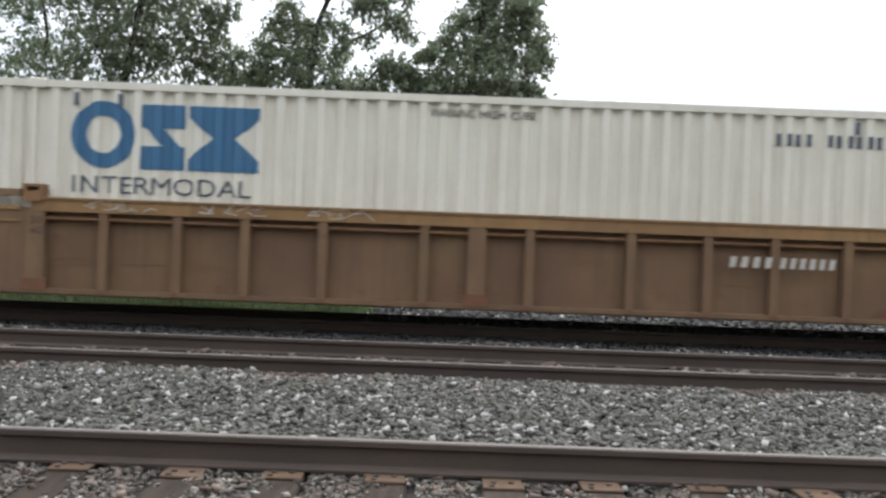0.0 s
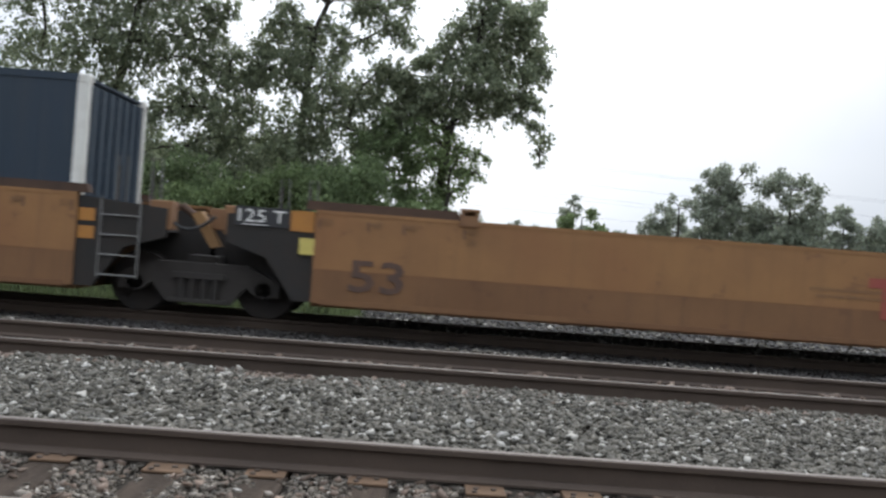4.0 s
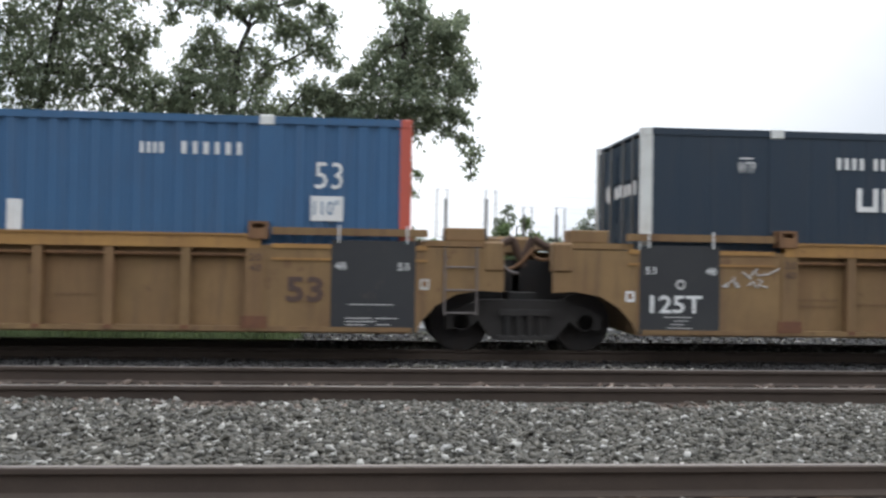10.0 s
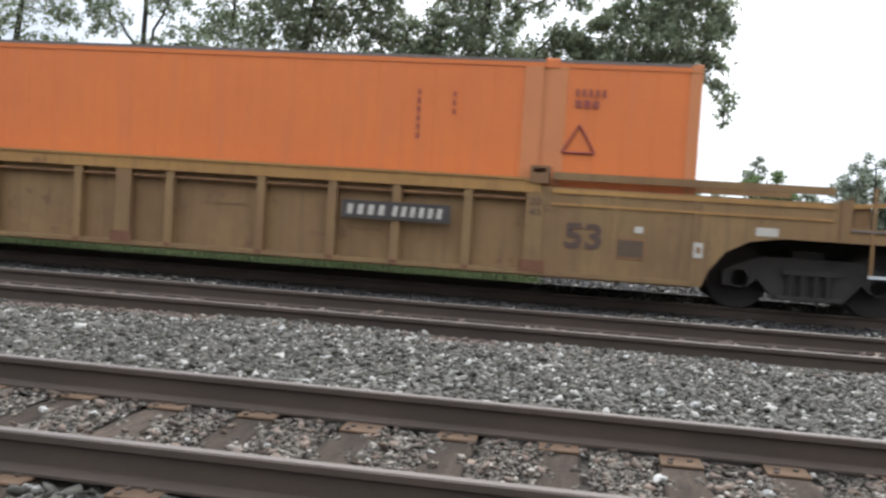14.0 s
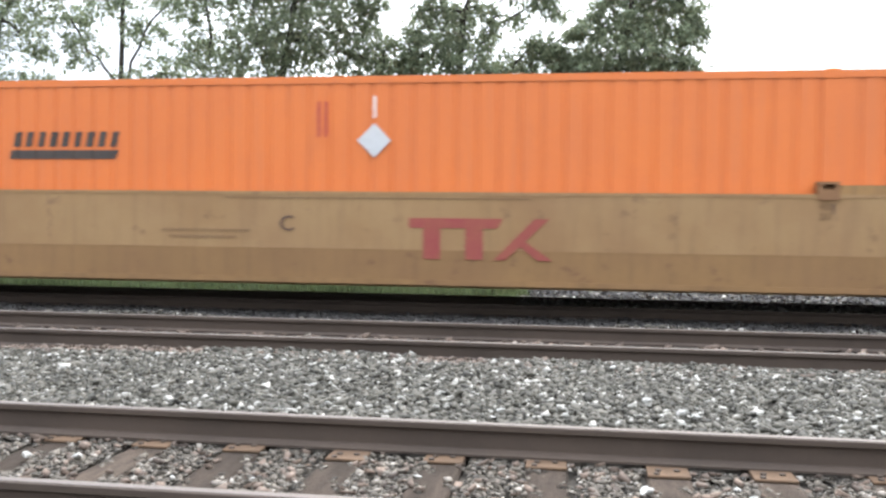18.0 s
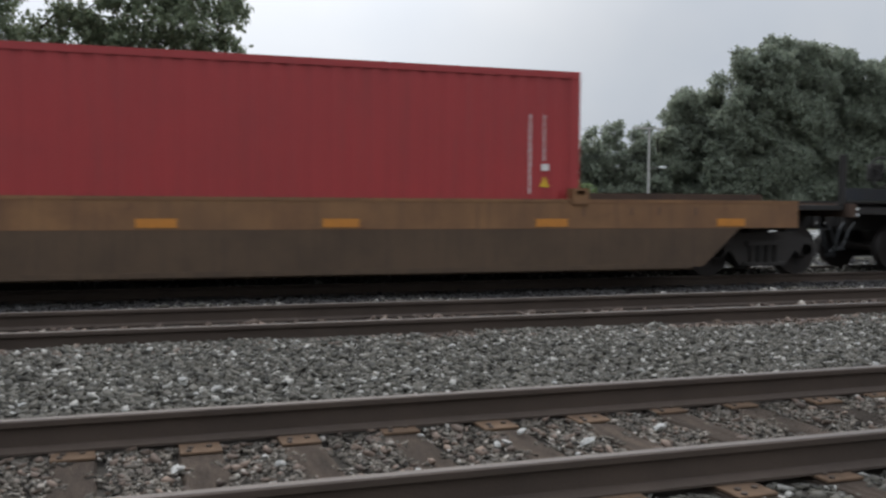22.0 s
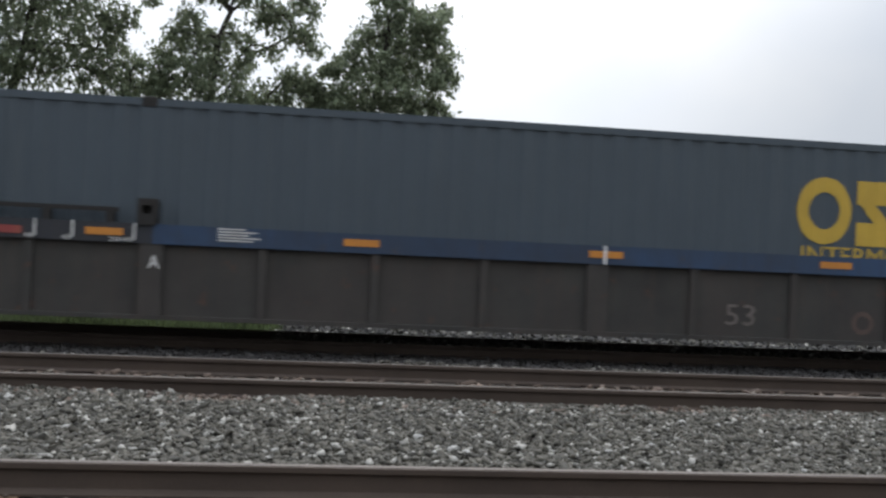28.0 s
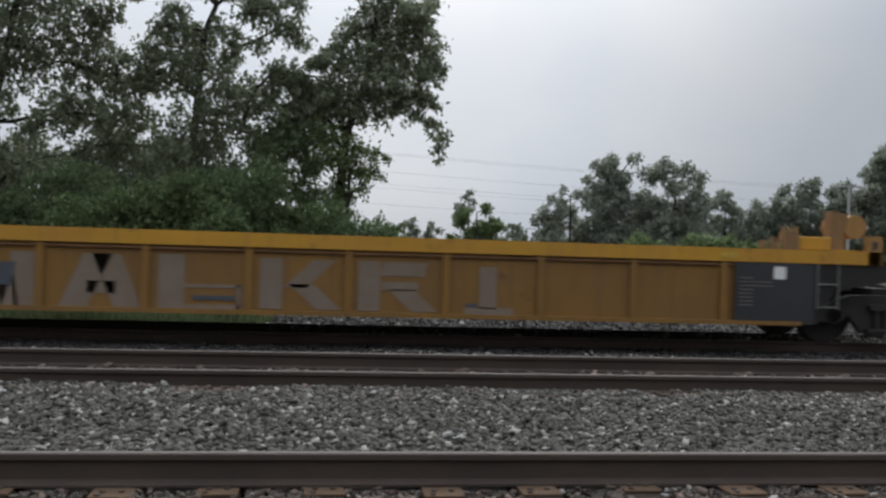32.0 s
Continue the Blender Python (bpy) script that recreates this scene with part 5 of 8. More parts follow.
# -- smooth-sided cars (kinds S and Q) --
def smooth_car(u, left, right, label, tones=("brown", "brown_low"), top=1.465, bend=0.70, low=0.22, rail=0.13, brake=0, group="", plain=False, print_x=-1.42):
    car = thing("well_car", u, TRACK_Y, 0, label, "rail car", group)
    MOVING.append((car, u))
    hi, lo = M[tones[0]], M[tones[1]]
    ends = {}
    for s, e in ((-1, left), (1, right)):
        ends[s] = 10.0 if e == "coupler" else 8.1
    A, B = -ends[-1], ends[1]
    a, b = (A, B) if plain else (max(A, -9.2), min(B, 9.2))
    upper = [(a, bend - 0.02), (b, bend - 0.02), (b, top), (a, top)]
    lower_l = [(-8.9, bend), (-8.2, low)] if left == "coupler" else [(-8.1, bend), (-8.1, low)]
    lower_r = [(8.2, low), (8.9, bend)] if right == "coupler" else [(8.1, low), (8.1, bend)]
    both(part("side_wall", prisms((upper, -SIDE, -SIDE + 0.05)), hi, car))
    # below the bend the side takes the darker of the two tones
    both(part("lower_side", prisms((lower_l + lower_r, -SIDE + 0.003, -SIDE + 0.05)), lo, car, "darker lower side plate"))
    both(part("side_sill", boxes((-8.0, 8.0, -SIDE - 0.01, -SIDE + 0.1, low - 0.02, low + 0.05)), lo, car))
    both(part("top_chord", boxes((a, b, -SIDE - 0.006, -1.36, top - 0.035, top + 0.012)), hi, car))
    for s, e in ((-1, left), (1, right)):
        x0, x1 = 6.15, (9.3 if e == "coupler" else 8.25)
        a, b = sorted((s * x0, s * x1))
        o = part("guide_rail", prisms(([(a, top + 0.012), (b, top + 0.012), (b - 0.03, top + rail), (a + 0.03, top + rail)], -SIDE, -1.34)), M["worn_chord" if tones[0] == "tan" else "old_dark"], car, "dusty raised container guide rail")
        twin(o, pose(0, 0, 0) @ Matrix.Translation((0, 2.84, 0)))
        latch(car, s * 6.02, top)
        # stencils for the places of the boxes
        for xs, tx in ((6.08, "40\n20"), (6.9, "45"), (7.38, "48"), (8.04, "53")):
            plate(car, "place_mark", s * xs - 0.011, s * xs + 0.011, top - 0.24, top - 0.1, "dark_mark")
            if plain:
                continue
            h = 0.22 if len(tx) > 2 else 0.09
            w = 0.14
            mark("place_text", tx, s * xs + 0.03 if s < 0 else s * xs - 0.03 - w, top - 0.1 - h, w, h, M["stencil_faint"], car, -SIDE - 0.006, bold=0.0)
        if e == "coupler":
            part("end_wall", boxes((min(s * 9.94, s * 9.99), max(s * 9.94, s * 9.99), -1.45, 1.45, bend, top - 0.1)), hi, car)
            end_platform(car, s, 8.2, 11.25, 1.08, "old_dark", step=not plain, post="steel" if brake == s or s > 0 else "galv")
            if plain:
                part("guide_post", soft_box(s * 11.1 - 0.05, s * 11.1 + 0.05, -1.3, -1.2, 1.08, 1.94), M["steel"], car, "stout dark guide post")
            if plain and s > 0:
                crossover(car, s, 11.25)
            coupler(car, s, 11.75)
            truck(car, s * 9.65, u)
            if brake == s:
                brake_gear(car, s, 9.1, top - 0.08)
            if plain:
                continue
            pa, pb = sorted((s * 9.2, s * 10.0))
            for yp in (-1.478, 1.43):
                part("end_panel", soft_box(pa, pb, yp, yp + 0.048, bend + 0.02, top - 0.06, 0.012), M[tones[1]], car, "grimy end panel set back from the side")
            xl = 9.07 if s > 0 else -9.15
            plate(car, "yellow_label", xl - 0.08, xl + 0.08, top - 0.66, top - 0.46, "yellow_plate", "yellow reflective label")
            plate(car, "orange_panel", s * 9.55 - 0.23, s * 9.55 + 0.23, top - 0.36, top - 0.1, "faded_orange", "faded orange panel", y=-1.48)
            if s < 0:
                plate(car, "white_label", -9.6, -9.22, 1.04, 1.16, "white_mark", "worn white label", y=-1.48)
            else:
                part("data_frame", boxes(*[(9.55 + a, 9.55 + b, -1.488, -1.48, c - 0.12, d - 0.12) for a, b, c, d in ((-.22, .22, .98, 1.0), (-.22, .22, 1.2, 1.22), (-.22, -.2, 1.0, 1.2), (.2, .22, 1.0, 1.2), (-.01, .01, 1.0, 1.2))]), M["graffiti_white"], car, "pale outlined frame")
        else:
            a, b = sorted((s * 8.1, s * 9.2))
            # dark end framing round the shared truck
            for y0 in (-1.46, 1.36):
                part("end_frame", prisms(([(s * 8.1, low), (s * 8.35, low), (s * 8.75, 0.78), (s * 9.3, 0.95), (s * 9.3, 1.34), (s * 8.1, 1.44)], y0, y0 + 0.1)), M["steel"], car, "black end frame")
            part("deck", boxes((a, b, -1.36, 1.36, 1.02, 1.1)), M["steel"], car)
            part("centre_arm", boxes((min(s * 8.6, s * 9.75), max(s * 8.6, s * 9.75), -0.4, 0.4, 0.5, 1.12)), M["steel"], car)
            part("hose_guide", tubes(((s * 8.9, -1.0, 1.1), (s * 9.35, -0.9, 1.42), 0.05), ((s * 9.35, -0.9, 1.42), (s * 9.7, -0.85, 1.15), 0.05), n=8), M["old_dark"], car)
            part("end_box", soft_box(min(s * 9.05, s * 9.35), max(s * 9.05, s * 9.35), -1.42, -1.1, 1.05, 1.45), M["old_brown"], car)
            if s > 0:
                ladder(car, 8.42, 8.95, 0.36, top - 0.02, -SIDE + 0.02)
                for k, zz in enumerate((0.86, 1.1)):
                    plate(car, "orange_panel", 8.12, 8.34, zz, zz + 0.17, "faded_orange", "faded orange panel", y=-1.464)
                for xp in (8.55, 9.02):
                    hand_post(car, xp, -1.25, 1.1, 2.02, "steel")
                truck(car, 9.71, u)
            else:
                part("sloping_plate", prisms(([(-9.85, 1.3), (-9.72, 1.35), (-9.42, 0.88), (-9.56, 0.84)], -1.2, -1.0)), M["tan_low"], car, "tan sloping plate")
                part("deck_box", soft_box(-9.62, -9.3, -1.1, -0.7, 1.1, 1.4), M["old_brown"], car)
                part("jumper_hose", hose([Vector((-9.5 - 0.09 * k, -1.28, 1.28 - 0.2 * math.sin(k * math.pi / 8))) for k in range(9)], 0.024, 6), M["hose"], car, "black rubber hose hanging in a loop")
                board = plate(car, "load_board", -9.2, -8.46, top - 0.27, top - 0.01, "black", "black board", y=-1.47)
                mark("load_text", "125 T", -9.15, top - 0.215, 0.64, 0.17, M["white_mark"], car, -1.482, bold=-0.002)
                part("small_print", boxes((-9.1, -8.75, -1.486, -1.48, top - 0.255, top - 0.245)), M["white_mark"], car, "thin pale print")
                plate(car, "orange_panel", -8.44, -8.12, top - 0.3, top - 0.02, "faded_orange", "faded orange panel", y=-1.47)
                plate(car, "yellow_label", -8.30, -8.10, 0.86, 1.08, "yellow_plate", "yellow reflective label", y=-1.502)
                for xp in (-9.02, -8.55):
                    hand_post(car, xp, 1.25, 1.1, 2.02, "steel")
    if not plain:
        for k, (xs, w) in enumerate(((print_x, 1.3), (print_x + 0.1, 1.0))):
            part("small_print", bars(xs, top - 0.57 - 0.09 * k, w, 0.045, 22 - 6 * k, -SIDE - 0.004), M["stencil_faint"], car, "faded row of dark print", kind="stuff")
        if print_x == -1.42:
            part("print_frame", boxes(*[(a, b, -SIDE - 0.008, -SIDE - 0.004, top + c, top + d) for a, b, c, d in ((0.28, 0.5, -0.52, -0.505), (0.28, 0.5, -0.75, -0.735), (0.28, 0.295, -0.735, -0.52), (0.485, 0.5, -0.735, -0.52), (0.34, 0.44, -0.66, -0.6))]), M["stencil_faint"], car, "small faded stencilled square")
    well_floor(car, 8.05, low - 0.06, tones[1])
    return car


# -- cars with ribbed sides (kind R) --
RIBS = (0.72, 2.1, 3.15, 4.07, 5.07)


def arch_panel(s, e):
    """The side beyond the well, cut out round the wheels."""
    if e == "joint":
        pts = [(6.0, 0.18), (8.17, 0.18), (8.24, 0.34), (8.42, 0.54), (8.7, 0.70), (9.05, 0.76), (9.36, 0.74), (9.36, 1.06), (9.22, 1.34), (6.0, 1.34)]
    else:
        pts = [(6.0, 0.18), (8.22, 0.18), (8.3, 0.4), (8.5, 0.66), (8.8, 0.82), (9.2, 0.88), (11.2, 0.88), (11.2, 1.05), (10.0, 1.08), (9.85, 1.38), (6.0, 1.38)]
    return [(s * x, z) for x, z in pts]


def ring_plate(x, z, r, y, n=16):
    """A thin flat ring on a side."""
    bm = bmesh.new()
    rows = []
    for k in range(n):
        a = k * math.tau / n
        rows.append([bm.verts.new((x + d * math.cos(a), yy, z + d * math.sin(a))) for d, yy in ((r, y), (r, y - 0.004), (r * 0.6, y - 0.004), (r * 0.6, y))])
    for k in range(n):
        p, q = rows[k], rows[(k + 1) % n]
        for j in range(4):
            bm.faces.new((p[j], p[(j + 1) % 4], q[(j + 1) % 4], q[j]))
    return bm


def ribbed_car(u, left, right, label, group="", tone="ochre", wheel=False):
    car = thing("well_car", u, TRACK_Y, 0, label, "rail car", group)
    MOVING.append((car, u))
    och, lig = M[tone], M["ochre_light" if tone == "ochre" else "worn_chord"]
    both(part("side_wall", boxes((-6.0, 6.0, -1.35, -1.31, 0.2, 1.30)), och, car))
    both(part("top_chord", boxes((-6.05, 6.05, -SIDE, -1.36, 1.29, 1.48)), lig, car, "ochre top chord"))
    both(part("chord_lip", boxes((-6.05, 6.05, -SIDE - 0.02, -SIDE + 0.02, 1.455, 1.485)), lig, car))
    both(part("pipe_rail", tubes(((-5.95, -1.43, 1.2), (5.95, -1.43, 1.2), 0.025), n=6), M["old_brown"], car))
    both(part("bottom_sill", boxes((-8.1, 8.1, -SIDE, -1.38, 0.18, 0.245)), och, car))
    rib = None
    for x in sorted([s * r for r in RIBS for s in (-1, 1)]):
        if rib is None:
            rib = part("rib", prisms(([(-0.062, 0.245), (0.062, 0.245), (0.062, 1.29), (-0.062, 1.29)], -1.49, -1.35)), och, car)
            rib.location.x = x
        else:
            twin(rib, pose(x, 0, 0))
        twin(rib, pose(x, 0, 0, 0, 0, 180))
        o = part("drain_foot", shared("drain_foot", lambda: boxes((-0.05, 0.05, -SIDE - 0.008, -SIDE + 0.02, 0.2, 0.25))), M["rust"], car)
        o.location.x = x
    big = None
    for x in (-5.98, 0.0, 5.98):
        if big is None:
            big = part("wide_rib", boxes((-0.12, 0.12, -1.494, -1.35, 0.245, 1.29)), och, car)
            big.location.x = x
        else:
            twin(big, pose(x, 0, 0))
        twin(big, pose(x, 0, 0, 0, 0, 180))
        plate(car, "rust_patch", x - 0.19 + 0.02, x + 0.19 - 0.02, 0.22, 0.38, "rust", "rusty repair patch", y=-1.505)
    for s, e in ((-1, left), (1, right)):
        for y0 in (-1.475, 1.42):
            part("end_side", prisms((arch_panel(s, e), y0, y0 + 0.055)), och, car, "side panel arched over the wheels")
        a, b = sorted((s * 6.2, s * (8.3 if e == "joint" else 9.8)))
        for ya, yb in ((-SIDE, -1.34), (1.34, SIDE)):
            part("guide_rail", boxes((a, b, ya, yb, 1.48, 1.58)), och, car, "raised container guide rail")
        for x in (7.05, 8.12):
            part("rib", boxes((s * x - 0.05, s * x + 0.05, -1.49, -1.475, 0.245, 1.34)), och, car)
        for za, zb in ((1.3, 1.36), (1.14, 1.17)):
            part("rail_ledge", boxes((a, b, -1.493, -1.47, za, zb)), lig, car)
        latch(car, s * 6.02, 1.48)
        mark("length_text", "20\n40", s * 5.98 - 0.08, 0.98, 0.17, 0.24, M["dark_mark"], car, -1.498)
        if e == "joint":
            a, b = sorted((s * 7.0, s * 8.14))
            plate(car, "black_panel", a, b, 0.19, 1.42, "black", "black painted panel", y=-1.492)
            for x in (s * 7.1, s * 8.02):
                plate(car, "place_mark", x - 0.011, x + 0.011, 1.38, 1.62, "white_mark", y=-1.512)
            nums = (("53", -8.06), ("48", -7.2)) if s < 0 else (("48", 7.05), ("53", 7.9))
            for tx, x in nums:
                mark("length_text", tx, x, 1.02, 0.15, 0.1, M["white_mark"], car, -1.5, bold=0.0)
            if s < 0:
                mark("load_text", "125T", -7.99, 0.48, 0.74, 0.25, M["white_mark"], car, -1.5, bold=0.015)
                for k in range(4):
                    plate(car, "small_print", -7.8 + 0.05 * (k * 3 % 4), -7.4 - 0.05 * (k % 3), 0.42 - 0.05 * k, 0.43 - 0.05 * k, "graffiti_white", y=-1.5)
                part("round_emblem", ring_plate(-7.56, 0.88, 0.07, -1.498), M["graffiti_white"], car, "small pale round emblem")
            else:
                for k, (xa, xb, z) in enumerate(((7.24, 7.84, 0.545), (7.2, 7.55, 0.36), (7.6, 7.9, 0.36), (7.2, 7.62, 0.315), (7.2, 7.48, 0.27), (7.62, 7.8, 0.275))):
                    plate(car, "small_print", xa, xb, z, z + 0.012, "graffiti_white", y=-1.5)
                mark("length_text", "53", 6.4, 0.57, 0.5, 0.35, M["dark_mark"], car, -1.482, bold=0.03)
            part("end_block", soft_box(min(s * 9.08, s * 9.36), max(s * 9.08, s * 9.36), -1.5, -1.2, 1.02, 1.44, 0.03), och, car)
            part("end_block", soft_box(min(s * 9.08, s * 9.36), max(s * 9.08, s * 9.36), 1.2, 1.5, 1.02, 1.44, 0.03), och, car)
            part("deck", boxes((min(s * 8.2, s * 9.3), max(s * 8.2, s * 9.3), -1.4, 1.4, 1.36, 1.44)), och, car)
            part("deck_box", soft_box(min(s * 8.55, s * 9.1), max(s * 8.55, s * 9.1), -1.35, -0.9, 1.44, 1.62), och, car)
            part("centre_arm", boxes((min(s * 8.6, s * 9.75), max(s * 8.6, s * 9.75), -0.4, 0.4, 0.5, 1.2)), M["steel"], car)
            part("hose_guide", tubes(((s * 9.2, -1.0, 1.3), (s * 9.55, -0.95, 1.5), 0.06), ((s * 9.55, -0.95, 1.5), (s * 9.72, -0.9, 1.1), 0.06), n=8), M["old_dark"], car)
            zl = 0.63 if s < 0 else 0.76
            plate(car, "white_label", s * 8.27 - 0.065, s * 8.27 + 0.065, zl, zl + 0.15, "white_mark" if s < 0 else "number_mark", y=-1.478)
            plate(car, "label_print", s * 8.27 - 0.03, s * 8.27 + 0.025, zl + 0.04, zl + 0.12, "faint_mark", y=-1.484)
            if s > 0:
                ladder(car, 8.54, 8.98, 0.42, 1.36, -1.51, "dull_rail", 3)
                for xp, side in ((8.56, -1), (9.12, 1)):
                    hand_post(car, xp, -1.3, 1.44, 2.16, "steel", side)
                part("deck_hump", soft_box(9.25, 10.15, 0.75, 1.25, 1.28, 1.58, 0.05), och, car, "tan block over the shared truck")
                for k, (xa, za, xb, zb) in enumerate(((9.3, 1.3, 9.62, 1.0), (9.4, 1.05, 9.85, 1.36), (9.75, 1.38, 10.1, 1.22))):
                    part("jumper_hose", hose([Vector((xa + (xb - xa) * t, -1.05 + 0.05 * k, za + (zb - za) * t - 0.09 * math.sin(t * math.pi))) for t in (0, 0.2, 0.4, 0.6, 0.8, 1)], 0.024, 6), M["old_brown" if k else "dull_rail"], car, "dusty jumper hose")
                truck(car, 9.71, u)
            else:
                for xp in (-9.3, -8.74):
                    hand_post(car, xp, 1.3, 1.44, 2.1, "steel")
        else:
            end_platform(car, s, 8.2, 11.25, 1.02, tone, step=False)
            coupler(car, s, 11.75)
            truck(car, s * 9.65, u)
            if wheel:
                brake_wheel(car, s * 11.42, -0.5, 1.62, 0.27, "end")
                crossover(car, s, 11.25)
            else:
                step_frame(car, s * 10.3, s * 10.95, 0.48, 1.6, -1.47, "worn_chord")
            part("deck_edge", boxes((min(s * 10.0, s * 11.2), max(s * 10.0, s * 11.2), -1.5, -1.47, 1.03, 1.055)), M["dull_mark"], car, "worn pale deck edge")
            part("deck_box", soft_box(min(s * 10.05, s * 10.28), max(s * 10.05, s * 10.28), -1.4, -1.0, 1.02, 1.36), och, car)
            part("sloping_arm", prisms(([(s * 9.85, 1.30), (s * 10.5, 1.37), (s * 10.5, 1.42), (s * 9.85, 1.37)], -1.45, -1.35)), lig, car)
            part("upright", boxes((s * 9.95 - 0.06, s * 9.95 + 0.06, -1.5, -1.3, 0.88, 1.42), (s * 10.02 - 0.02, s * 10.02 + 0.02, -1.46, -1.4, 1.0, 1.45)), och, car)
            xl = 9.0 if s > 0 else -9.2
            plate(car, "white_label", xl - 0.14, xl + 0.14, 0.9, 1.01, "number_mark", "dusty white label", y=-1.478)
            xl = 8.15 if s > 0 else -8.42
            plate(car, "white_label", xl - 0.06, xl + 0.06, 0.56, 0.76, "number_mark", "dusty white label", y=-1.494)
            plate(car, "label_print", xl - 0.025, xl + 0.03, 0.62, 0.7, "faint_mark", y=-1.5)
            if s > 0:
                mark("length_text", "53", 6.4, 0.57, 0.5, 0.35, M["dark_mark"], car, -1.482, bold=0.03)
                plate(car, "data_panel", 7.08, 7.48, 0.48, 0.76, "faint_mark", y=-1.478)
                plate(car, "data_board", 7.11, 7.45, 0.51, 0.73, "faint_board", "dark data board", y=-1.484)
                plate(car, "data_label", 7.32, 7.43, 0.83, 0.92, "number_mark", y=-1.478)
    for k, zz, w in ((-5.5, 0.66, 0.3), (-5.5, 0.57, 0.28), (-4.6, 0.6, 0.31), (-3.6, 0.62, 0.3), (-3.6, 0.58, 0.3), (1.55, 0.85, 0.29), (3.6, 0.62, 0.25)):
        part("small_print", bars(k - w, zz, 2 * w, 0.04, 11, -1.354), M["stencil_faint"], car, "faded row of dark print", kind="stuff")
    well_floor(car, 8.05, 0.15, "ochre")
    return car


# -- dark cars with a blue chord (kind B) --
def blue_car(u, left, right, label, letter, group=""):
    car = thing("well_car", u, TRACK_Y, 0, label, "rail car", group)
    MOVING.append((car, u))
    dark, blue = M["grime"], M["blue_chord"]
    both(part("side_wall", boxes((-8.3, 8.3, -1.43, -1.39, 0.18, 1.18)), dark, car))
    both(part("top_chord", boxes((-5.94, 5.94, -SIDE, -1.36, 1.16, 1.42)), blue, car, "blue top chord"))
    for xa, xb in ((-9.75, -5.94), (5.94, 9.75)):
        both(part("chord_end", boxes((xa, xb, -SIDE + 0.002, -1.36, 1.16, 1.42)), M["chord_dark"], car, "blackened end of the top chord"))
    both(part("bottom_sill", boxes((-8.3, 8.3, -SIDE, -1.38, 0.165, 0.22)), dark, car))
    rib = None
    for k in range(-5, 6):
        x = 1.5 * k
        if rib is None:
            rib = part("rib", boxes((-0.055, 0.055, -1.48, -1.43, 0.22, 1.16)), dark, car)
            rib.location.x = x
        else:
            twin(rib, pose(x, 0, 0))
        twin(rib, pose(x, 0, 0, 0, 0, 180))
    for x in (-5.95, 0.1, 5.95):
        part("wide_rib", boxes((x - 0.15, x + 0.15, -1.49, -1.43, 0.22, 1.16)), dark, car)
    for x in (-6.55, -3.2, 0.2, 3.6, 6.55):
        plate(car, "reflector", x - 0.24, x + 0.24, 1.25, 1.345, "orange_plate", "orange reflector")
    plate(car, "white_mark", 0.16, 0.2, 1.16, 1.42, "white_mark", y=-SIDE - 0.014)
    for s, e in ((-1, left), (1, right)):
        tall_latch(car, s * 6.02, 1.42)
        a, b = sorted((s * 6.4, s * 8.84))
        part("guide_rail", boxes((a, b, -1.46, -1.38, 1.56, 1.62), *[(s * x - 0.05, s * x + 0.05, -1.46, -1.36, 1.42, 1.56) for x in (6.5, 7.3, 8.1, 8.75)]), M["steel"], car, "dark raised guide rail")
        for x in (6.17, 6.95, 7.42, 8.22):
            plate(car, "place_mark", s * x - 0.011, s * x + 0.011, 1.2, 1.42, "white_mark", y=-SIDE - 0.012)
        for x, tx, w in ((6.19, "20/40", 0.3), (6.97, "45", 0.11), (7.44, "48", 0.11), (8.08, "53", 0.11)):
            mark("place_text", tx, (x if s > 0 else -x - w), 1.17, w, 0.06, M["graffiti_white"], car, -SIDE - 0.012, bold=0.0)
        plate(car, "reflector", s * 7.8 - 0.22, s * 7.8 + 0.22, 1.22, 1.32, "red_mark", "dull red reflector")
        plate(car, "end_reflector", s * 9.14 - 0.22, s * 9.14 + 0.22, 1.13, 1.39, "orange_plate", "square orange reflector")
        if e == "joint":
            for y0 in (-1.46, 1.4):
                part("end_frame", prisms(([(s * 8.3, 0.18), (s * 8.45, 0.18), (s * 8.8, 0.8), (s * 9.6, 0.98), (s * 9.6, 1.16), (s * 8.3, 1.16)], y0, y0 + 0.06)), M["steel"], car)
            part("deck", boxes((min(s * 8.3, s * 9.6), max(s * 8.3, s * 9.6), -1.36, 1.36, 1.3, 1.38)), M["steel"], car)
            part("centre_arm", boxes((min(s * 8.6, s * 9.75), max(s * 8.6, s * 9.75), -0.4, 0.4, 0.5, 1.2)), M["steel"], car)
            if s > 0:
                truck(car, 9.75, u)
                part("deck_hump", prisms(([(9.15, 1.38), (9.75, 1.38), (9.7, 1.48), (9.5, 1.54), (9.3, 1.5)], -1.2, -0.7)), M["steel"], car)
        else:
            end_platform(car, s, 8.3, 11.2, 1.12, "steel", step=False)
            coupler(car, s, 11.75)
            truck(car, s * 9.65, u)
            part("end_beam", boxes((min(s * 9.6, s * 11.1), max(s * 9.6, s * 11.1), -1.46, -1.36, 0.98, 1.14)), M["steel"], car)
            part("end_side", prisms(([(s * 9.75, 1.0), (s * 10.9, 1.0), (s * 11.08, 1.16), (s * 10.9, 1.4), (s * 9.75, 1.4)], -1.44, -1.36)), M["steel"], car, "dark end side plate")
            part("end_rail", boxes((min(s * 9.7, s * 10.95), max(s * 9.7, s * 10.95), -1.46, -1.42, 1.46, 1.49), *[(s * x - 0.02, s * x + 0.02, -1.46, -1.42, 1.38, 1.46) for x in (9.75, 10.3, 10.9)]), M["steel"], car)
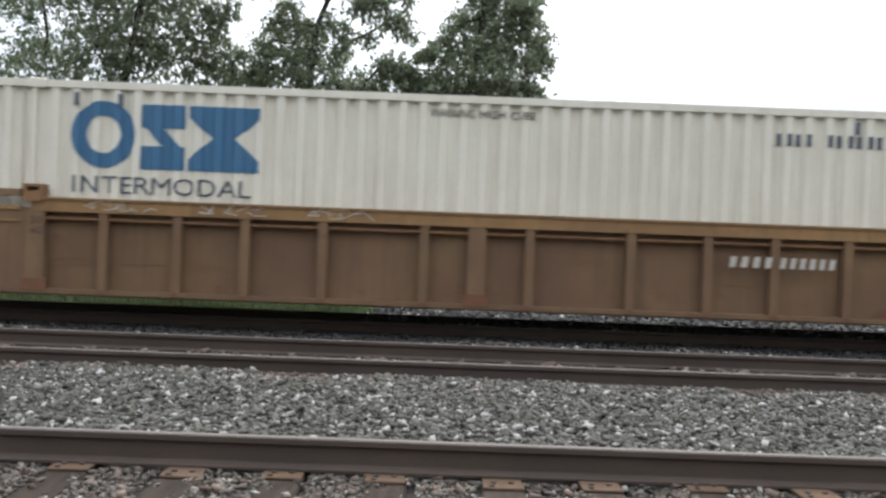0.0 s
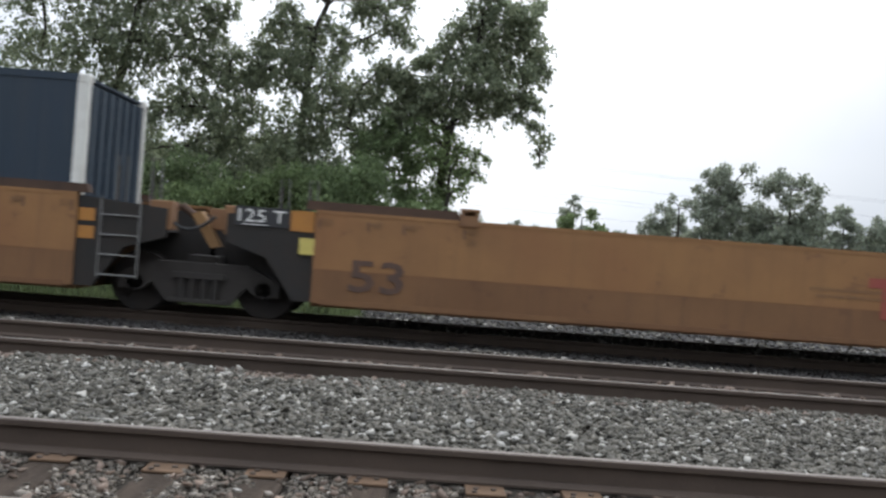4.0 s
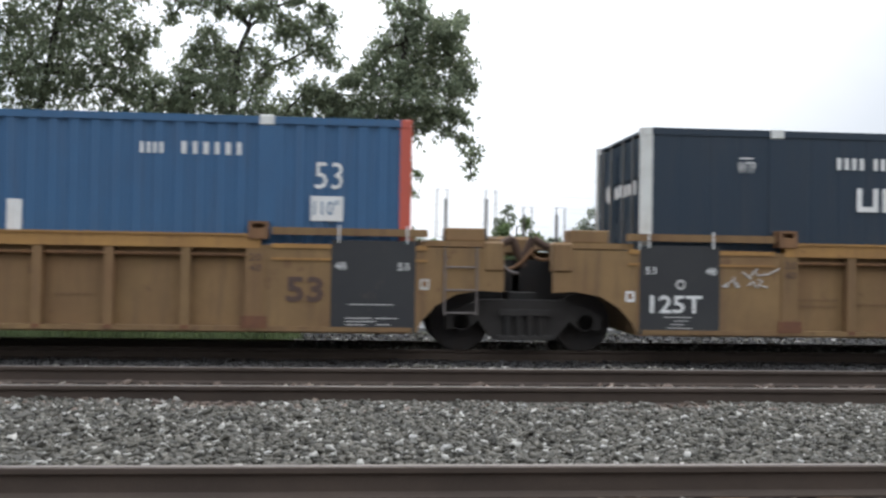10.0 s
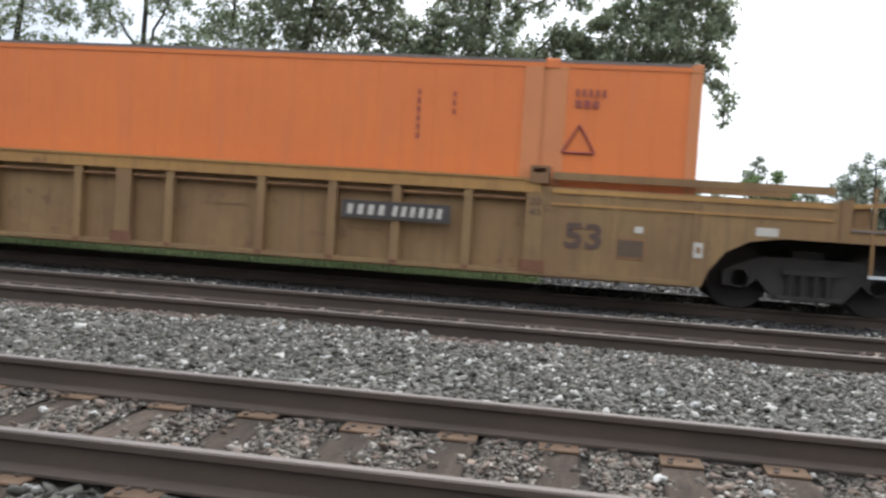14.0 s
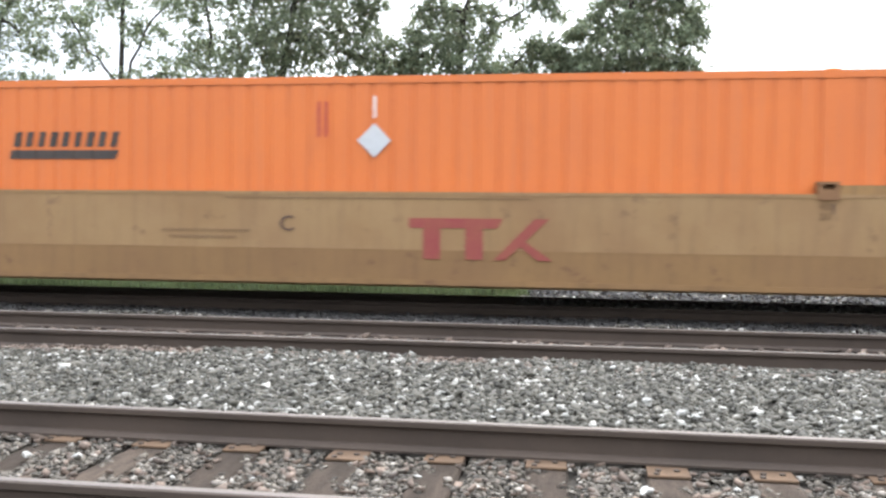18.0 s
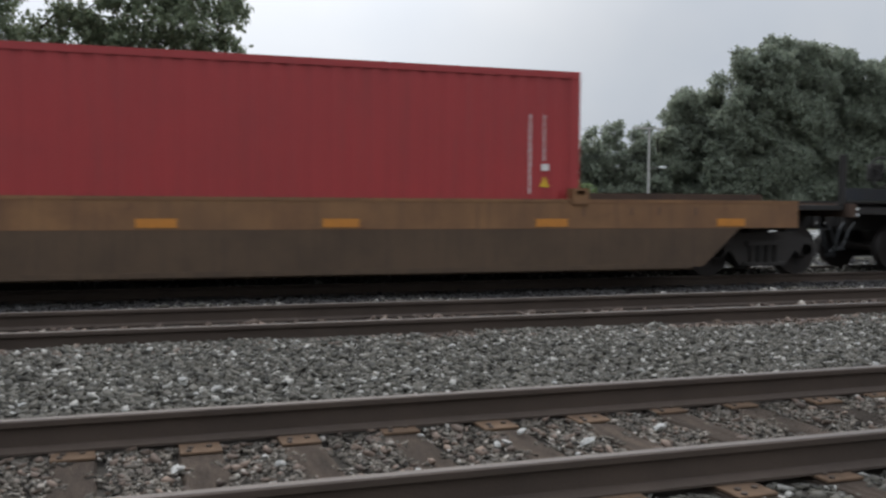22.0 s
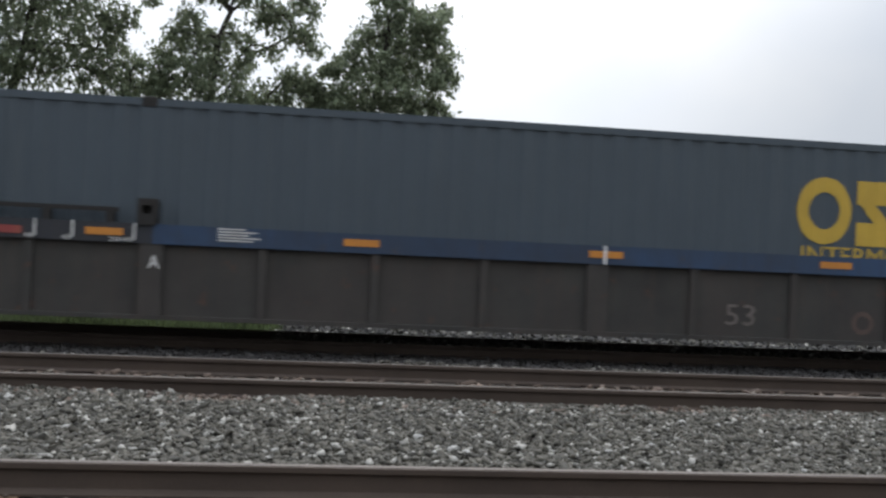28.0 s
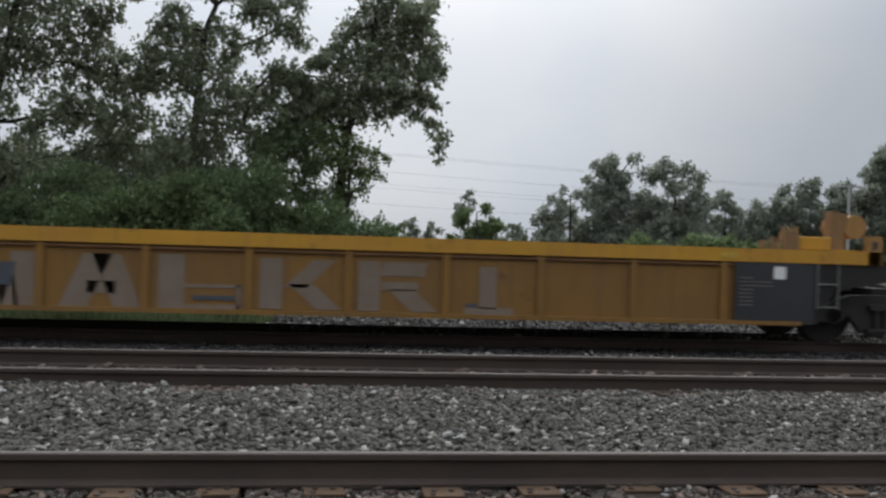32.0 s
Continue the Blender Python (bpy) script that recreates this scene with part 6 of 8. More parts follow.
            brake_wheel(car, s * 10.76, -0.6, 1.68, 0.27, "side")
            part("guide_post", soft_box(s * 10.84 - 0.04, s * 10.84 + 0.04, -1.0, -0.92, 1.12, 1.94), M["steel"], car, "stout dark guide post")
            for xp, zt in ((11.16, 1.86), (10.42, 1.74), (10.3, 1.74)):
                part("grab_post", tubes(((s * xp, -1.3, 1.12), (s * xp, -1.3, zt), 0.018), n=6), M["steel"], car)
            plate(car, "grey_panel", s * 9.35 - 0.22, s * 9.35 + 0.22, 0.86, 1.08, "number_board", y=-1.47)
            part("end_web", boxes((min(s * 8.3, s * 9.8), max(s * 8.3, s * 9.8), -1.34, -1.3, 0.84, 1.2)), M["steel"], car)
    for x in (-5.1, 4.57):
        for k in range(5):
            plate(car, "small_print", x, x + 0.36 + 0.2 * ((k * 7 + 2) % 5) / 4, 1.235 + 0.038 * k, 1.255 + 0.038 * k, "graffiti_white")
    mark("unit_letter", letter, -5.98, 0.84, 0.14, 0.17, M["white_mark"], car, -1.494)
    well_floor(car, 8.2, 0.15, "grime")
    return car


# -- short yellow cars (kind Y) --
def yellow_car(u, left, right, label, group=""):
    car = thing("well_car", u, TRACK_Y, 0, label, "rail car", group)
    MOVING.append((car, u))
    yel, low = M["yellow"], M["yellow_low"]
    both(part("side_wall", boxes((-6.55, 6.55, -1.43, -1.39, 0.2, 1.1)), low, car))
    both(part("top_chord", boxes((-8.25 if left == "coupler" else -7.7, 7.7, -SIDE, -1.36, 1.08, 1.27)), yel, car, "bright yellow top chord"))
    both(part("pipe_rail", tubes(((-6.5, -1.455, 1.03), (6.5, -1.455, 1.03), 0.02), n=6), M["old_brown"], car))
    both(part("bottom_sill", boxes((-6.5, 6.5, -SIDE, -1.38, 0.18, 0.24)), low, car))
    rib = None
    for k in range(-4, 5):
        x = 1.33 * k
        if rib is None:
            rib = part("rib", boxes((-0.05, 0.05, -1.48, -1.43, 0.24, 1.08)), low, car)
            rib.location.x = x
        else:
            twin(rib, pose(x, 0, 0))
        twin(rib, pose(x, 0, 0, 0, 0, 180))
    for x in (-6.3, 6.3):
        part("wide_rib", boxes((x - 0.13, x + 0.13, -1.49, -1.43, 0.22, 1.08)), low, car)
    for s, e in ((-1, left), (1, right)):
        plate(car, "white_label", s * 5.38 - 0.13, s * 5.38 + 0.13, 1.13, 1.21, "old_yellow", "faded pale label")
        for gx, gw, gz in ((6.33, 0.1, 1.52), (6.05, 0.02, 1.44), (5.9, 0.02, 1.4)):
            part("corner_guide", boxes((s * gx - gw, s * gx + gw, -SIDE, -1.38, 1.27, gz)), M["worn_chord"], car, "yellow container corner guide")
        part("corner_loop", tubes(((s * 6.55, -1.3, 1.27), (s * 6.55, -1.3, 1.42), 0.025), ((s * 6.55, -1.3, 1.42), (s * 6.98, -1.3, 1.42), 0.025), ((s * 6.98, -1.3, 1.42), (s * 6.98, -1.3, 1.27), 0.025), n=6), M["worn_chord"], car)
        part("bulkhead_top", boxes((min(s * 6.5, s * 7.6), max(s * 6.5, s * 7.6), -1.3, 1.3, 1.22, 1.29)), yel, car)
        if e == "joint":
            a, b = sorted((s * 5.48, s * 6.68))
            plate(car, "black_panel", a, b, 0.2, 1.07, "black", "black painted panel", y=-1.492)
            for y0 in (-1.47, 1.38):
                part("end_frame", prisms(([(s * 6.55, 0.2), (s * 6.75, 0.2), (s * 7.0, 0.7), (s * 8.0, 0.86), (s * 8.0, 1.08), (s * 6.55, 1.08)], y0, y0 + 0.09)), M["steel"], car)
            part("centre_arm", boxes((min(s * 7.0, s * 8.15), max(s * 7.0, s * 8.15), -0.4, 0.4, 0.66, 1.12)), M["steel"], car)
            if s > 0:
                ladder(car, 6.72, 7.04, 0.42, 1.08, -1.51, "galv", 2)
                plate(car, "white_label", 6.06, 6.24, 0.84, 1.02, "white_mark", y=-1.5)
                for k in range(8):
                    plate(car, "small_print", 5.53, 5.75 + 0.3 * (k in (1, 2)), 0.84 - 0.055 * k, 0.858 - 0.055 * k, "dull_mark", y=-1.5)
                truck(car, 8.13, u)
                part("air_tank", tubes(((7.5, -1.15, 1.64), (7.5, -0.5, 1.64), 0.18), n=20), M["ochre_light"], car, "tan round air reservoir")
                part("brake_stand", prisms(([(7.04, 1.27), (7.3, 1.27), (7.26, 1.5), (7.32, 1.82), (7.06, 1.86)], -1.25, -1.05)), M["worn_chord"], car, "tan hand brake stand")
                part("guide_block", soft_box(6.5, 7.0, -1.35, -1.1, 1.27, 1.47), yel, car)
                for dx in (0.0, 0.1, 0.2):
                    part("brace", tubes(((6.2 + dx, -1.3, 1.27), (6.32 + dx, -1.25, 1.6), 0.022), n=6), M["ochre_light"], car)
                part("end_plate", boxes((7.5, 7.72, -SIDE, -1.38, 1.08, 1.5)), M["ochre_light"], car)
                part("end_hole", boxes((7.56, 7.64, -SIDE - 0.004, -SIDE, 1.3, 1.42)), M["grime"], car, "dark slot")
            else:
                mark("load_text", "125-T", -6.08, 0.51, 0.46, 0.17, M["placard"], car, -1.5)
                part("hose_bar", tubes(((-8.2, -1.15, 1.62), (-6.5, -1.1, 1.56), 0.045), ((-7.65, -1.12, 1.3), (-7.65, -1.12, 1.68), 0.04), n=8), M["steel"], car, "dark pipe with a stand")
                part("sloping_plate", prisms(([(-8.2, 0.98), (-8.0, 0.98), (-7.5, 1.36), (-7.72, 1.42)], -1.3, -0.9)), M["worn_chord"], car, "tan sloping plate")
                part("end_plate", boxes((-7.52, -7.28, -SIDE, -1.38, 1.08, 1.54)), M["ochre_light"], car)
                part("guide_block", soft_box(-6.3, -6.08, -1.35, -1.2, 1.27, 1.5), yel, car)
        else:
            end_platform(car, s, 6.6, 9.6, 1.0, "yellow_low", "steel", step=False)
            for y0 in (-1.44, 1.38):
                part("end_frame", prisms(([(s * 6.5, 0.24), (s * 6.72, 0.24), (s * 7.0, 0.7), (s * 8.0, 0.86), (s * 8.0, 1.08), (s * 6.5, 1.08)], y0, y0 + 0.06)), M["steel"], car, "black end frame")
            for xp in (9.55, 9.05):
                part("grab_post", tubes(((s * xp, 1.3, 1.0), (s * xp, 1.3, 1.85), 0.016), n=6), M["galv"], car)
            part("handrail", tubes(((s * 6.9, -1.2, 1.42), (s * 9.2, -1.2, 1.42), 0.013), ((s * 9.2, -1.2, 1.42), (s * 9.2, -1.2, 1.0), 0.013), ((s * 8.0, -1.2, 1.42), (s * 8.0, -1.2, 1.0), 0.013), n=6), M["steel"], car)
            part("side_beam", boxes((min(s * 8.2, s * 9.6), max(s * 8.2, s * 9.6), -1.5, -1.4, 0.96, 1.06)), yel, car)
            part("hanging_box", soft_box(s * 8.0 - 0.22, s * 8.0 + 0.22, -1.52, -1.4, 0.8, 1.08), yel, car)
            part("end_post", boxes((s * 6.55 - 0.12, s * 6.55 + 0.12, -1.48, -1.38, 0.2, 1.1)), low, car)
            coupler(car, s, 10.35)
            truck(car, s * 8.2, u)
            part("brake_stand", prisms(([(s * 7.98, 1.2), (s * 8.08, 1.2), (s * 8.05, 1.84), (s * 7.99, 1.84)], -1.1, -1.0), ([(s * 8.3, 1.0), (s * 8.36, 1.0), (s * 8.36, 1.78), (s * 8.3, 1.78)], -1.1, -1.0), ([(s * 8.05, 1.4), (s * 8.3, 1.44), (s * 8.3, 1.52), (s * 8.05, 1.5)], -1.08, -1.02)), M["old_brown"], car, "rusty brake stand")
            brake_wheel(car, s * 7.82, -0.9, 1.72, 0.16, "side")
    well_floor(car, 6.5, 0.2, "yellow_low")
    return car


S_BROWN = "brown smooth-sided well car"
S_TAN = "tan smooth-sided well car"
R_LABEL = "ochre well car with ribbed sides"
car_a = ribbed_car(0.62, "joint", "coupler", "rusty red-brown well car with ribbed sides, carrying a white container", tone="russet", wheel=True)
car_b1 = smooth_car(24.10, "coupler", "joint", S_BROWN + ", carrying a navy container", brake=-1, print_x=-0.4)
car_b2 = smooth_car(43.52, "joint", "joint", S_BROWN + ", empty", print_x=-1.3)
car_b3 = smooth_car(62.91, "joint", "coupler", S_BROWN + ", carrying a cream container", print_x=-1.3)
car_c1 = ribbed_car(86.29, "coupler", "joint", R_LABEL + ", carrying a blue container")
car_c2 = ribbed_car(105.69, "joint", "joint", R_LABEL + ", carrying a navy container")
car_c3 = ribbed_car(125.30, "joint", "coupler", R_LABEL + ", carrying an orange container")
car_d1 = smooth_car(148.51, "coupler", "joint", S_TAN + ", carrying a navy container", ("tan", "tan_low"), print_x=-2.6)
car_d2 = smooth_car(167.75, "joint", "joint", S_TAN + ", carrying an orange container", ("tan", "tan_low"), print_x=-3.05)
car_d3 = smooth_car(186.94, "joint", "coupler", S_TAN + ", carrying a slate-blue container", ("tan", "tan_low"), brake=1)
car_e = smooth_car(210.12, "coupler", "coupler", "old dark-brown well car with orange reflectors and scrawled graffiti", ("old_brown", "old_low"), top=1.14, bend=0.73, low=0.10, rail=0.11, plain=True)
car_f1 = blue_car(233.42, "coupler", "joint", "grimy dark blue-topped well car carrying a white container", "B")
car_f2 = blue_car(252.92, "joint", "joint", "grimy dark blue-topped well car carrying a navy container", "C")
car_f3 = blue_car(272.91, "joint", "coupler", "grimy dark blue-topped well car carrying a slate-blue container", "A")
car_g1 = yellow_car(295.01, "coupler", "joint", "empty short yellow well car with ribbed sides")
car_g2 = yellow_car(311.23, "joint", "joint", "empty short yellow well car covered in grey graffiti")

# -- numbers, stencils and graffiti on the cars --
car_number(car_a, 3.35, 5.0, 0.83, 1.09, "", mat="number_mark")
for x in (6.52, 7.49):
    plate(car_a, "reflector", x - 0.14, x + 0.14, 0.27, 0.37, "red_mark", "red reflective strip", y=-1.48)
plate(car_b1, "orange_panel", -8.75, -8.3, 0.6, 0.8, "faded_orange", "faded orange panel", y=-1.505)
car_number(car_b1, -4.9, -1.75, 0.66, 1.06)
car_number(car_b3, 1.63, 4.81, 0.68, 1.08)
car_number(car_c1, -5.88, -4.12, 0.72, 0.99, "faint_board")
car_number(car_c3, 3.3, 4.84, 0.79, 1.04, "number_board")
car_number(car_d1, -4.85, -1.6, 0.68, 1.06)
car_number(car_d3, 1.68, 4.82, 0.82, 1.2)
car_number(car_g1, -5.1, -2.9, 0.3, 0.54)
for c, big in ((car_b1, -8.05), (car_b2, -7.6), (car_b3, -7.75), (car_d1, -8.05), (car_d2, -7.65), (car_d3, -7.75)):
    mark("length_text", "53", big, 0.40, 0.75, 0.44, M["dark_mark"], c, -1.506, "large dark stencilled number", bold=0.015)
mark("unit_letter", "B", -1.38, 0.93, 0.18, 0.2, M["dark_mark"], car_b1, -1.506)
mark("unit_letter", "A", 1.02, 0.84, 0.19, 0.2, M["dark_mark"], car_b3, -1.506)
part("print_frame", boxes(*[(a, b, -1.508, -1.504, c, d) for a, b, c, d in ((-7.72, -7.24, 0.92, 0.93), (-7.72, -7.24, 1.14, 1.15), (-7.72, -7.71, 0.93, 1.14), (-7.25, -7.24, 0.93, 1.14))]), M["stencil_faint"], car_d3, "faded stencilled frame")
plate(car_d2, "pale_line", -2.1, 2.2, 1.38, 1.392, "stencil_faint", "thin faded line")
mark("unit_letter", "C", -1.3, 0.92, 0.2, 0.22, M["dark_mark"], car_d2, -1.506)
mark("unit_letter", "A", -0.55, 0.82, 0.2, 0.2, M["dark_mark"], car_d1, -1.506)
mark("unit_letter", "B", 1.02, 0.92, 0.22, 0.22, M["dark_mark"], car_d3, -1.506)
mark("length_text", "40", 0.36, 0.36, 0.47, 0.40, M["dark_mark"], car_g1, -1.44)
mark("length_text", "53", 2.2, 0.38, 0.46, 0.3, M["dull_mark"], car_f1, -1.436)
mark("length_text", "53", 3.59, 0.36, 0.42, 0.3, M["dull_mark"], car_f2, -1.436)
mark("length_text", "53", 2.0, 0.38, 0.44, 0.3, M["dull_mark"], car_f3, -1.436)
for car, x, mat in ((car_f1, 0.45, "dull_mark"), (car_f2, 0.36, "dull_mark")):
    part("owner_emblem", bars(x, 0.38, 1.1, 0.15, 10, -1.434, 0, 0.35), M[mat], car, "row of faded pale bars", kind="stuff")
    part("faded_emblem", prisms(([(x - 1.5, 0.55), (x - 1.33, 0.4), (x - 1.16, 0.55), (x - 1.33, 0.7)], -1.438, -1.434)), M["ghost_mark"], car, "faded diamond emblem")
for r in ((4.92, 5.46, 0.32, 0.34), (4.92, 5.46, 0.64, 0.66), (4.92, 4.94, 0.34, 0.64), (5.44, 5.46, 0.34, 0.64), (5.18, 5.2, 0.34, 0.64)):
    plate(car_f3, "data_frame", *r, "dull_mark", y=-1.434)


def double_t_shapes(car, x, z, w, h, y):
    """A red owner's mark, drawn as plain bars and chevrons."""
    t = h * 0.24
    o = part("owner_mark", prisms(([(x, z + h - t), (x + w * 0.62, z + h - t), (x + w * 0.66, z + h), (x, z + h)], y - 0.004, y), ([(x + w * 0.1, z), (x + w * 0.22, z), (x + w * 0.22, z + h - t), (x + w * 0.1, z + h - t)], y - 0.004, y), ([(x + w * 0.4, z), (x + w * 0.52, z), (x + w * 0.52, z + h - t), (x + w * 0.4, z + h - t)], y - 0.004, y),
                                 ([(x + w * 0.60, z), (x + w * 0.68, z), (x + w * 0.98, z + h), (x + w * 0.88, z + h)], y - 0.006, y), ([(x + w * 0.72, z + h * 0.5), (x + w * 0.80, z + h * 0.5), (x + w, z), (x + w * 0.9, z)], y - 0.008, y)), M["red_mark"], car, "faded red painted shapes")


double_t_shapes(car_d2, 0.55, 0.56, 1.95, 0.56, -1.504)
double_t_shapes(car_b2, -0.5, 0.56, 1.85, 0.56, -1.504)


def scrawl(car, x0, x1, z0, z1, y, seed, mat="graffiti_white", strokes=9, w=0.02):
    rnd = random.Random(seed)
    bm = bmesh.new()
    for k in range(strokes):
        xa = x0 + (x1 - x0) * (k + rnd.random()) / strokes
        pts = [(xa, rnd.uniform(z0, z1))]
        for _ in range(3):
            pts.append((pts[-1][0] + rnd.uniform(-0.1, 0.18), min(max(pts[-1][1] + rnd.uniform(-0.16, 0.16), z0), z1)))
        for (ax, az), (bx, bz) in zip(pts, pts[1:]):
            tube(bm, (ax, y, az), (bx, y, bz), w * 0.5, n=4)
    return part("graffiti", bm, M[mat], car, "scrawled pale graffiti", kind="stuff")


for k, (x, w) in enumerate(((-5.4, 0.95), (-3.9, 0.85), (-2.35, 0.65))):
    scrawl(car_a, x, x + w, 1.33, 1.45, -1.504, 61 + k, "number_mark", 7, 0.013)
scrawl(car_e, -8.3, -5.3, 0.86, 1.1, -1.5, 3, strokes=34, w=0.022)
scrawl(car_e, -7.6, -5.1, 0.76, 0.9, -1.5, 8, strokes=14, w=0.018)
part("reporting_mark", bars(-4.2, 0.8, 1.75, 0.2, 9, -1.504, 0, 0.35), M["dark_mark"], car_e, "row of faded dark bars", kind="stuff")
for x in (-9.0, -5.5, -2.25, -0.1, 2.35, 5.55, 8.7):
    plate(car_e, "reflector", x - 0.26, x + 0.26, 0.74, 0.86, "orange_plate", "faded orange reflector")
scrawl(car_c2, -6.9, -6.4, 0.86, 1.12, -1.48, 4, strokes=6)
mark("load_text", "125-T", -7.07, 0.35, 0.73, 0.29, M["rusty_mark"], car_f2, -1.436)
part("round_emblem", ring_plate(4.08, 0.48, 0.17, -1.434), M["ghost_mark"], car_f3, "faded round emblem")
scrawl(car_f2, -5.4, -2.6, 0.3, 0.95, -1.434, 5, "dull_mark", 18, 0.025)
scrawl(car_f1, -4.9, -0.9, 0.35, 0.75, -1.434, 6, "ghost_mark", 10, 0.03)


def block_graffiti(car, shapes, y, mat, label):
    for pts in shapes:
        part("graffiti", prisms((pts, y - 0.004, y)), M[mat], car, label)


def slab(x, z, w, h, lean=0.0, cut=0.0):
    return [(x, z), (x + w, z), (x + w + lean - cut, z + h), (x + lean + cut, z + h)]


block_graffiti(car_a, [slab(5.5, 0.26, 0.4, 0.14, 0.1), slab(6.02, 0.25, 0.42, 0.2, 0.14), slab(6.6, 0.25, 0.5, 0.17, -0.1), slab(7.25, 0.26, 0.62, 0.12, 0.12)], -1.478, "red_smudge", "dull red smear of old graffiti")
block_graffiti(car_f2, [slab(-2.33, 1.18, 0.45, 0.05), slab(-2.33, 1.18, 0.07, 0.22), slab(-2.12, 1.28, 0.08, 0.13), slab(-1.98, 1.28, 0.08, 0.13), slab(-1.8, 1.2, 0.16, 0.2, 0.12), slab(-1.74, 1.2, 0.5, 0.06), slab(-1.66, 1.34, 0.5, 0.06), slab(-1.1, 1.19, 0.18, 0.22, 0.14), slab(-0.78, 1.19, 0.2, 0.22, -0.14), slab(-0.98, 1.24, 0.3, 0.06), slab(-0.52, 1.33, 0.12, 0.07), slab(-0.4, 1.18, 0.07, 0.22)], -1.508, "graffiti_white", "white angular graffiti block")
W = [slab(-4.95, 0.24, 0.32, 0.7, -0.16), slab(-4.66, 0.24, 0.22, 0.5, 0.12), slab(-4.46, 0.24, 0.22, 0.5, -0.08), slab(-4.3, 0.24, 0.32, 0.7, -0.06), slab(-3.75, 0.24, 0.36, 0.7, 0.3), slab(-3.06, 0.24, 0.36, 0.7, -0.28), slab(-3.4, 0.42, 0.36, 0.16), slab(-2.5, 0.24, 0.34, 0.72), slab(-2.16, 0.24, 0.72, 0.06), slab(-2.16, 0.52, 0.72, 0.05), slab(-1.48, 0.24, 0.07, 0.33)]
W += [slab(-1.18, 0.26, 0.3, 0.68), slab(-0.86, 0.55, 0.3, 0.38, 0.38), slab(-0.42, 0.26, 0.34, 0.34, -0.38), slab(0.13, 0.26, 0.3, 0.68), slab(0.43, 0.74, 0.6, 0.19, 0.05), slab(0.45, 0.54, 0.5, 0.12), slab(0.86, 0.26, 0.36, 0.3, -0.32), slab(1.8, 0.32, 0.24, 0.58), slab(1.6, 0.22, 0.68, 0.12)]
block_graffiti(car_g2, W, -1.434, "graffiti", "grey angular graffiti block")
block_graffiti(car_g2, [slab(-4.6, 0.5, 0.26, 0.3, 0.05), slab(-2.05, 0.36, 0.55, 0.06), slab(1.62, 0.34, 0.16, 0.05)], -1.44, "graffiti_blue", "dark blue graffiti fill")


# ---- containers ----
FLOOR_Z = 0.2
FOLDS = {}


def corrugated(length, z0, z1, pitch, depth, x0, y, out=-1, groove=0.45, taper=0.15):
    """An upright sheet with folded ribs; y is its outer face, out the side to which it faces."""
    n = max(int(round(length / pitch)), 1)
    p = length / n
    front = []
    for k in range(n):
        a = x0 + k * p
        w = p * (1 - groove)
        t = p * taper
        front += [(a, 0.0), (a + w - t, 0.0), (a + w, depth), (a + p - t, depth)]
    front.append((x0 + length, 0.0))
    verts, faces = [], []
    for x, d in front:
        yy = y - out * d
        verts += [(x, yy, z0), (x, yy, z1)]
    m = len(front)
    back = y - out * (depth + 0.04)
    verts += [(x0, back, z0), (x0, back, z1), (x0 + length, back, z0), (x0 + length, back, z1)]
    for k in range(m - 1):
        faces.append((2 * k, 2 * k + 2, 2 * k + 3, 2 * k + 1))
    b = 2 * m
    faces += [(b, b + 1, b + 3, b + 2), (0, 1, b + 1, b), (2 * m - 2, b + 2, b + 3, 2 * m - 1)]
    me = bpy.data.meshes.new("side_panel")
    me.from_pydata(verts, [], faces)
    bm = bmesh.new()
    bm.from_mesh(me)
    bpy.data.meshes.remove(me)
    return bm


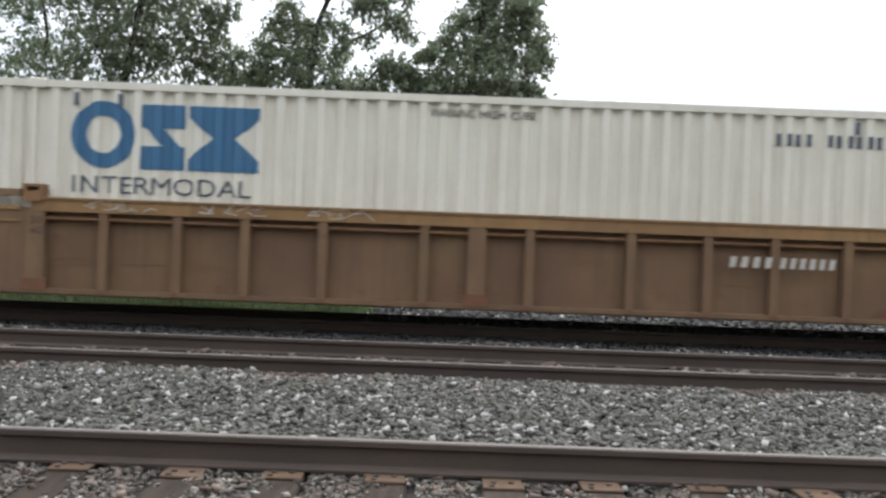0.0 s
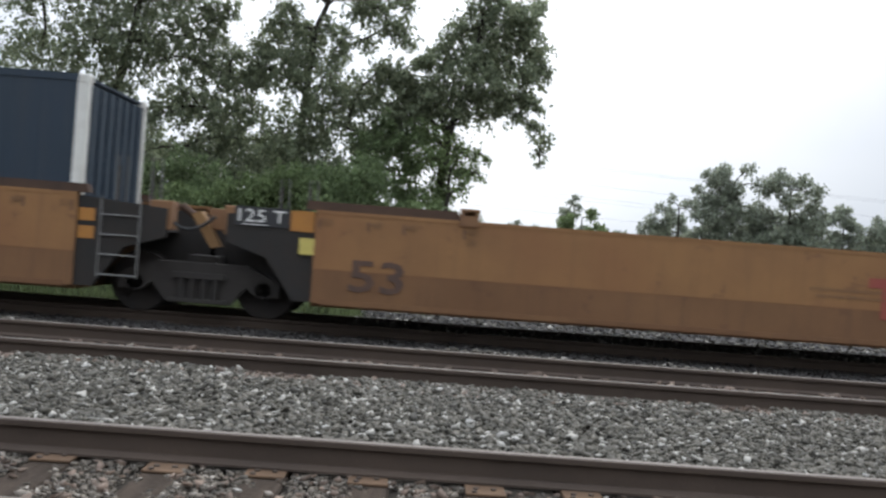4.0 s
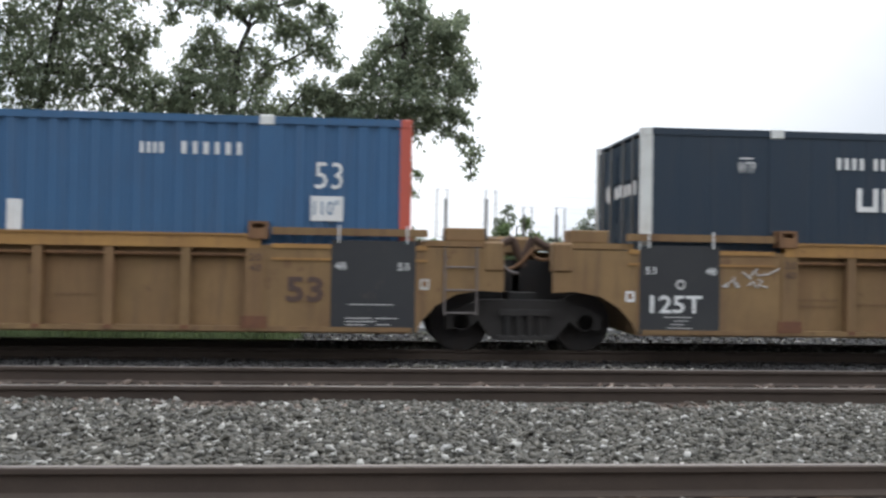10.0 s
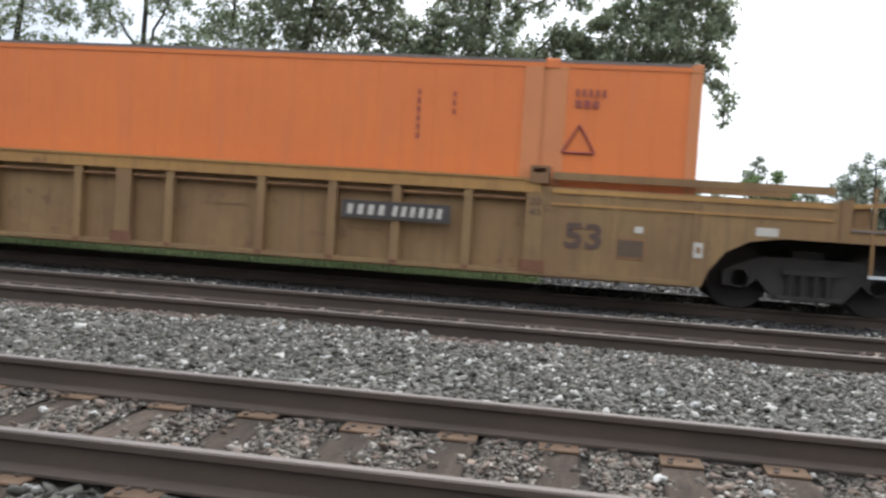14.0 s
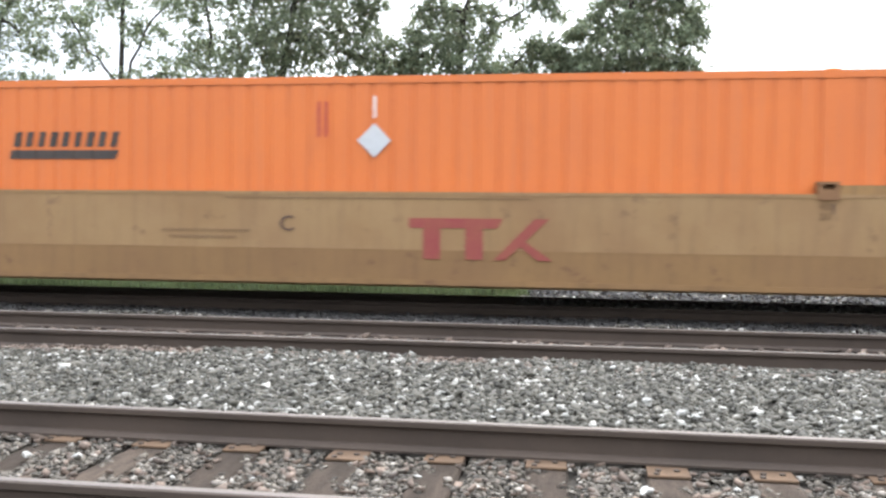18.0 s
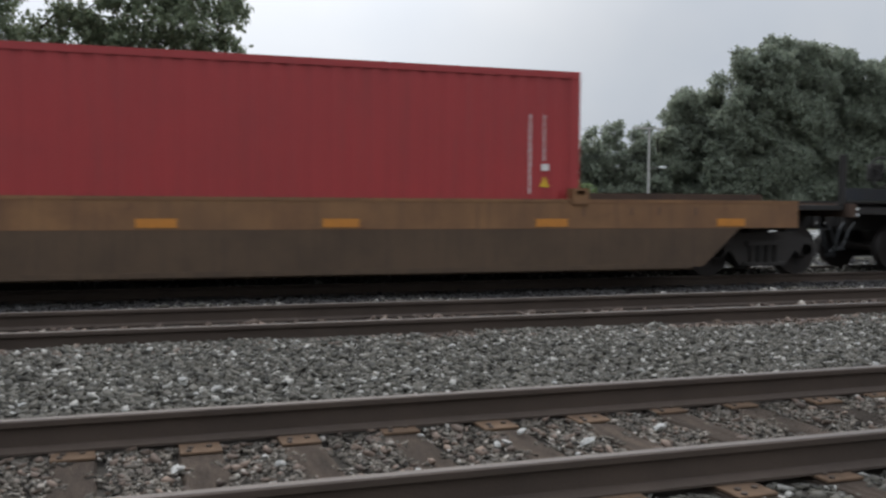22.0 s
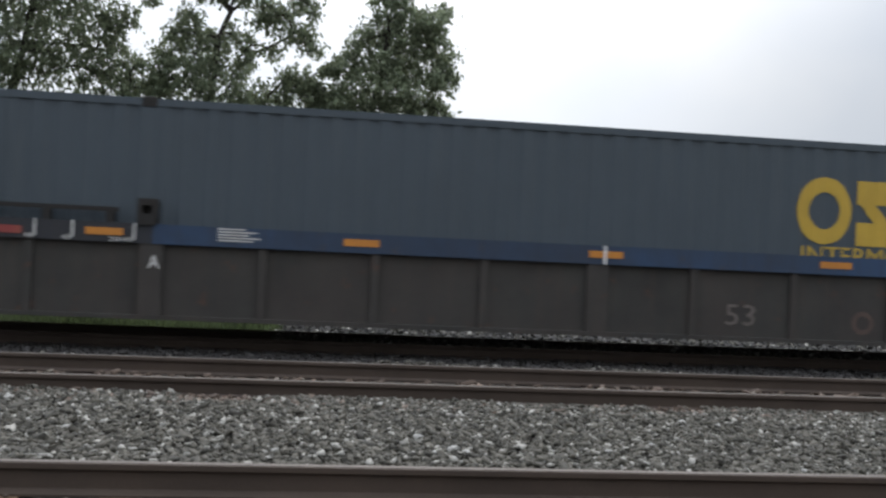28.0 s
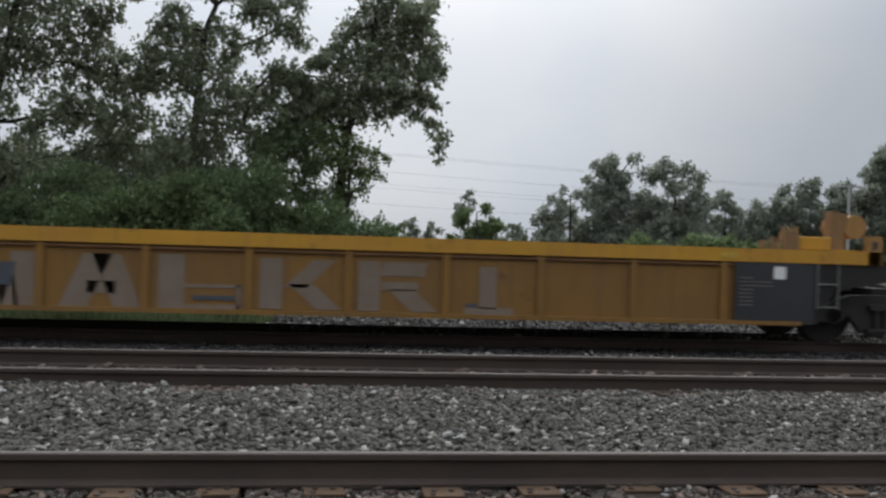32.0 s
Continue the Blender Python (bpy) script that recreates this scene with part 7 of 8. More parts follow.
def container(u, label, body, length=16.15, height=2.9, pitch=0.56, depth=0.035, post="", rail=None, ends="ribs", groove=0.45, casting="steel", z=FLOOR_Z, taper=0.15, posts40=True, endpost=None):
    """Side sheets between rails and posts, ends, doors, roof, castings at the corners and at the forty-foot points."""
    c = thing("container", u, TRACK_Y, z, label, "container")
    MOVING.append((c, u))
    h, L, w = height, length / 2, HALF_BOX
    body_m, rail_m = M[body], M[rail or body]
    end_m = M[endpost or post or body]
    spans = [(-L + 0.16, L - 0.16)]
    if posts40 and length > 13:
        spans = [(-L + 0.16, -6.2), (-5.98, 5.98), (6.2, L - 0.16)]
        if posts40 == "recess":
            spans = [(-L + 0.16, -6.28), (-5.9, 5.9), (6.28, L - 0.16)]
        if posts40 == "double":
            spans = [(-L + 0.16, -6.30), (-5.72, 5.72), (6.30, L - 0.16)]
    FOLDS[c.name] = (spans, pitch, depth, groove, taper)
    for a, b in spans:
        for out in (-1, 1):
            part("side_panel", corrugated(b - a, 0.14, h - 0.1, pitch, depth, a, out * (w - 0.012), out, groove, taper), body_m, c)
    for out in (-1, 1):
        y0, y1 = sorted((out * w, out * (w - 0.1)))
        part("top_rail", boxes((-L + 0.1, L - 0.1, y0, y1, h - 0.1, h)), rail_m, c)
        part("bottom_rail", boxes((-L + 0.1, L - 0.1, y0, y1, 0, 0.14)), rail_m, c)
        for s in (-1, 1):
            a, b = sorted((s * L, s * (L - 0.16)))
            part("corner_post", boxes((a, b, y0, y1, 0.1, h - 0.1)), end_m, c)
            if posts40 and length > 13:
                twinned = posts40 == "double"
                if twinned:
                    xa, xb = sorted((s * 5.97, s * 6.03))
                    part("post_web", boxes((xa, xb, min(out * (w - 0.02), out * (w - 0.06)), max(out * (w - 0.02), out * (w - 0.06)), 0.14, h - 0.1)), M[post], c)
                if posts40 == "recess":
                    xa, xb = sorted((s * 5.9, s * 6.28))
                    part("post_web", boxes((xa, xb, min(out * (w - 0.06), out * (w - 0.1)), max(out * (w - 0.06), out * (w - 0.1)), 0.14, h - 0.1)), body_m, c)
                for xa, xb in ((5.72, 5.97), (6.03, 6.30)) if twinned else ((6.1, 6.16),) if posts40 == "recess" else ((5.98, 6.2),):
                    xa, xb = sorted((s * xa, s * xb))
                    part("lift_post", boxes((xa, xb, y0, y1, 0.14, h - 0.1)), M[post] if twinned else body_m, c)
                part("lift_casting", soft_box(s * 6.09 - 0.1, s * 6.09 + 0.1, min(out * (w + 0.012), out * (w - 0.14)), max(out * (w + 0.012), out * (w - 0.14)), h - 0.12, h + 0.02), M[casting], c, "corner casting at the lifting point")
            for zc in (0, h - 0.118):
                part("corner_casting", soft_box(a, b, min(out * (w + 0.006), out * (w - 0.16)), max(out * (w + 0.006), out * (w - 0.16)), zc - 0.003, zc + 0.121), end_m, c)
    part("roof", boxes((-L + 0.05, L - 0.05, -w + 0.1, w - 0.1, h - 0.06, h - 0.02)), body_m, c)
    part("floor", boxes((-L + 0.05, L - 0.05, -w + 0.1, w - 0.1, 0.06, 0.14)), M["steel"], c)
    for s in (-1, 1):
        a, b = sorted((s * (L - 0.03), s * (L - 0.1)))
        if s < 0 and ends == "doors" or s > 0 and ends == "doors_right":
            for k in (0, 1):
                y0 = -w + 0.12 + k * (w - 0.12)
                d = part("door", boxes((a, b, y0 + 0.01, y0 + w - 0.13, 0.14, h - 0.12), *[(min(s * (L - 0.03), s * (L - 0.015)), max(s * (L - 0.03), s * (L - 0.015)), y0 + 0.06, y0 + w - 0.2, zz, zz + 0.42) for zz in (0.3, 0.95, 1.6, 2.2)]), body_m, c)
                for yy in (y0 + 0.3, y0 + 0.8):
                    part("lock_rod", tubes(((s * (L + 0.01), yy, 0.1), (s * (L + 0.01), yy, h - 0.08), 0.018), n=6), M["galv"] if body != "box_orange" else M["orange_post"], d, "steel lock rod")
        elif ends == "plain":
            part("end_wall", boxes((a, b, -w + 0.1, w - 0.1, 0.1, h - 0.06)), body_m, c)
            for yy in (-0.78, -0.39, 0.0, 0.39, 0.78):
                part("end_rib", boxes((min(s * (L - 0.03), s * (L - 0.024)), max(s * (L - 0.03), s * (L - 0.024)), yy, yy + 0.03, 0.12, h - 0.12)), body_m, c)
            part("end_header", boxes((min(s * (L - 0.03), s * L), max(s * (L - 0.03), s * L), -w + 0.16, w - 0.16, h - 0.13, h)), body_m, c)
        elif ends == "slats":
            part("end_wall", boxes((a, b, -w + 0.12, w - 0.12, 0.14, h - 0.12)), M["cream_yellow"], c, "cream ribbed end wall")
            for k in range(6):
                zz = 0.3 + 0.27 * k
                part("end_slat", boxes((min(s * (L - 0.03), s * (L + 0.025)), max(s * (L - 0.03), s * (L + 0.025)), -w + 0.14, w - 0.14, zz, zz + 0.17)), M["cream_yellow"], c)
        else:
            part("end_wall", boxes((a, b, -w + 0.12, w - 0.12, 0.14, h - 0.12)), body_m, c)
            for k in range(7):
                yy = -w + 0.2 + k * 0.335
                part("end_rib", boxes((min(s * (L - 0.03), s * (L - 0.005)), max(s * (L - 0.03), s * (L - 0.005)), yy, yy + 0.17, 0.14, h - 0.12)), body_m, c)
    return c


Y0 = -HALF_BOX - 0.002      # painted marks lie just proud of the side


def ring(cx, cz, rx, rz, t, y, n=28, thick=0.006):
    bm = bmesh.new()
    rows = []
    for k in range(n):
        a = k * math.tau / n
        ca, sa = math.cos(a), math.sin(a)
        rows.append([bm.verts.new((cx + (rx - d) * ca, yy, cz + (rz - d * rz / rx) * sa)) for d, yy in ((0, y), (0, y - thick), (t, y - thick), (t, y))])
    for k in range(n):
        p, q = rows[k], rows[(k + 1) % n]
        for j in range(4):
            bm.faces.new((p[j], p[(j + 1) % 4], q[(j + 1) % 4], q[j]))
    return bm


def bold_emblem(c, x, z, w, h, mat, y=Y0):
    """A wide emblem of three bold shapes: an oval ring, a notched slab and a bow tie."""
    e = part("emblem_ring", ring(x + w * 0.17, z + h * 0.5, w * 0.17, h * 0.5, w * 0.075, y), M[mat], c, "bold painted oval ring")
    s0, s1 = x + w * 0.37, x + w * 0.60
    part("emblem_slab", prisms(([(s0, z + h * 0.62), (s1, z + h * 0.62), (s1, z + h * 0.97), (s0, z + h * 0.97)], y - 0.006, y), ([(s0, z), (s1, z), (s1, z + h * 0.35), (s0, z + h * 0.35)], y - 0.006, y), ([(s0 + 0.02, z + h * 0.66), (s0 + w * 0.1, z + h * 0.66), (s1, z + h * 0.3), (s1 - w * 0.1, z + h * 0.3)], y - 0.005, y)), M[mat], c, "bold painted notched slab")
    b0, b1, m = x + w * 0.62, x + w, x + w * 0.81
    part("emblem_bow", prisms(([(b0, z + h * 0.97), (b1, z + h * 0.97), (b1, z + h * 0.8), (m + w * 0.06, z + h * 0.5), (m - w * 0.06, z + h * 0.5), (b0, z + h * 0.8)], y - 0.006, y), ([(b0, z), (b1, z), (b1, z + h * 0.17), (m + w * 0.06, z + h * 0.5), (m - w * 0.06, z + h * 0.5), (b0, z + h * 0.17)], y - 0.006, y)), M[mat], c, "bold painted bow-tie shape")


def diamond_ring(c, cx, cz, r, t, mat, y=Y0):
    """A diamond outline in four mitred bars, with a smaller one inside."""
    for rad, tt in ((r, t), (r * 0.68, t * 0.8)):
        for k in range(4):
            a0, a1 = k * math.pi / 2, (k + 1) * math.pi / 2
            p0, p1 = (math.cos(a0), math.sin(a0)), (math.cos(a1), math.sin(a1))
            g = 0.06
            q0 = (p0[0] + (p1[0] - p0[0]) * g, p0[1] + (p1[1] - p0[1]) * g)
            q1 = (p1[0] + (p0[0] - p1[0]) * g, p1[1] + (p0[1] - p1[1]) * g)
            i = (rad - tt) / rad
            pts = [(cx + rad * q0[0], cz + rad * q0[1]), (cx + rad * q1[0], cz + rad * q1[1]), (cx + rad * i * q1[0], cz + rad * i * q1[1]), (cx + rad * i * q0[0], cz + rad * i * q0[1])]
            part("emblem_bar", prisms((pts, y - 0.006, y)), M[mat], c, "pale bar of a diamond emblem")


def placard(c, cx, cz, r, y=Y0):
    part("placard", prisms(([(cx - r, cz), (cx, cz - r), (cx + r, cz), (cx, cz + r)], y - 0.01, y)), M["placard"], c, "blank silver diamond placard holder")


def blocks(c, name, x, z, w, h, n, mat, label, y=Y0, slant=0.0, gap=0.3):
    part(name, bars(x, z, w, h, n, y, slant, gap, 0.006), M[mat], c, label, kind="stuff" if n > 1 else "")


def pull_marks(c, xs, z, mat="white_mark", text="WTP"):
    for x in xs:
        mark("lift_text", text, x - 0.13, z, 0.27, 0.16, M[mat], c, Y0 - 0.002, bold=0.0)
        part("lift_arrow", boxes((x - 0.1, x + 0.1, Y0 - 0.006, Y0, z + 0.2, z + 0.22)), M[mat], c)


def big_white(u, body, label):
    c = container(u, label, body, pitch=0.278, depth=0.055, groove=0.5, taper=0.16, rail=body, casting=body, posts40="recess")
    bold_emblem(c, -5.62, 1.72, 2.58, 0.92, "logo_blue")
    mark("type_text", "INTERMODAL", -5.58, 1.37, 2.44, 0.24, M["logo_grey"], c, Y0 - 0.004)
    words("warning_text", "WARNING HIGH CUBE", -0.7, 2.6, 1.45, 0.11, M["logo_black"], c, Y0 - 0.004, bold=0.0)
    blocks(c, "owner_code", 4.1, 2.38, 0.5, 0.17, 4, "logo_grey", "row of dark bars")
    blocks(c, "serial_number", 4.8, 2.38, 0.8, 0.17, 6, "logo_grey", "row of dark bars")
    for x in (-5.55, -4.95, 5.2, 5.85):
        part("vent", soft_box(x - 0.035, x + 0.035, Y0 - 0.02, Y0, 2.56, 2.74, 0.008), M["logo_grey"], c, "small dark side vent")
    # a small blue emblem of plain shapes on the end wall, with a dark line under it
    for y, shapes in ((-0.95, ((0, 0.42, 0.55, 0.72), (0, 0.42, 0.0, 0.17), (0, 0.15, 0.17, 0.55))), (-0.46, ((0, 0.4, 0.5, 0.72), (0.05, 0.35, 0.22, 0.5), (0, 0.4, 0.0, 0.22))), (0.02, ((0, 0.5, 0.55, 0.72), (0.12, 0.38, 0.17, 0.55), (0, 0.5, 0.0, 0.17)))):
        part("end_emblem", boxes(*[(8.07, 8.085, y + a, y + b, 1.45 + p, 1.45 + q) for a, b, p, q in shapes]), M["logo_blue"], c, "blue shape of a small emblem")
    part("end_emblem_bar", boxes((8.07, 8.085, -0.95, 0.5, 1.2, 1.3)), M["logo_grey"], c, "dark line under a small emblem")
    return c


box_a = big_white(0.62, "box_white", "weathered white ribbed container with blue emblem in well car")
box_b3 = big_white(62.91, "box_cream", "rust-spotted cream container with blue emblem in well car")
for x, z, r in ((5.1, 1.9, .09), (5.25, 1.55, .06), (4.95, 1.3, .07), (5.45, 1.22, .08), (-7.1, 2.3, .07), (5.2, 2.05, .05)):
    part("rust_spot", prisms(([(x - r, z - r * .6), (x + r * .4, z - r), (x + r, z + r * .3), (x + r * .2, z + r), (x - r * .7, z + r * .6)], Y0 - 0.004, Y0)), M["rust"], box_b3, "rusty dent")
part("repainted_panel", boxes((3.42, 4.97, Y0 - 0.001, Y0 + 0.002, 0.18, 2.77)), M["repaint"], box_b3, "pale bluish repainted stretch")
for x, z, l in ((5.12, 1.8, .3), (4.97, 1.28, .35), (5.42, 1.2, .3), (5.3, 1.5, .5)):
    part("rust_streak", boxes((x - 0.012, x + 0.016, Y0 - 0.003, Y0, z - l, z)), M["rust_run"], box_b3, "run of thin rust")


def frame_shape(c, x, z, w, h, t, mat):
    """A plain hollow block, standing in for one bold letter."""
    part("owner_shape", boxes((x, x + t, Y0 - 0.006, Y0, z, z + h), (x + w - t, x + w, Y0 - 0.006, Y0, z, z + h), (x + t, x + w - t, Y0 - 0.006, Y0, z, z + t)), M[mat], c, "bold white open block")


def navy(u, flip, label, silver=True):
    c = container(u, label, "box_navy", pitch=0.41, depth=0.007, groove=0.12, taper=0.05, post="white_post", rail="box_navy", ends="doors", casting="white_post")
    s = 1 if not flip else -1
    # a small white emblem on the doors
    part("door_emblem", tubes(((-8.068, 0.48, 2.06), (-8.06, 0.48, 2.06), 0.14), n=16), M["white_mark"], c, "white round mark on the doors")
    for k in range(5):
        y = 0.12 - 0.24 * k
        part("door_emblem", boxes((-8.068, -8.06, y - 0.15, y, 1.96 + 0.02 * (k % 2), 2.14 + 0.03 * (k % 3 == 1))), M["white_mark"], c, "white bar on the doors")
    # the emblem sits towards one end, the placard in the middle
    ex = 4.55 if not flip else -3.05
    dx = 0.2 if flip else 0.12
    for j in range(4):
        frame_shape(c, ex - 2.05 + dx + 0.385 * j, 1.76, 0.32, 0.34, 0.075, "white_mark")
    diamond_ring(c, ex - 0.1 + dx, 1.91, 0.41, 0.1, "white_mark")
    cx = ex - 1.9 + 0.15 if flip else ex - 0.5 + 0.83
    blocks(c, "owner_code", cx - 0.4, 2.36, 0.42, 0.17, 4, "white_mark", "row of pale bars")
    blocks(c, "serial_number", cx + 0.15, 2.36, 0.62, 0.17, 6, "white_mark", "row of pale bars")
    pull_marks(c, (-6.55, 6.55), 2.28)
    if silver:
        placard(c, 0.02, 2.08, 0.23)
    return c


box_b1 = navy(24.10, False, "navy container with white end posts and diamond emblem")
box_c2 = navy(105.69, True, "navy container with white end posts and diamond emblem", False)
box_d1 = navy(148.51, False, "navy container with white end posts and diamond emblem")
box_f2 = navy(252.92, True, "navy container with white end posts in dark well car")

# blue ribbed container with red end posts
box_c1 = container(86.29, "blue ribbed container with red end posts and striped emblem", "box_blue", pitch=0.28, depth=0.03, groove=0.45, post="red_post", rail="box_blue", ends="doors", casting="white_post")
part("emblem_diamond", prisms(([(-5.60, 2.14), (-5.26, 1.76), (-4.92, 2.14), (-5.26, 2.52)], Y0 - 0.006, Y0)), M["placard"], box_c1, "pale diamond shape")
for p, q in (((-5.26, 1.76), (-4.92, 2.14)), ((-4.92, 2.14), (-5.26, 2.52))):
    part("emblem_edge", prisms(([p, q, (q[0] - 0.03, q[1]), (p[0] - 0.03, p[1])], Y0 - 0.012, Y0 - 0.006)), M["logo_brown"], box_c1, "dull dark diamond edge")
part("emblem_core", boxes((-5.44, -5.08, Y0 - 0.01, Y0 - 0.006, 1.93, 2.36)), M["logo_brown"], box_c1, "dark square")
part("emblem_core", boxes((-5.39, -5.30, Y0 - 0.013, Y0 - 0.01, 2.02, 2.3), (-5.22, -5.13, Y0 - 0.013, Y0 - 0.01, 2.02, 2.3), (-5.30, -5.22, Y0 - 0.013, Y0 - 0.01, 1.98, 2.06)), M["placard"], box_c1, "pale open shape")
for k in range(11):
    zz = 1.74 + 0.075 * k
    part("emblem_stripe", boxes((-5.22 + max(0.04, 0.33 - 0.9 * abs(zz - 2.13)), -3.95 - 0.04 * abs(k - 5), Y0 - 0.006, Y0, zz, zz + 0.028)), M["placard"], box_c1, "thin pale stripe")
blocks(box_c1, "owner_emblem", -2.82, 1.28, 0.36, 0.58, 1, "logo_red", "tall red block", gap=0.0)
blocks(box_c1, "owner_emblem", -2.38, 1.28, 1.48, 0.42, 5, "logo_red", "row of red bars", gap=0.25)
blocks(box_c1, "owner_emblem", -0.74, 1.28, 0.4, 0.57, 1, "white_mark", "tall white block", gap=0.0)
blocks(box_c1, "owner_emblem", -0.28, 1.28, 3.22, 0.42, 9, "white_mark", "row of white bars", gap=0.3)
part("height_board", boxes((-0.14, 0.29, Y0 - 0.006, Y0, 2.34, 2.7)), M["white_mark"], box_c1, "white board")
mark("height_text", "110\"", -0.1, 2.42, 0.36, 0.22, M["logo_blue"], box_c1, Y0 - 0.008, bold=0.0)
blocks(box_c1, "owner_code", 4.4, 2.36, 0.32, 0.15, 4, "white_mark", "row of pale bars")
blocks(box_c1, "serial_number", 4.95, 2.36, 0.82, 0.17, 6, "white_mark", "row of pale bars", gap=0.45)
mark("length_text", "53", 6.75, 1.92, 0.38, 0.37, M["white_mark"], box_c1, Y0 - 0.004)
part("height_board", boxes((6.7, 7.14, Y0 - 0.006, Y0, 1.48, 1.82)), M["white_mark"], box_c1, "white board")
mark("height_text", "110\"", 6.74, 1.56, 0.34, 0.2, M["logo_blue"], box_c1, Y0 - 0.008, bold=0.0)


def orange(u, label, smooth):
    c = container(u, label, "box_orange", pitch=0.41 if smooth else 0.3, depth=0.008 if smooth else 0.016, groove=0.1 if smooth else 0.25, taper=0.05, post="orange_post", rail="box_orange", ends="plain" if smooth else "doors_right", posts40="double" if smooth else True, casting="box_orange")
    x, w = (-5.15, 1.78) if smooth else (-5.58, 1.75)
    d = 0.05 if smooth else -0.4
    blocks(c, "owner_emblem", x + 0.06, 2.32 + d, w - 0.06, 0.22, 9, "logo_black", "row of dark slanted bars", slant=0.2, gap=0.25)
    part("emblem_bar", prisms(([(x, 2.14 + d), (x + w - 0.06, 2.14 + d), (x + w, 2.27 + d), (x + 0.03, 2.27 + d)], Y0 - 0.006, Y0)), M["logo_black"], c, "slanted dark bar")
    return c


box_c3 = orange(125.30, "bright orange smooth container with tan posts", True)
part("roof_edge", boxes((-8.0, 8.0, -1.303, -1.28, 2.862, 2.902)), M["dull_rail"], box_c3, "thin grey roof edge")
for p, q in (((6.28, 1.66), (6.72, 1.66)), ((6.28, 1.66), (6.5, 2.04)), ((6.5, 2.04), (6.72, 1.66))):
    part("placard_edge", tubes(((p[0], Y0 - 0.004, p[1]), (q[0], Y0 - 0.004, q[1]), 0.016), n=4), M["red_mark"], box_c3, "faded edge of a triangular sign")
for x, z in ((4.25, 1.75), (4.75, 2.1)):
    for j in range(int((2.5 - z) / 0.12)):
        part("side_note", boxes((x, x + 0.035, Y0 - 0.004, Y0, z + 0.12 * j, z + 0.12 * j + 0.08)), M["red_mark"], box_c3, "upright row of faded print")
END_X = 8.075 - 0.026
for k in range(8):
    part("end_emblem", boxes((END_X, END_X + 0.006, -0.98 + 0.16 * k, -0.87 + 0.16 * k, 2.05, 2.32)), M["logo_black"], box_c3, "row of dark bars on the end wall")
part("end_emblem_bar", boxes((END_X, END_X + 0.006, -1.02, 0.3, 1.82, 1.98)), M["logo_black"], box_c3, "dark bar on the end wall")
for k in range(6):
    part("end_emblem", boxes((-END_X - 0.006, -END_X, -0.5 + 0.2 * k, -0.36 + 0.2 * k, 1.78, 2.08)), M["logo_black"], box_c3, "row of dark bars on the end wall")
part("end_emblem_bar", boxes((-END_X - 0.006, -END_X, -0.5, 0.64, 1.58, 1.71)), M["logo_black"], box_c3, "dark bar on the end wall")
part("end_label", boxes((END_X, END_X + 0.006, 0.52, 0.8, 1.58, 1.82), (END_X, END_X + 0.006, 0.52, 0.8, 2.14, 2.26), (END_X, END_X + 0.006, 0.52, 0.62, 1.82, 2.14)), M["white_mark"], box_c3, "white label on the end wall")
for z, n in ((2.42, 5), (2.27, 3)):
    blocks(box_c3, "small_print", 6.42, z, 0.42 - 0.05 * (5 - n), 0.1, n, "red_mark", "faded row of dark print")
box_d2 = orange(167.75, "bright orange ribbed container with a silver placard", False)
for k in range(6):
    part("door_emblem", boxes((8.06, 8.068, -0.95 + 0.3 * k, -0.72 + 0.3 * k, 2.12, 2.4)), M["logo_brown"], box_d2, "row of dark bars on the doors")
part("door_emblem_bar", boxes((8.06, 8.068, -0.95, 0.8, 1.96, 2.06)), M["logo_brown"], box_d2, "dark bar on the doors")
placard(box_d2, 0.0, 2.0, 0.24)
part("pale_stripe", boxes((-0.02, 0.02, Y0 - 0.005, Y0, 2.32, 2.62)), M["white_mark"], box_d2)
for x in (-0.82, -0.72):
    blocks(box_d2, "side_note", x, 2.05, 0.035, 0.5, 1, "box_red", "faded upright note", gap=0.0)

# slate-blue containers with yellow emblem
box_d3 = container(186.94, "slate-blue corrugated container with yellow emblem and pale slogan", "box_teal", pitch=0.33, depth=0.018, groove=0.45, casting="rust")
bold_emblem(box_d3, 0.62, 1.38, 2.65, 0.95, "logo_yellow")
for x in (0.15, 3.65):
    s = 1 if x < 1 else -1
    part("emblem_bracket", boxes((x, x + 0.14, Y0 - 0.006, Y0, 1.1, 2.42), (min(x, x + s * 0.3), max(x + 0.14, x + 0.14 + s * 0.16), Y0 - 0.005, Y0, 2.3, 2.42)), M["logo_yellow"], box_d3, "yellow painted bracket")
slogan = mark("slogan_text", "How tomorrow moves", -3.95, 1.6, 3.65, 0.27, M["slogan"], box_d3, Y0 - 0.004, bold=-0.008)
for v in slogan.data.vertices:
    v.co.x += 0.22 * v.co.z      # the letters lean
mark("type_text", "INTERMODAL", 0.7, 1.14, 2.5, 0.22, M["logo_yellow"], box_d3, Y0 - 0.004)
blocks(box_d3, "owner_code", 4.2, 2.42, 0.55, 0.15, 4, "white_mark", "row of pale bars")
blocks(box_d3, "serial_number", 4.95, 2.42, 0.78, 0.15, 6, "white_mark", "row of pale bars")
box_f3 = container(272.91, "slate-blue corrugated container with yellow emblem in dark well car", "box_slate", pitch=0.33, depth=0.02, groove=0.45)
bold_emblem(box_f3, 3.08, 1.4, 2.5, 0.98, "old_yellow")
mark("type_text", "INTERMODAL", 3.18, 1.12, 2.3, 0.25, M["old_yellow"], box_f3, Y0 - 0.004)
mark("length_text", "53'", 7.1, 1.85, 0.28, 0.2, M["white_mark"], box_f3, Y0 - 0.004)

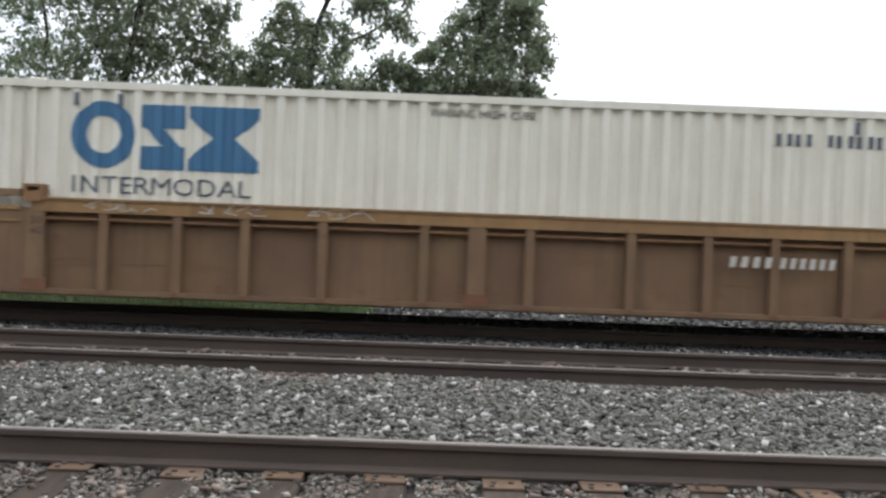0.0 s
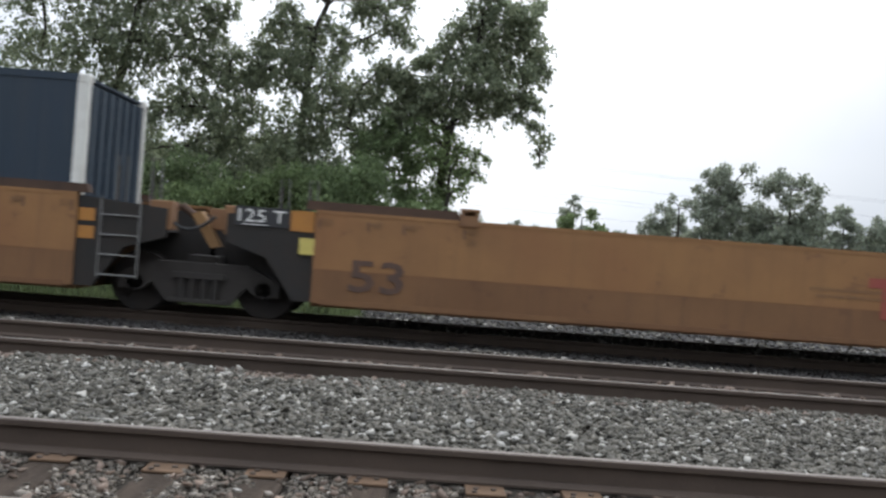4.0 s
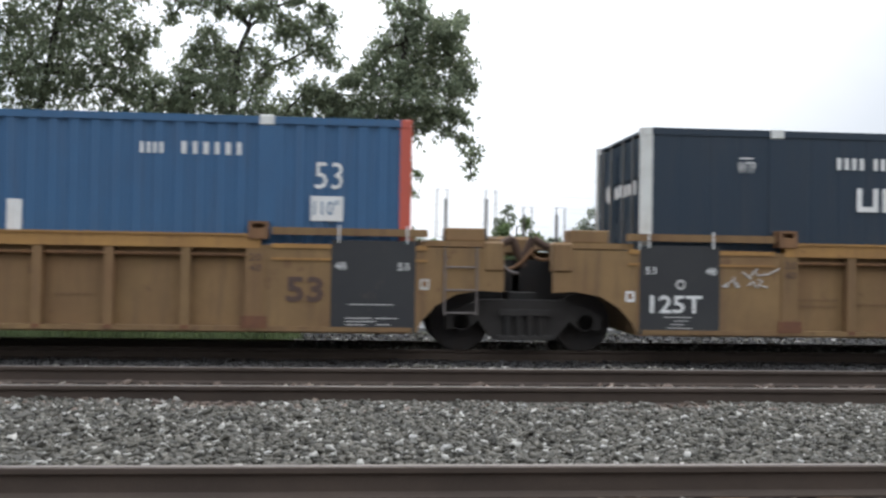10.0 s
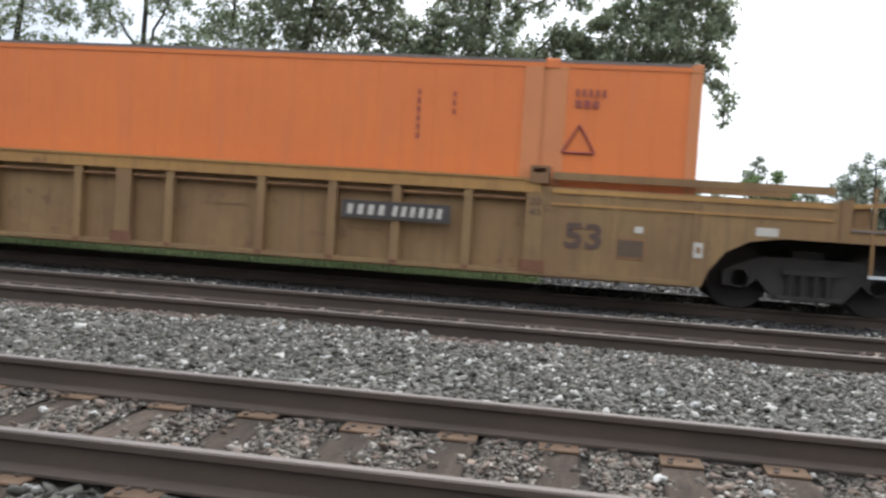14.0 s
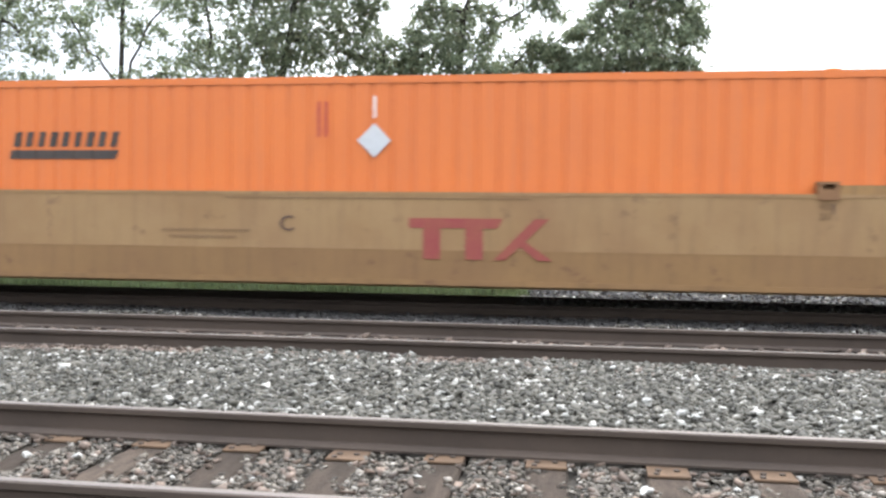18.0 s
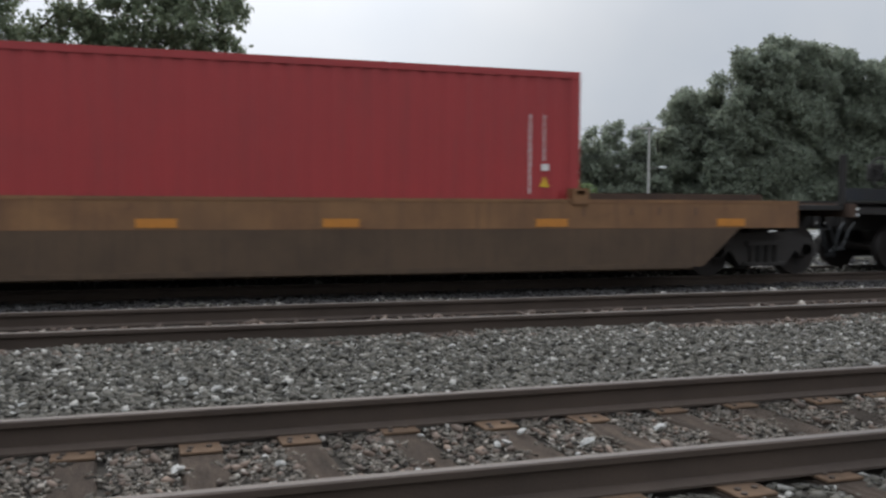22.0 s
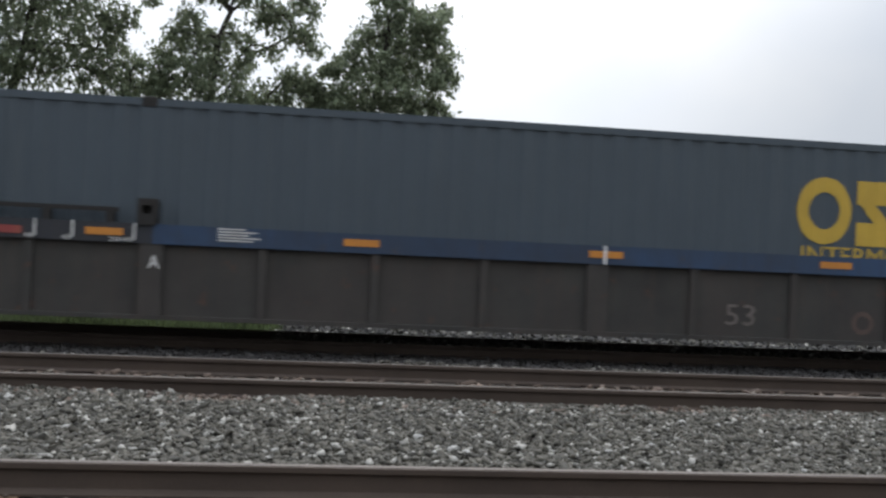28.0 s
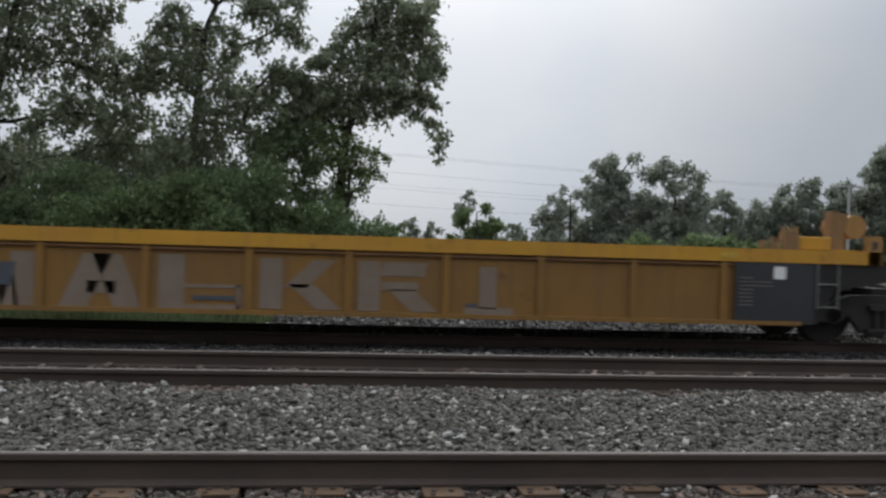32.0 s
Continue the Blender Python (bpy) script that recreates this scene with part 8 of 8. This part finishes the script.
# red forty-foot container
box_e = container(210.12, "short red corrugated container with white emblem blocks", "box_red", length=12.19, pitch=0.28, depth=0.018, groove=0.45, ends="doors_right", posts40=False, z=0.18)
part("emblem_block", boxes((-5.42, -5.30, Y0 - 0.006, Y0, 1.87, 2.43), (-5.30, -5.10, Y0 - 0.006, Y0, 2.29, 2.43), (-5.30, -5.10, Y0 - 0.006, Y0, 1.87, 2.0)), M["white_mark"], box_e, "white painted bracket")
part("emblem_block", prisms(([(-5.05, 1.87), (-4.74, 1.87), (-4.72, 2.43), (-4.86, 2.43)], Y0 - 0.006, Y0)), M["white_mark"], box_e, "white painted slanted block")
part("emblem_block", boxes((-4.65, -4.55, Y0 - 0.006, Y0, 1.87, 2.43)), M["white_mark"], box_e, "white painted block")
for x, z0, n in ((5.27, 1.05, 12), (5.5, 1.55, 7)):
    for j in range(n):
        part("side_note", boxes((x, x + 0.022, Y0 - 0.006, Y0, z0 + 0.1 * j, z0 + 0.1 * j + 0.086)), M["white_mark"], box_e, "upright row of pale print")
part("warning_triangle", prisms(([(5.43, 1.15), (5.61, 1.15), (5.52, 1.32)], Y0 - 0.006, Y0)), M["logo_yellow"], box_e, "yellow warning triangle")
part("warning_board", boxes((5.46, 5.58, Y0 - 0.006, Y0, 1.4, 1.5)), M["white_mark"], box_e)

# white container with a yellow board
box_f1 = container(233.42, "clean white ribbed container with a yellow board", "box_white_clean", pitch=0.225, depth=0.045, groove=0.4, ends="slats", casting="steel", z=0.16)
part("name_board", boxes((-5.22, -1.53, Y0 - 0.008, Y0, 1.93, 2.52)), M["logo_yellow"], box_f1, "yellow board with a dark border")
for r in ((-5.24, -1.51, 2.51, 2.55), (-5.24, -1.51, 1.9, 1.94), (-5.24, -5.20, 1.94, 2.51), (-1.55, -1.51, 1.94, 2.51)):
    part("board_border", boxes((r[0], r[1], Y0 - 0.012, Y0, r[2], r[3])), M["logo_black"], box_f1)
part("board_panel", boxes((-4.45, -2.15, Y0 - 0.012, Y0 - 0.008, 2.0, 2.46)), M["board_yellow"], box_f1)
blocks(box_f1, "owner_emblem", -4.32, 2.06, 2.05, 0.32, 7, "logo_brown", "row of dark bars", y=Y0 - 0.012, gap=0.1)
for x, t in ((-4.95, 1), (-1.8, -1)):
    # thin ruled lines and a small curl at either end of the board
    part("board_scroll", ring_plate(x, 2.36 if t > 0 else 2.08, 0.085, Y0 - 0.012), M["logo_brown"], box_f1, "small brown ring")
    part("board_line", prisms(([(x + 0.06 * t, 2.42), (x + 0.4 * t, 2.04), (x + 0.44 * t, 2.04), (x + 0.1 * t, 2.42)], Y0 - 0.012, Y0 - 0.008)) if t > 0 else prisms(([(x - 0.5, 2.42), (x - 0.46, 2.42), (x - 0.06, 2.04), (x - 0.1, 2.04)], Y0 - 0.012, Y0 - 0.008)), M["logo_brown"], box_f1, "slanting brown line")
    for k in range(5):
        zz = 2.1 + 0.07 * k
        a, b = (x + 0.32 - 0.05 * k, x + 0.45) if t > 0 else (x - 0.44, x - 0.18 - 0.05 * k)
        part("board_line", boxes((a, b, Y0 - 0.012, Y0 - 0.008, zz, zz + 0.012)), M["logo_brown"], box_f1, "thin brown line")
mark("type_text", "Intermodal", -5.16, 1.38, 3.52, 0.5, M["logo_green"], box_f1, Y0 - 0.004, "large dark green letters", bold=0.035)
words("stack_text", "STACK LIMIT 3 HIGH", -5.75, 2.6, 1.2, 0.1, M["logo_black"], box_f1, Y0 - 0.004, bold=0.0)
words("stack_text", "STACK LIMIT 3 HIGH", 4.6, 2.6, 1.2, 0.1, M["logo_black"], box_f1, Y0 - 0.004, bold=0.0)
for x in (-6.4, 6.75):
    mark("lift_text", "WTP", x - 0.13, 2.55, 0.26, 0.15, M["logo_grey"], box_f1, Y0 - 0.004)
    mark("lift_text", "OR", x - 0.07, 2.36, 0.14, 0.14, M["logo_grey"], box_f1, Y0 - 0.004)
    blocks(box_f1, "owner_code", x - 0.43, 2.15, 0.36, 0.13, 6, "logo_grey", "row of faded dark bars", gap=0.35)
    mark("lift_text", "PIN LIFT", x - 0.03, 2.15, 0.46, 0.13, M["logo_grey"], box_f1, Y0 - 0.004)
part("red_stripe", boxes((-0.02, 0.02, Y0 - 0.005, Y0, 2.42, 2.66)), M["red_mark"], box_f1)
sb = part("end_board", boxes((-8.075 - 0.012, -8.07, -1.0, 1.0, 2.02, 2.66)), M["board_yellow"], box_f1, "yellow board on the end wall")
for k in range(7):
    part("end_shape", boxes((-8.1, -8.085, -0.75 + 0.24 * k, -0.62 + 0.24 * k, 2.2, 2.46)), M["logo_brown"], sb)
for x in (-7.6, 7.5):
    part("vent", soft_box(x - 0.035, x + 0.035, Y0 - 0.02, Y0, 2.52, 2.74, 0.008), M["logo_grey"], box_f1, "small dark side vent")


def paint_on(c, spans, pitch, depth, groove, taper):
    """Lays painted marks into the folds of a ribbed side."""
    xs, ds = [], []
    for x0, x1 in spans:
        n = max(int(round((x1 - x0) / pitch)), 1)
        p = (x1 - x0) / n
        w, t = p * (1 - groove), p * taper
        for k in range(n):
            a = x0 + k * p
            xs += [a, a + w - t, a + w, a + p - t]
            ds += [0.0, 0.0, depth, depth]
        xs.append(x1)
        ds.append(0.0)
    for ob in c.children:
        kind = ob.name.split(".")[0]
        if "board" in kind or kind in ("placard", "placard_edge", "vent", "height_text") or ob.type != "MESH":
            continue
        ys = [v.co.y + ob.location.y for v in ob.data.vertices]
        if min(ys) < Y0 - 0.02 or max(ys) > Y0 + 0.0025:
            continue
        if min(ys) < Y0 - 0.013:
            continue
        bm = bmesh.new()
        bm.from_mesh(ob.data)
        sx = ob.location.x
        lo, hi = min(v.co.x for v in bm.verts) + sx, max(v.co.x for v in bm.verts) + sx
        for x in xs:
            if lo < x < hi:
                bmesh.ops.bisect_plane(bm, geom=bm.verts[:] + bm.edges[:] + bm.faces[:], dist=1e-5, plane_co=(x - sx, 0, 0), plane_no=(1, 0, 0))
        for v in bm.verts:
            x = v.co.x + sx
            if any(a <= x <= b for a, b in spans):
                v.co.y += float(np.interp(x, xs, ds)) + 0.009
        bm.to_mesh(ob.data)
        bm.free()


for box in [ob for ob in bpy.data.objects if ob.name in FOLDS]:
    if FOLDS[box.name][2] > 0.015:
        paint_on(box, *FOLDS[box.name])


def motions():
    """The train rolls past to -x: cars and boxes by the second, wheels while they are near."""
    for ob, u in MOVING:
        y, z = ob.location.y, ob.location.z
        walk(ob, [(t, pose(u - ROLLED[t], y, z)) for t in range(33)])
    for w, x, u in WHEELS:
        rows = []
        ts = [t / 30 for t in range(961) if -11 < u + x - rolled(t / 30) < 13]
        if not ts:
            continue
        base = rolled(ts[0])
        times = ([0.0] if ts[0] > 0 else []) + ts + ([32.0] if ts[-1] < 32 else [])
        for t in times:
            d = min(max(rolled(t), base), rolled(ts[-1])) - base
            rows.append((t, Matrix.Translation((x, 0, 0.42 - DROP)) @ Matrix.Rotation(-d / 0.42, 4, "Y")))
        walk(w, rows)


motions()
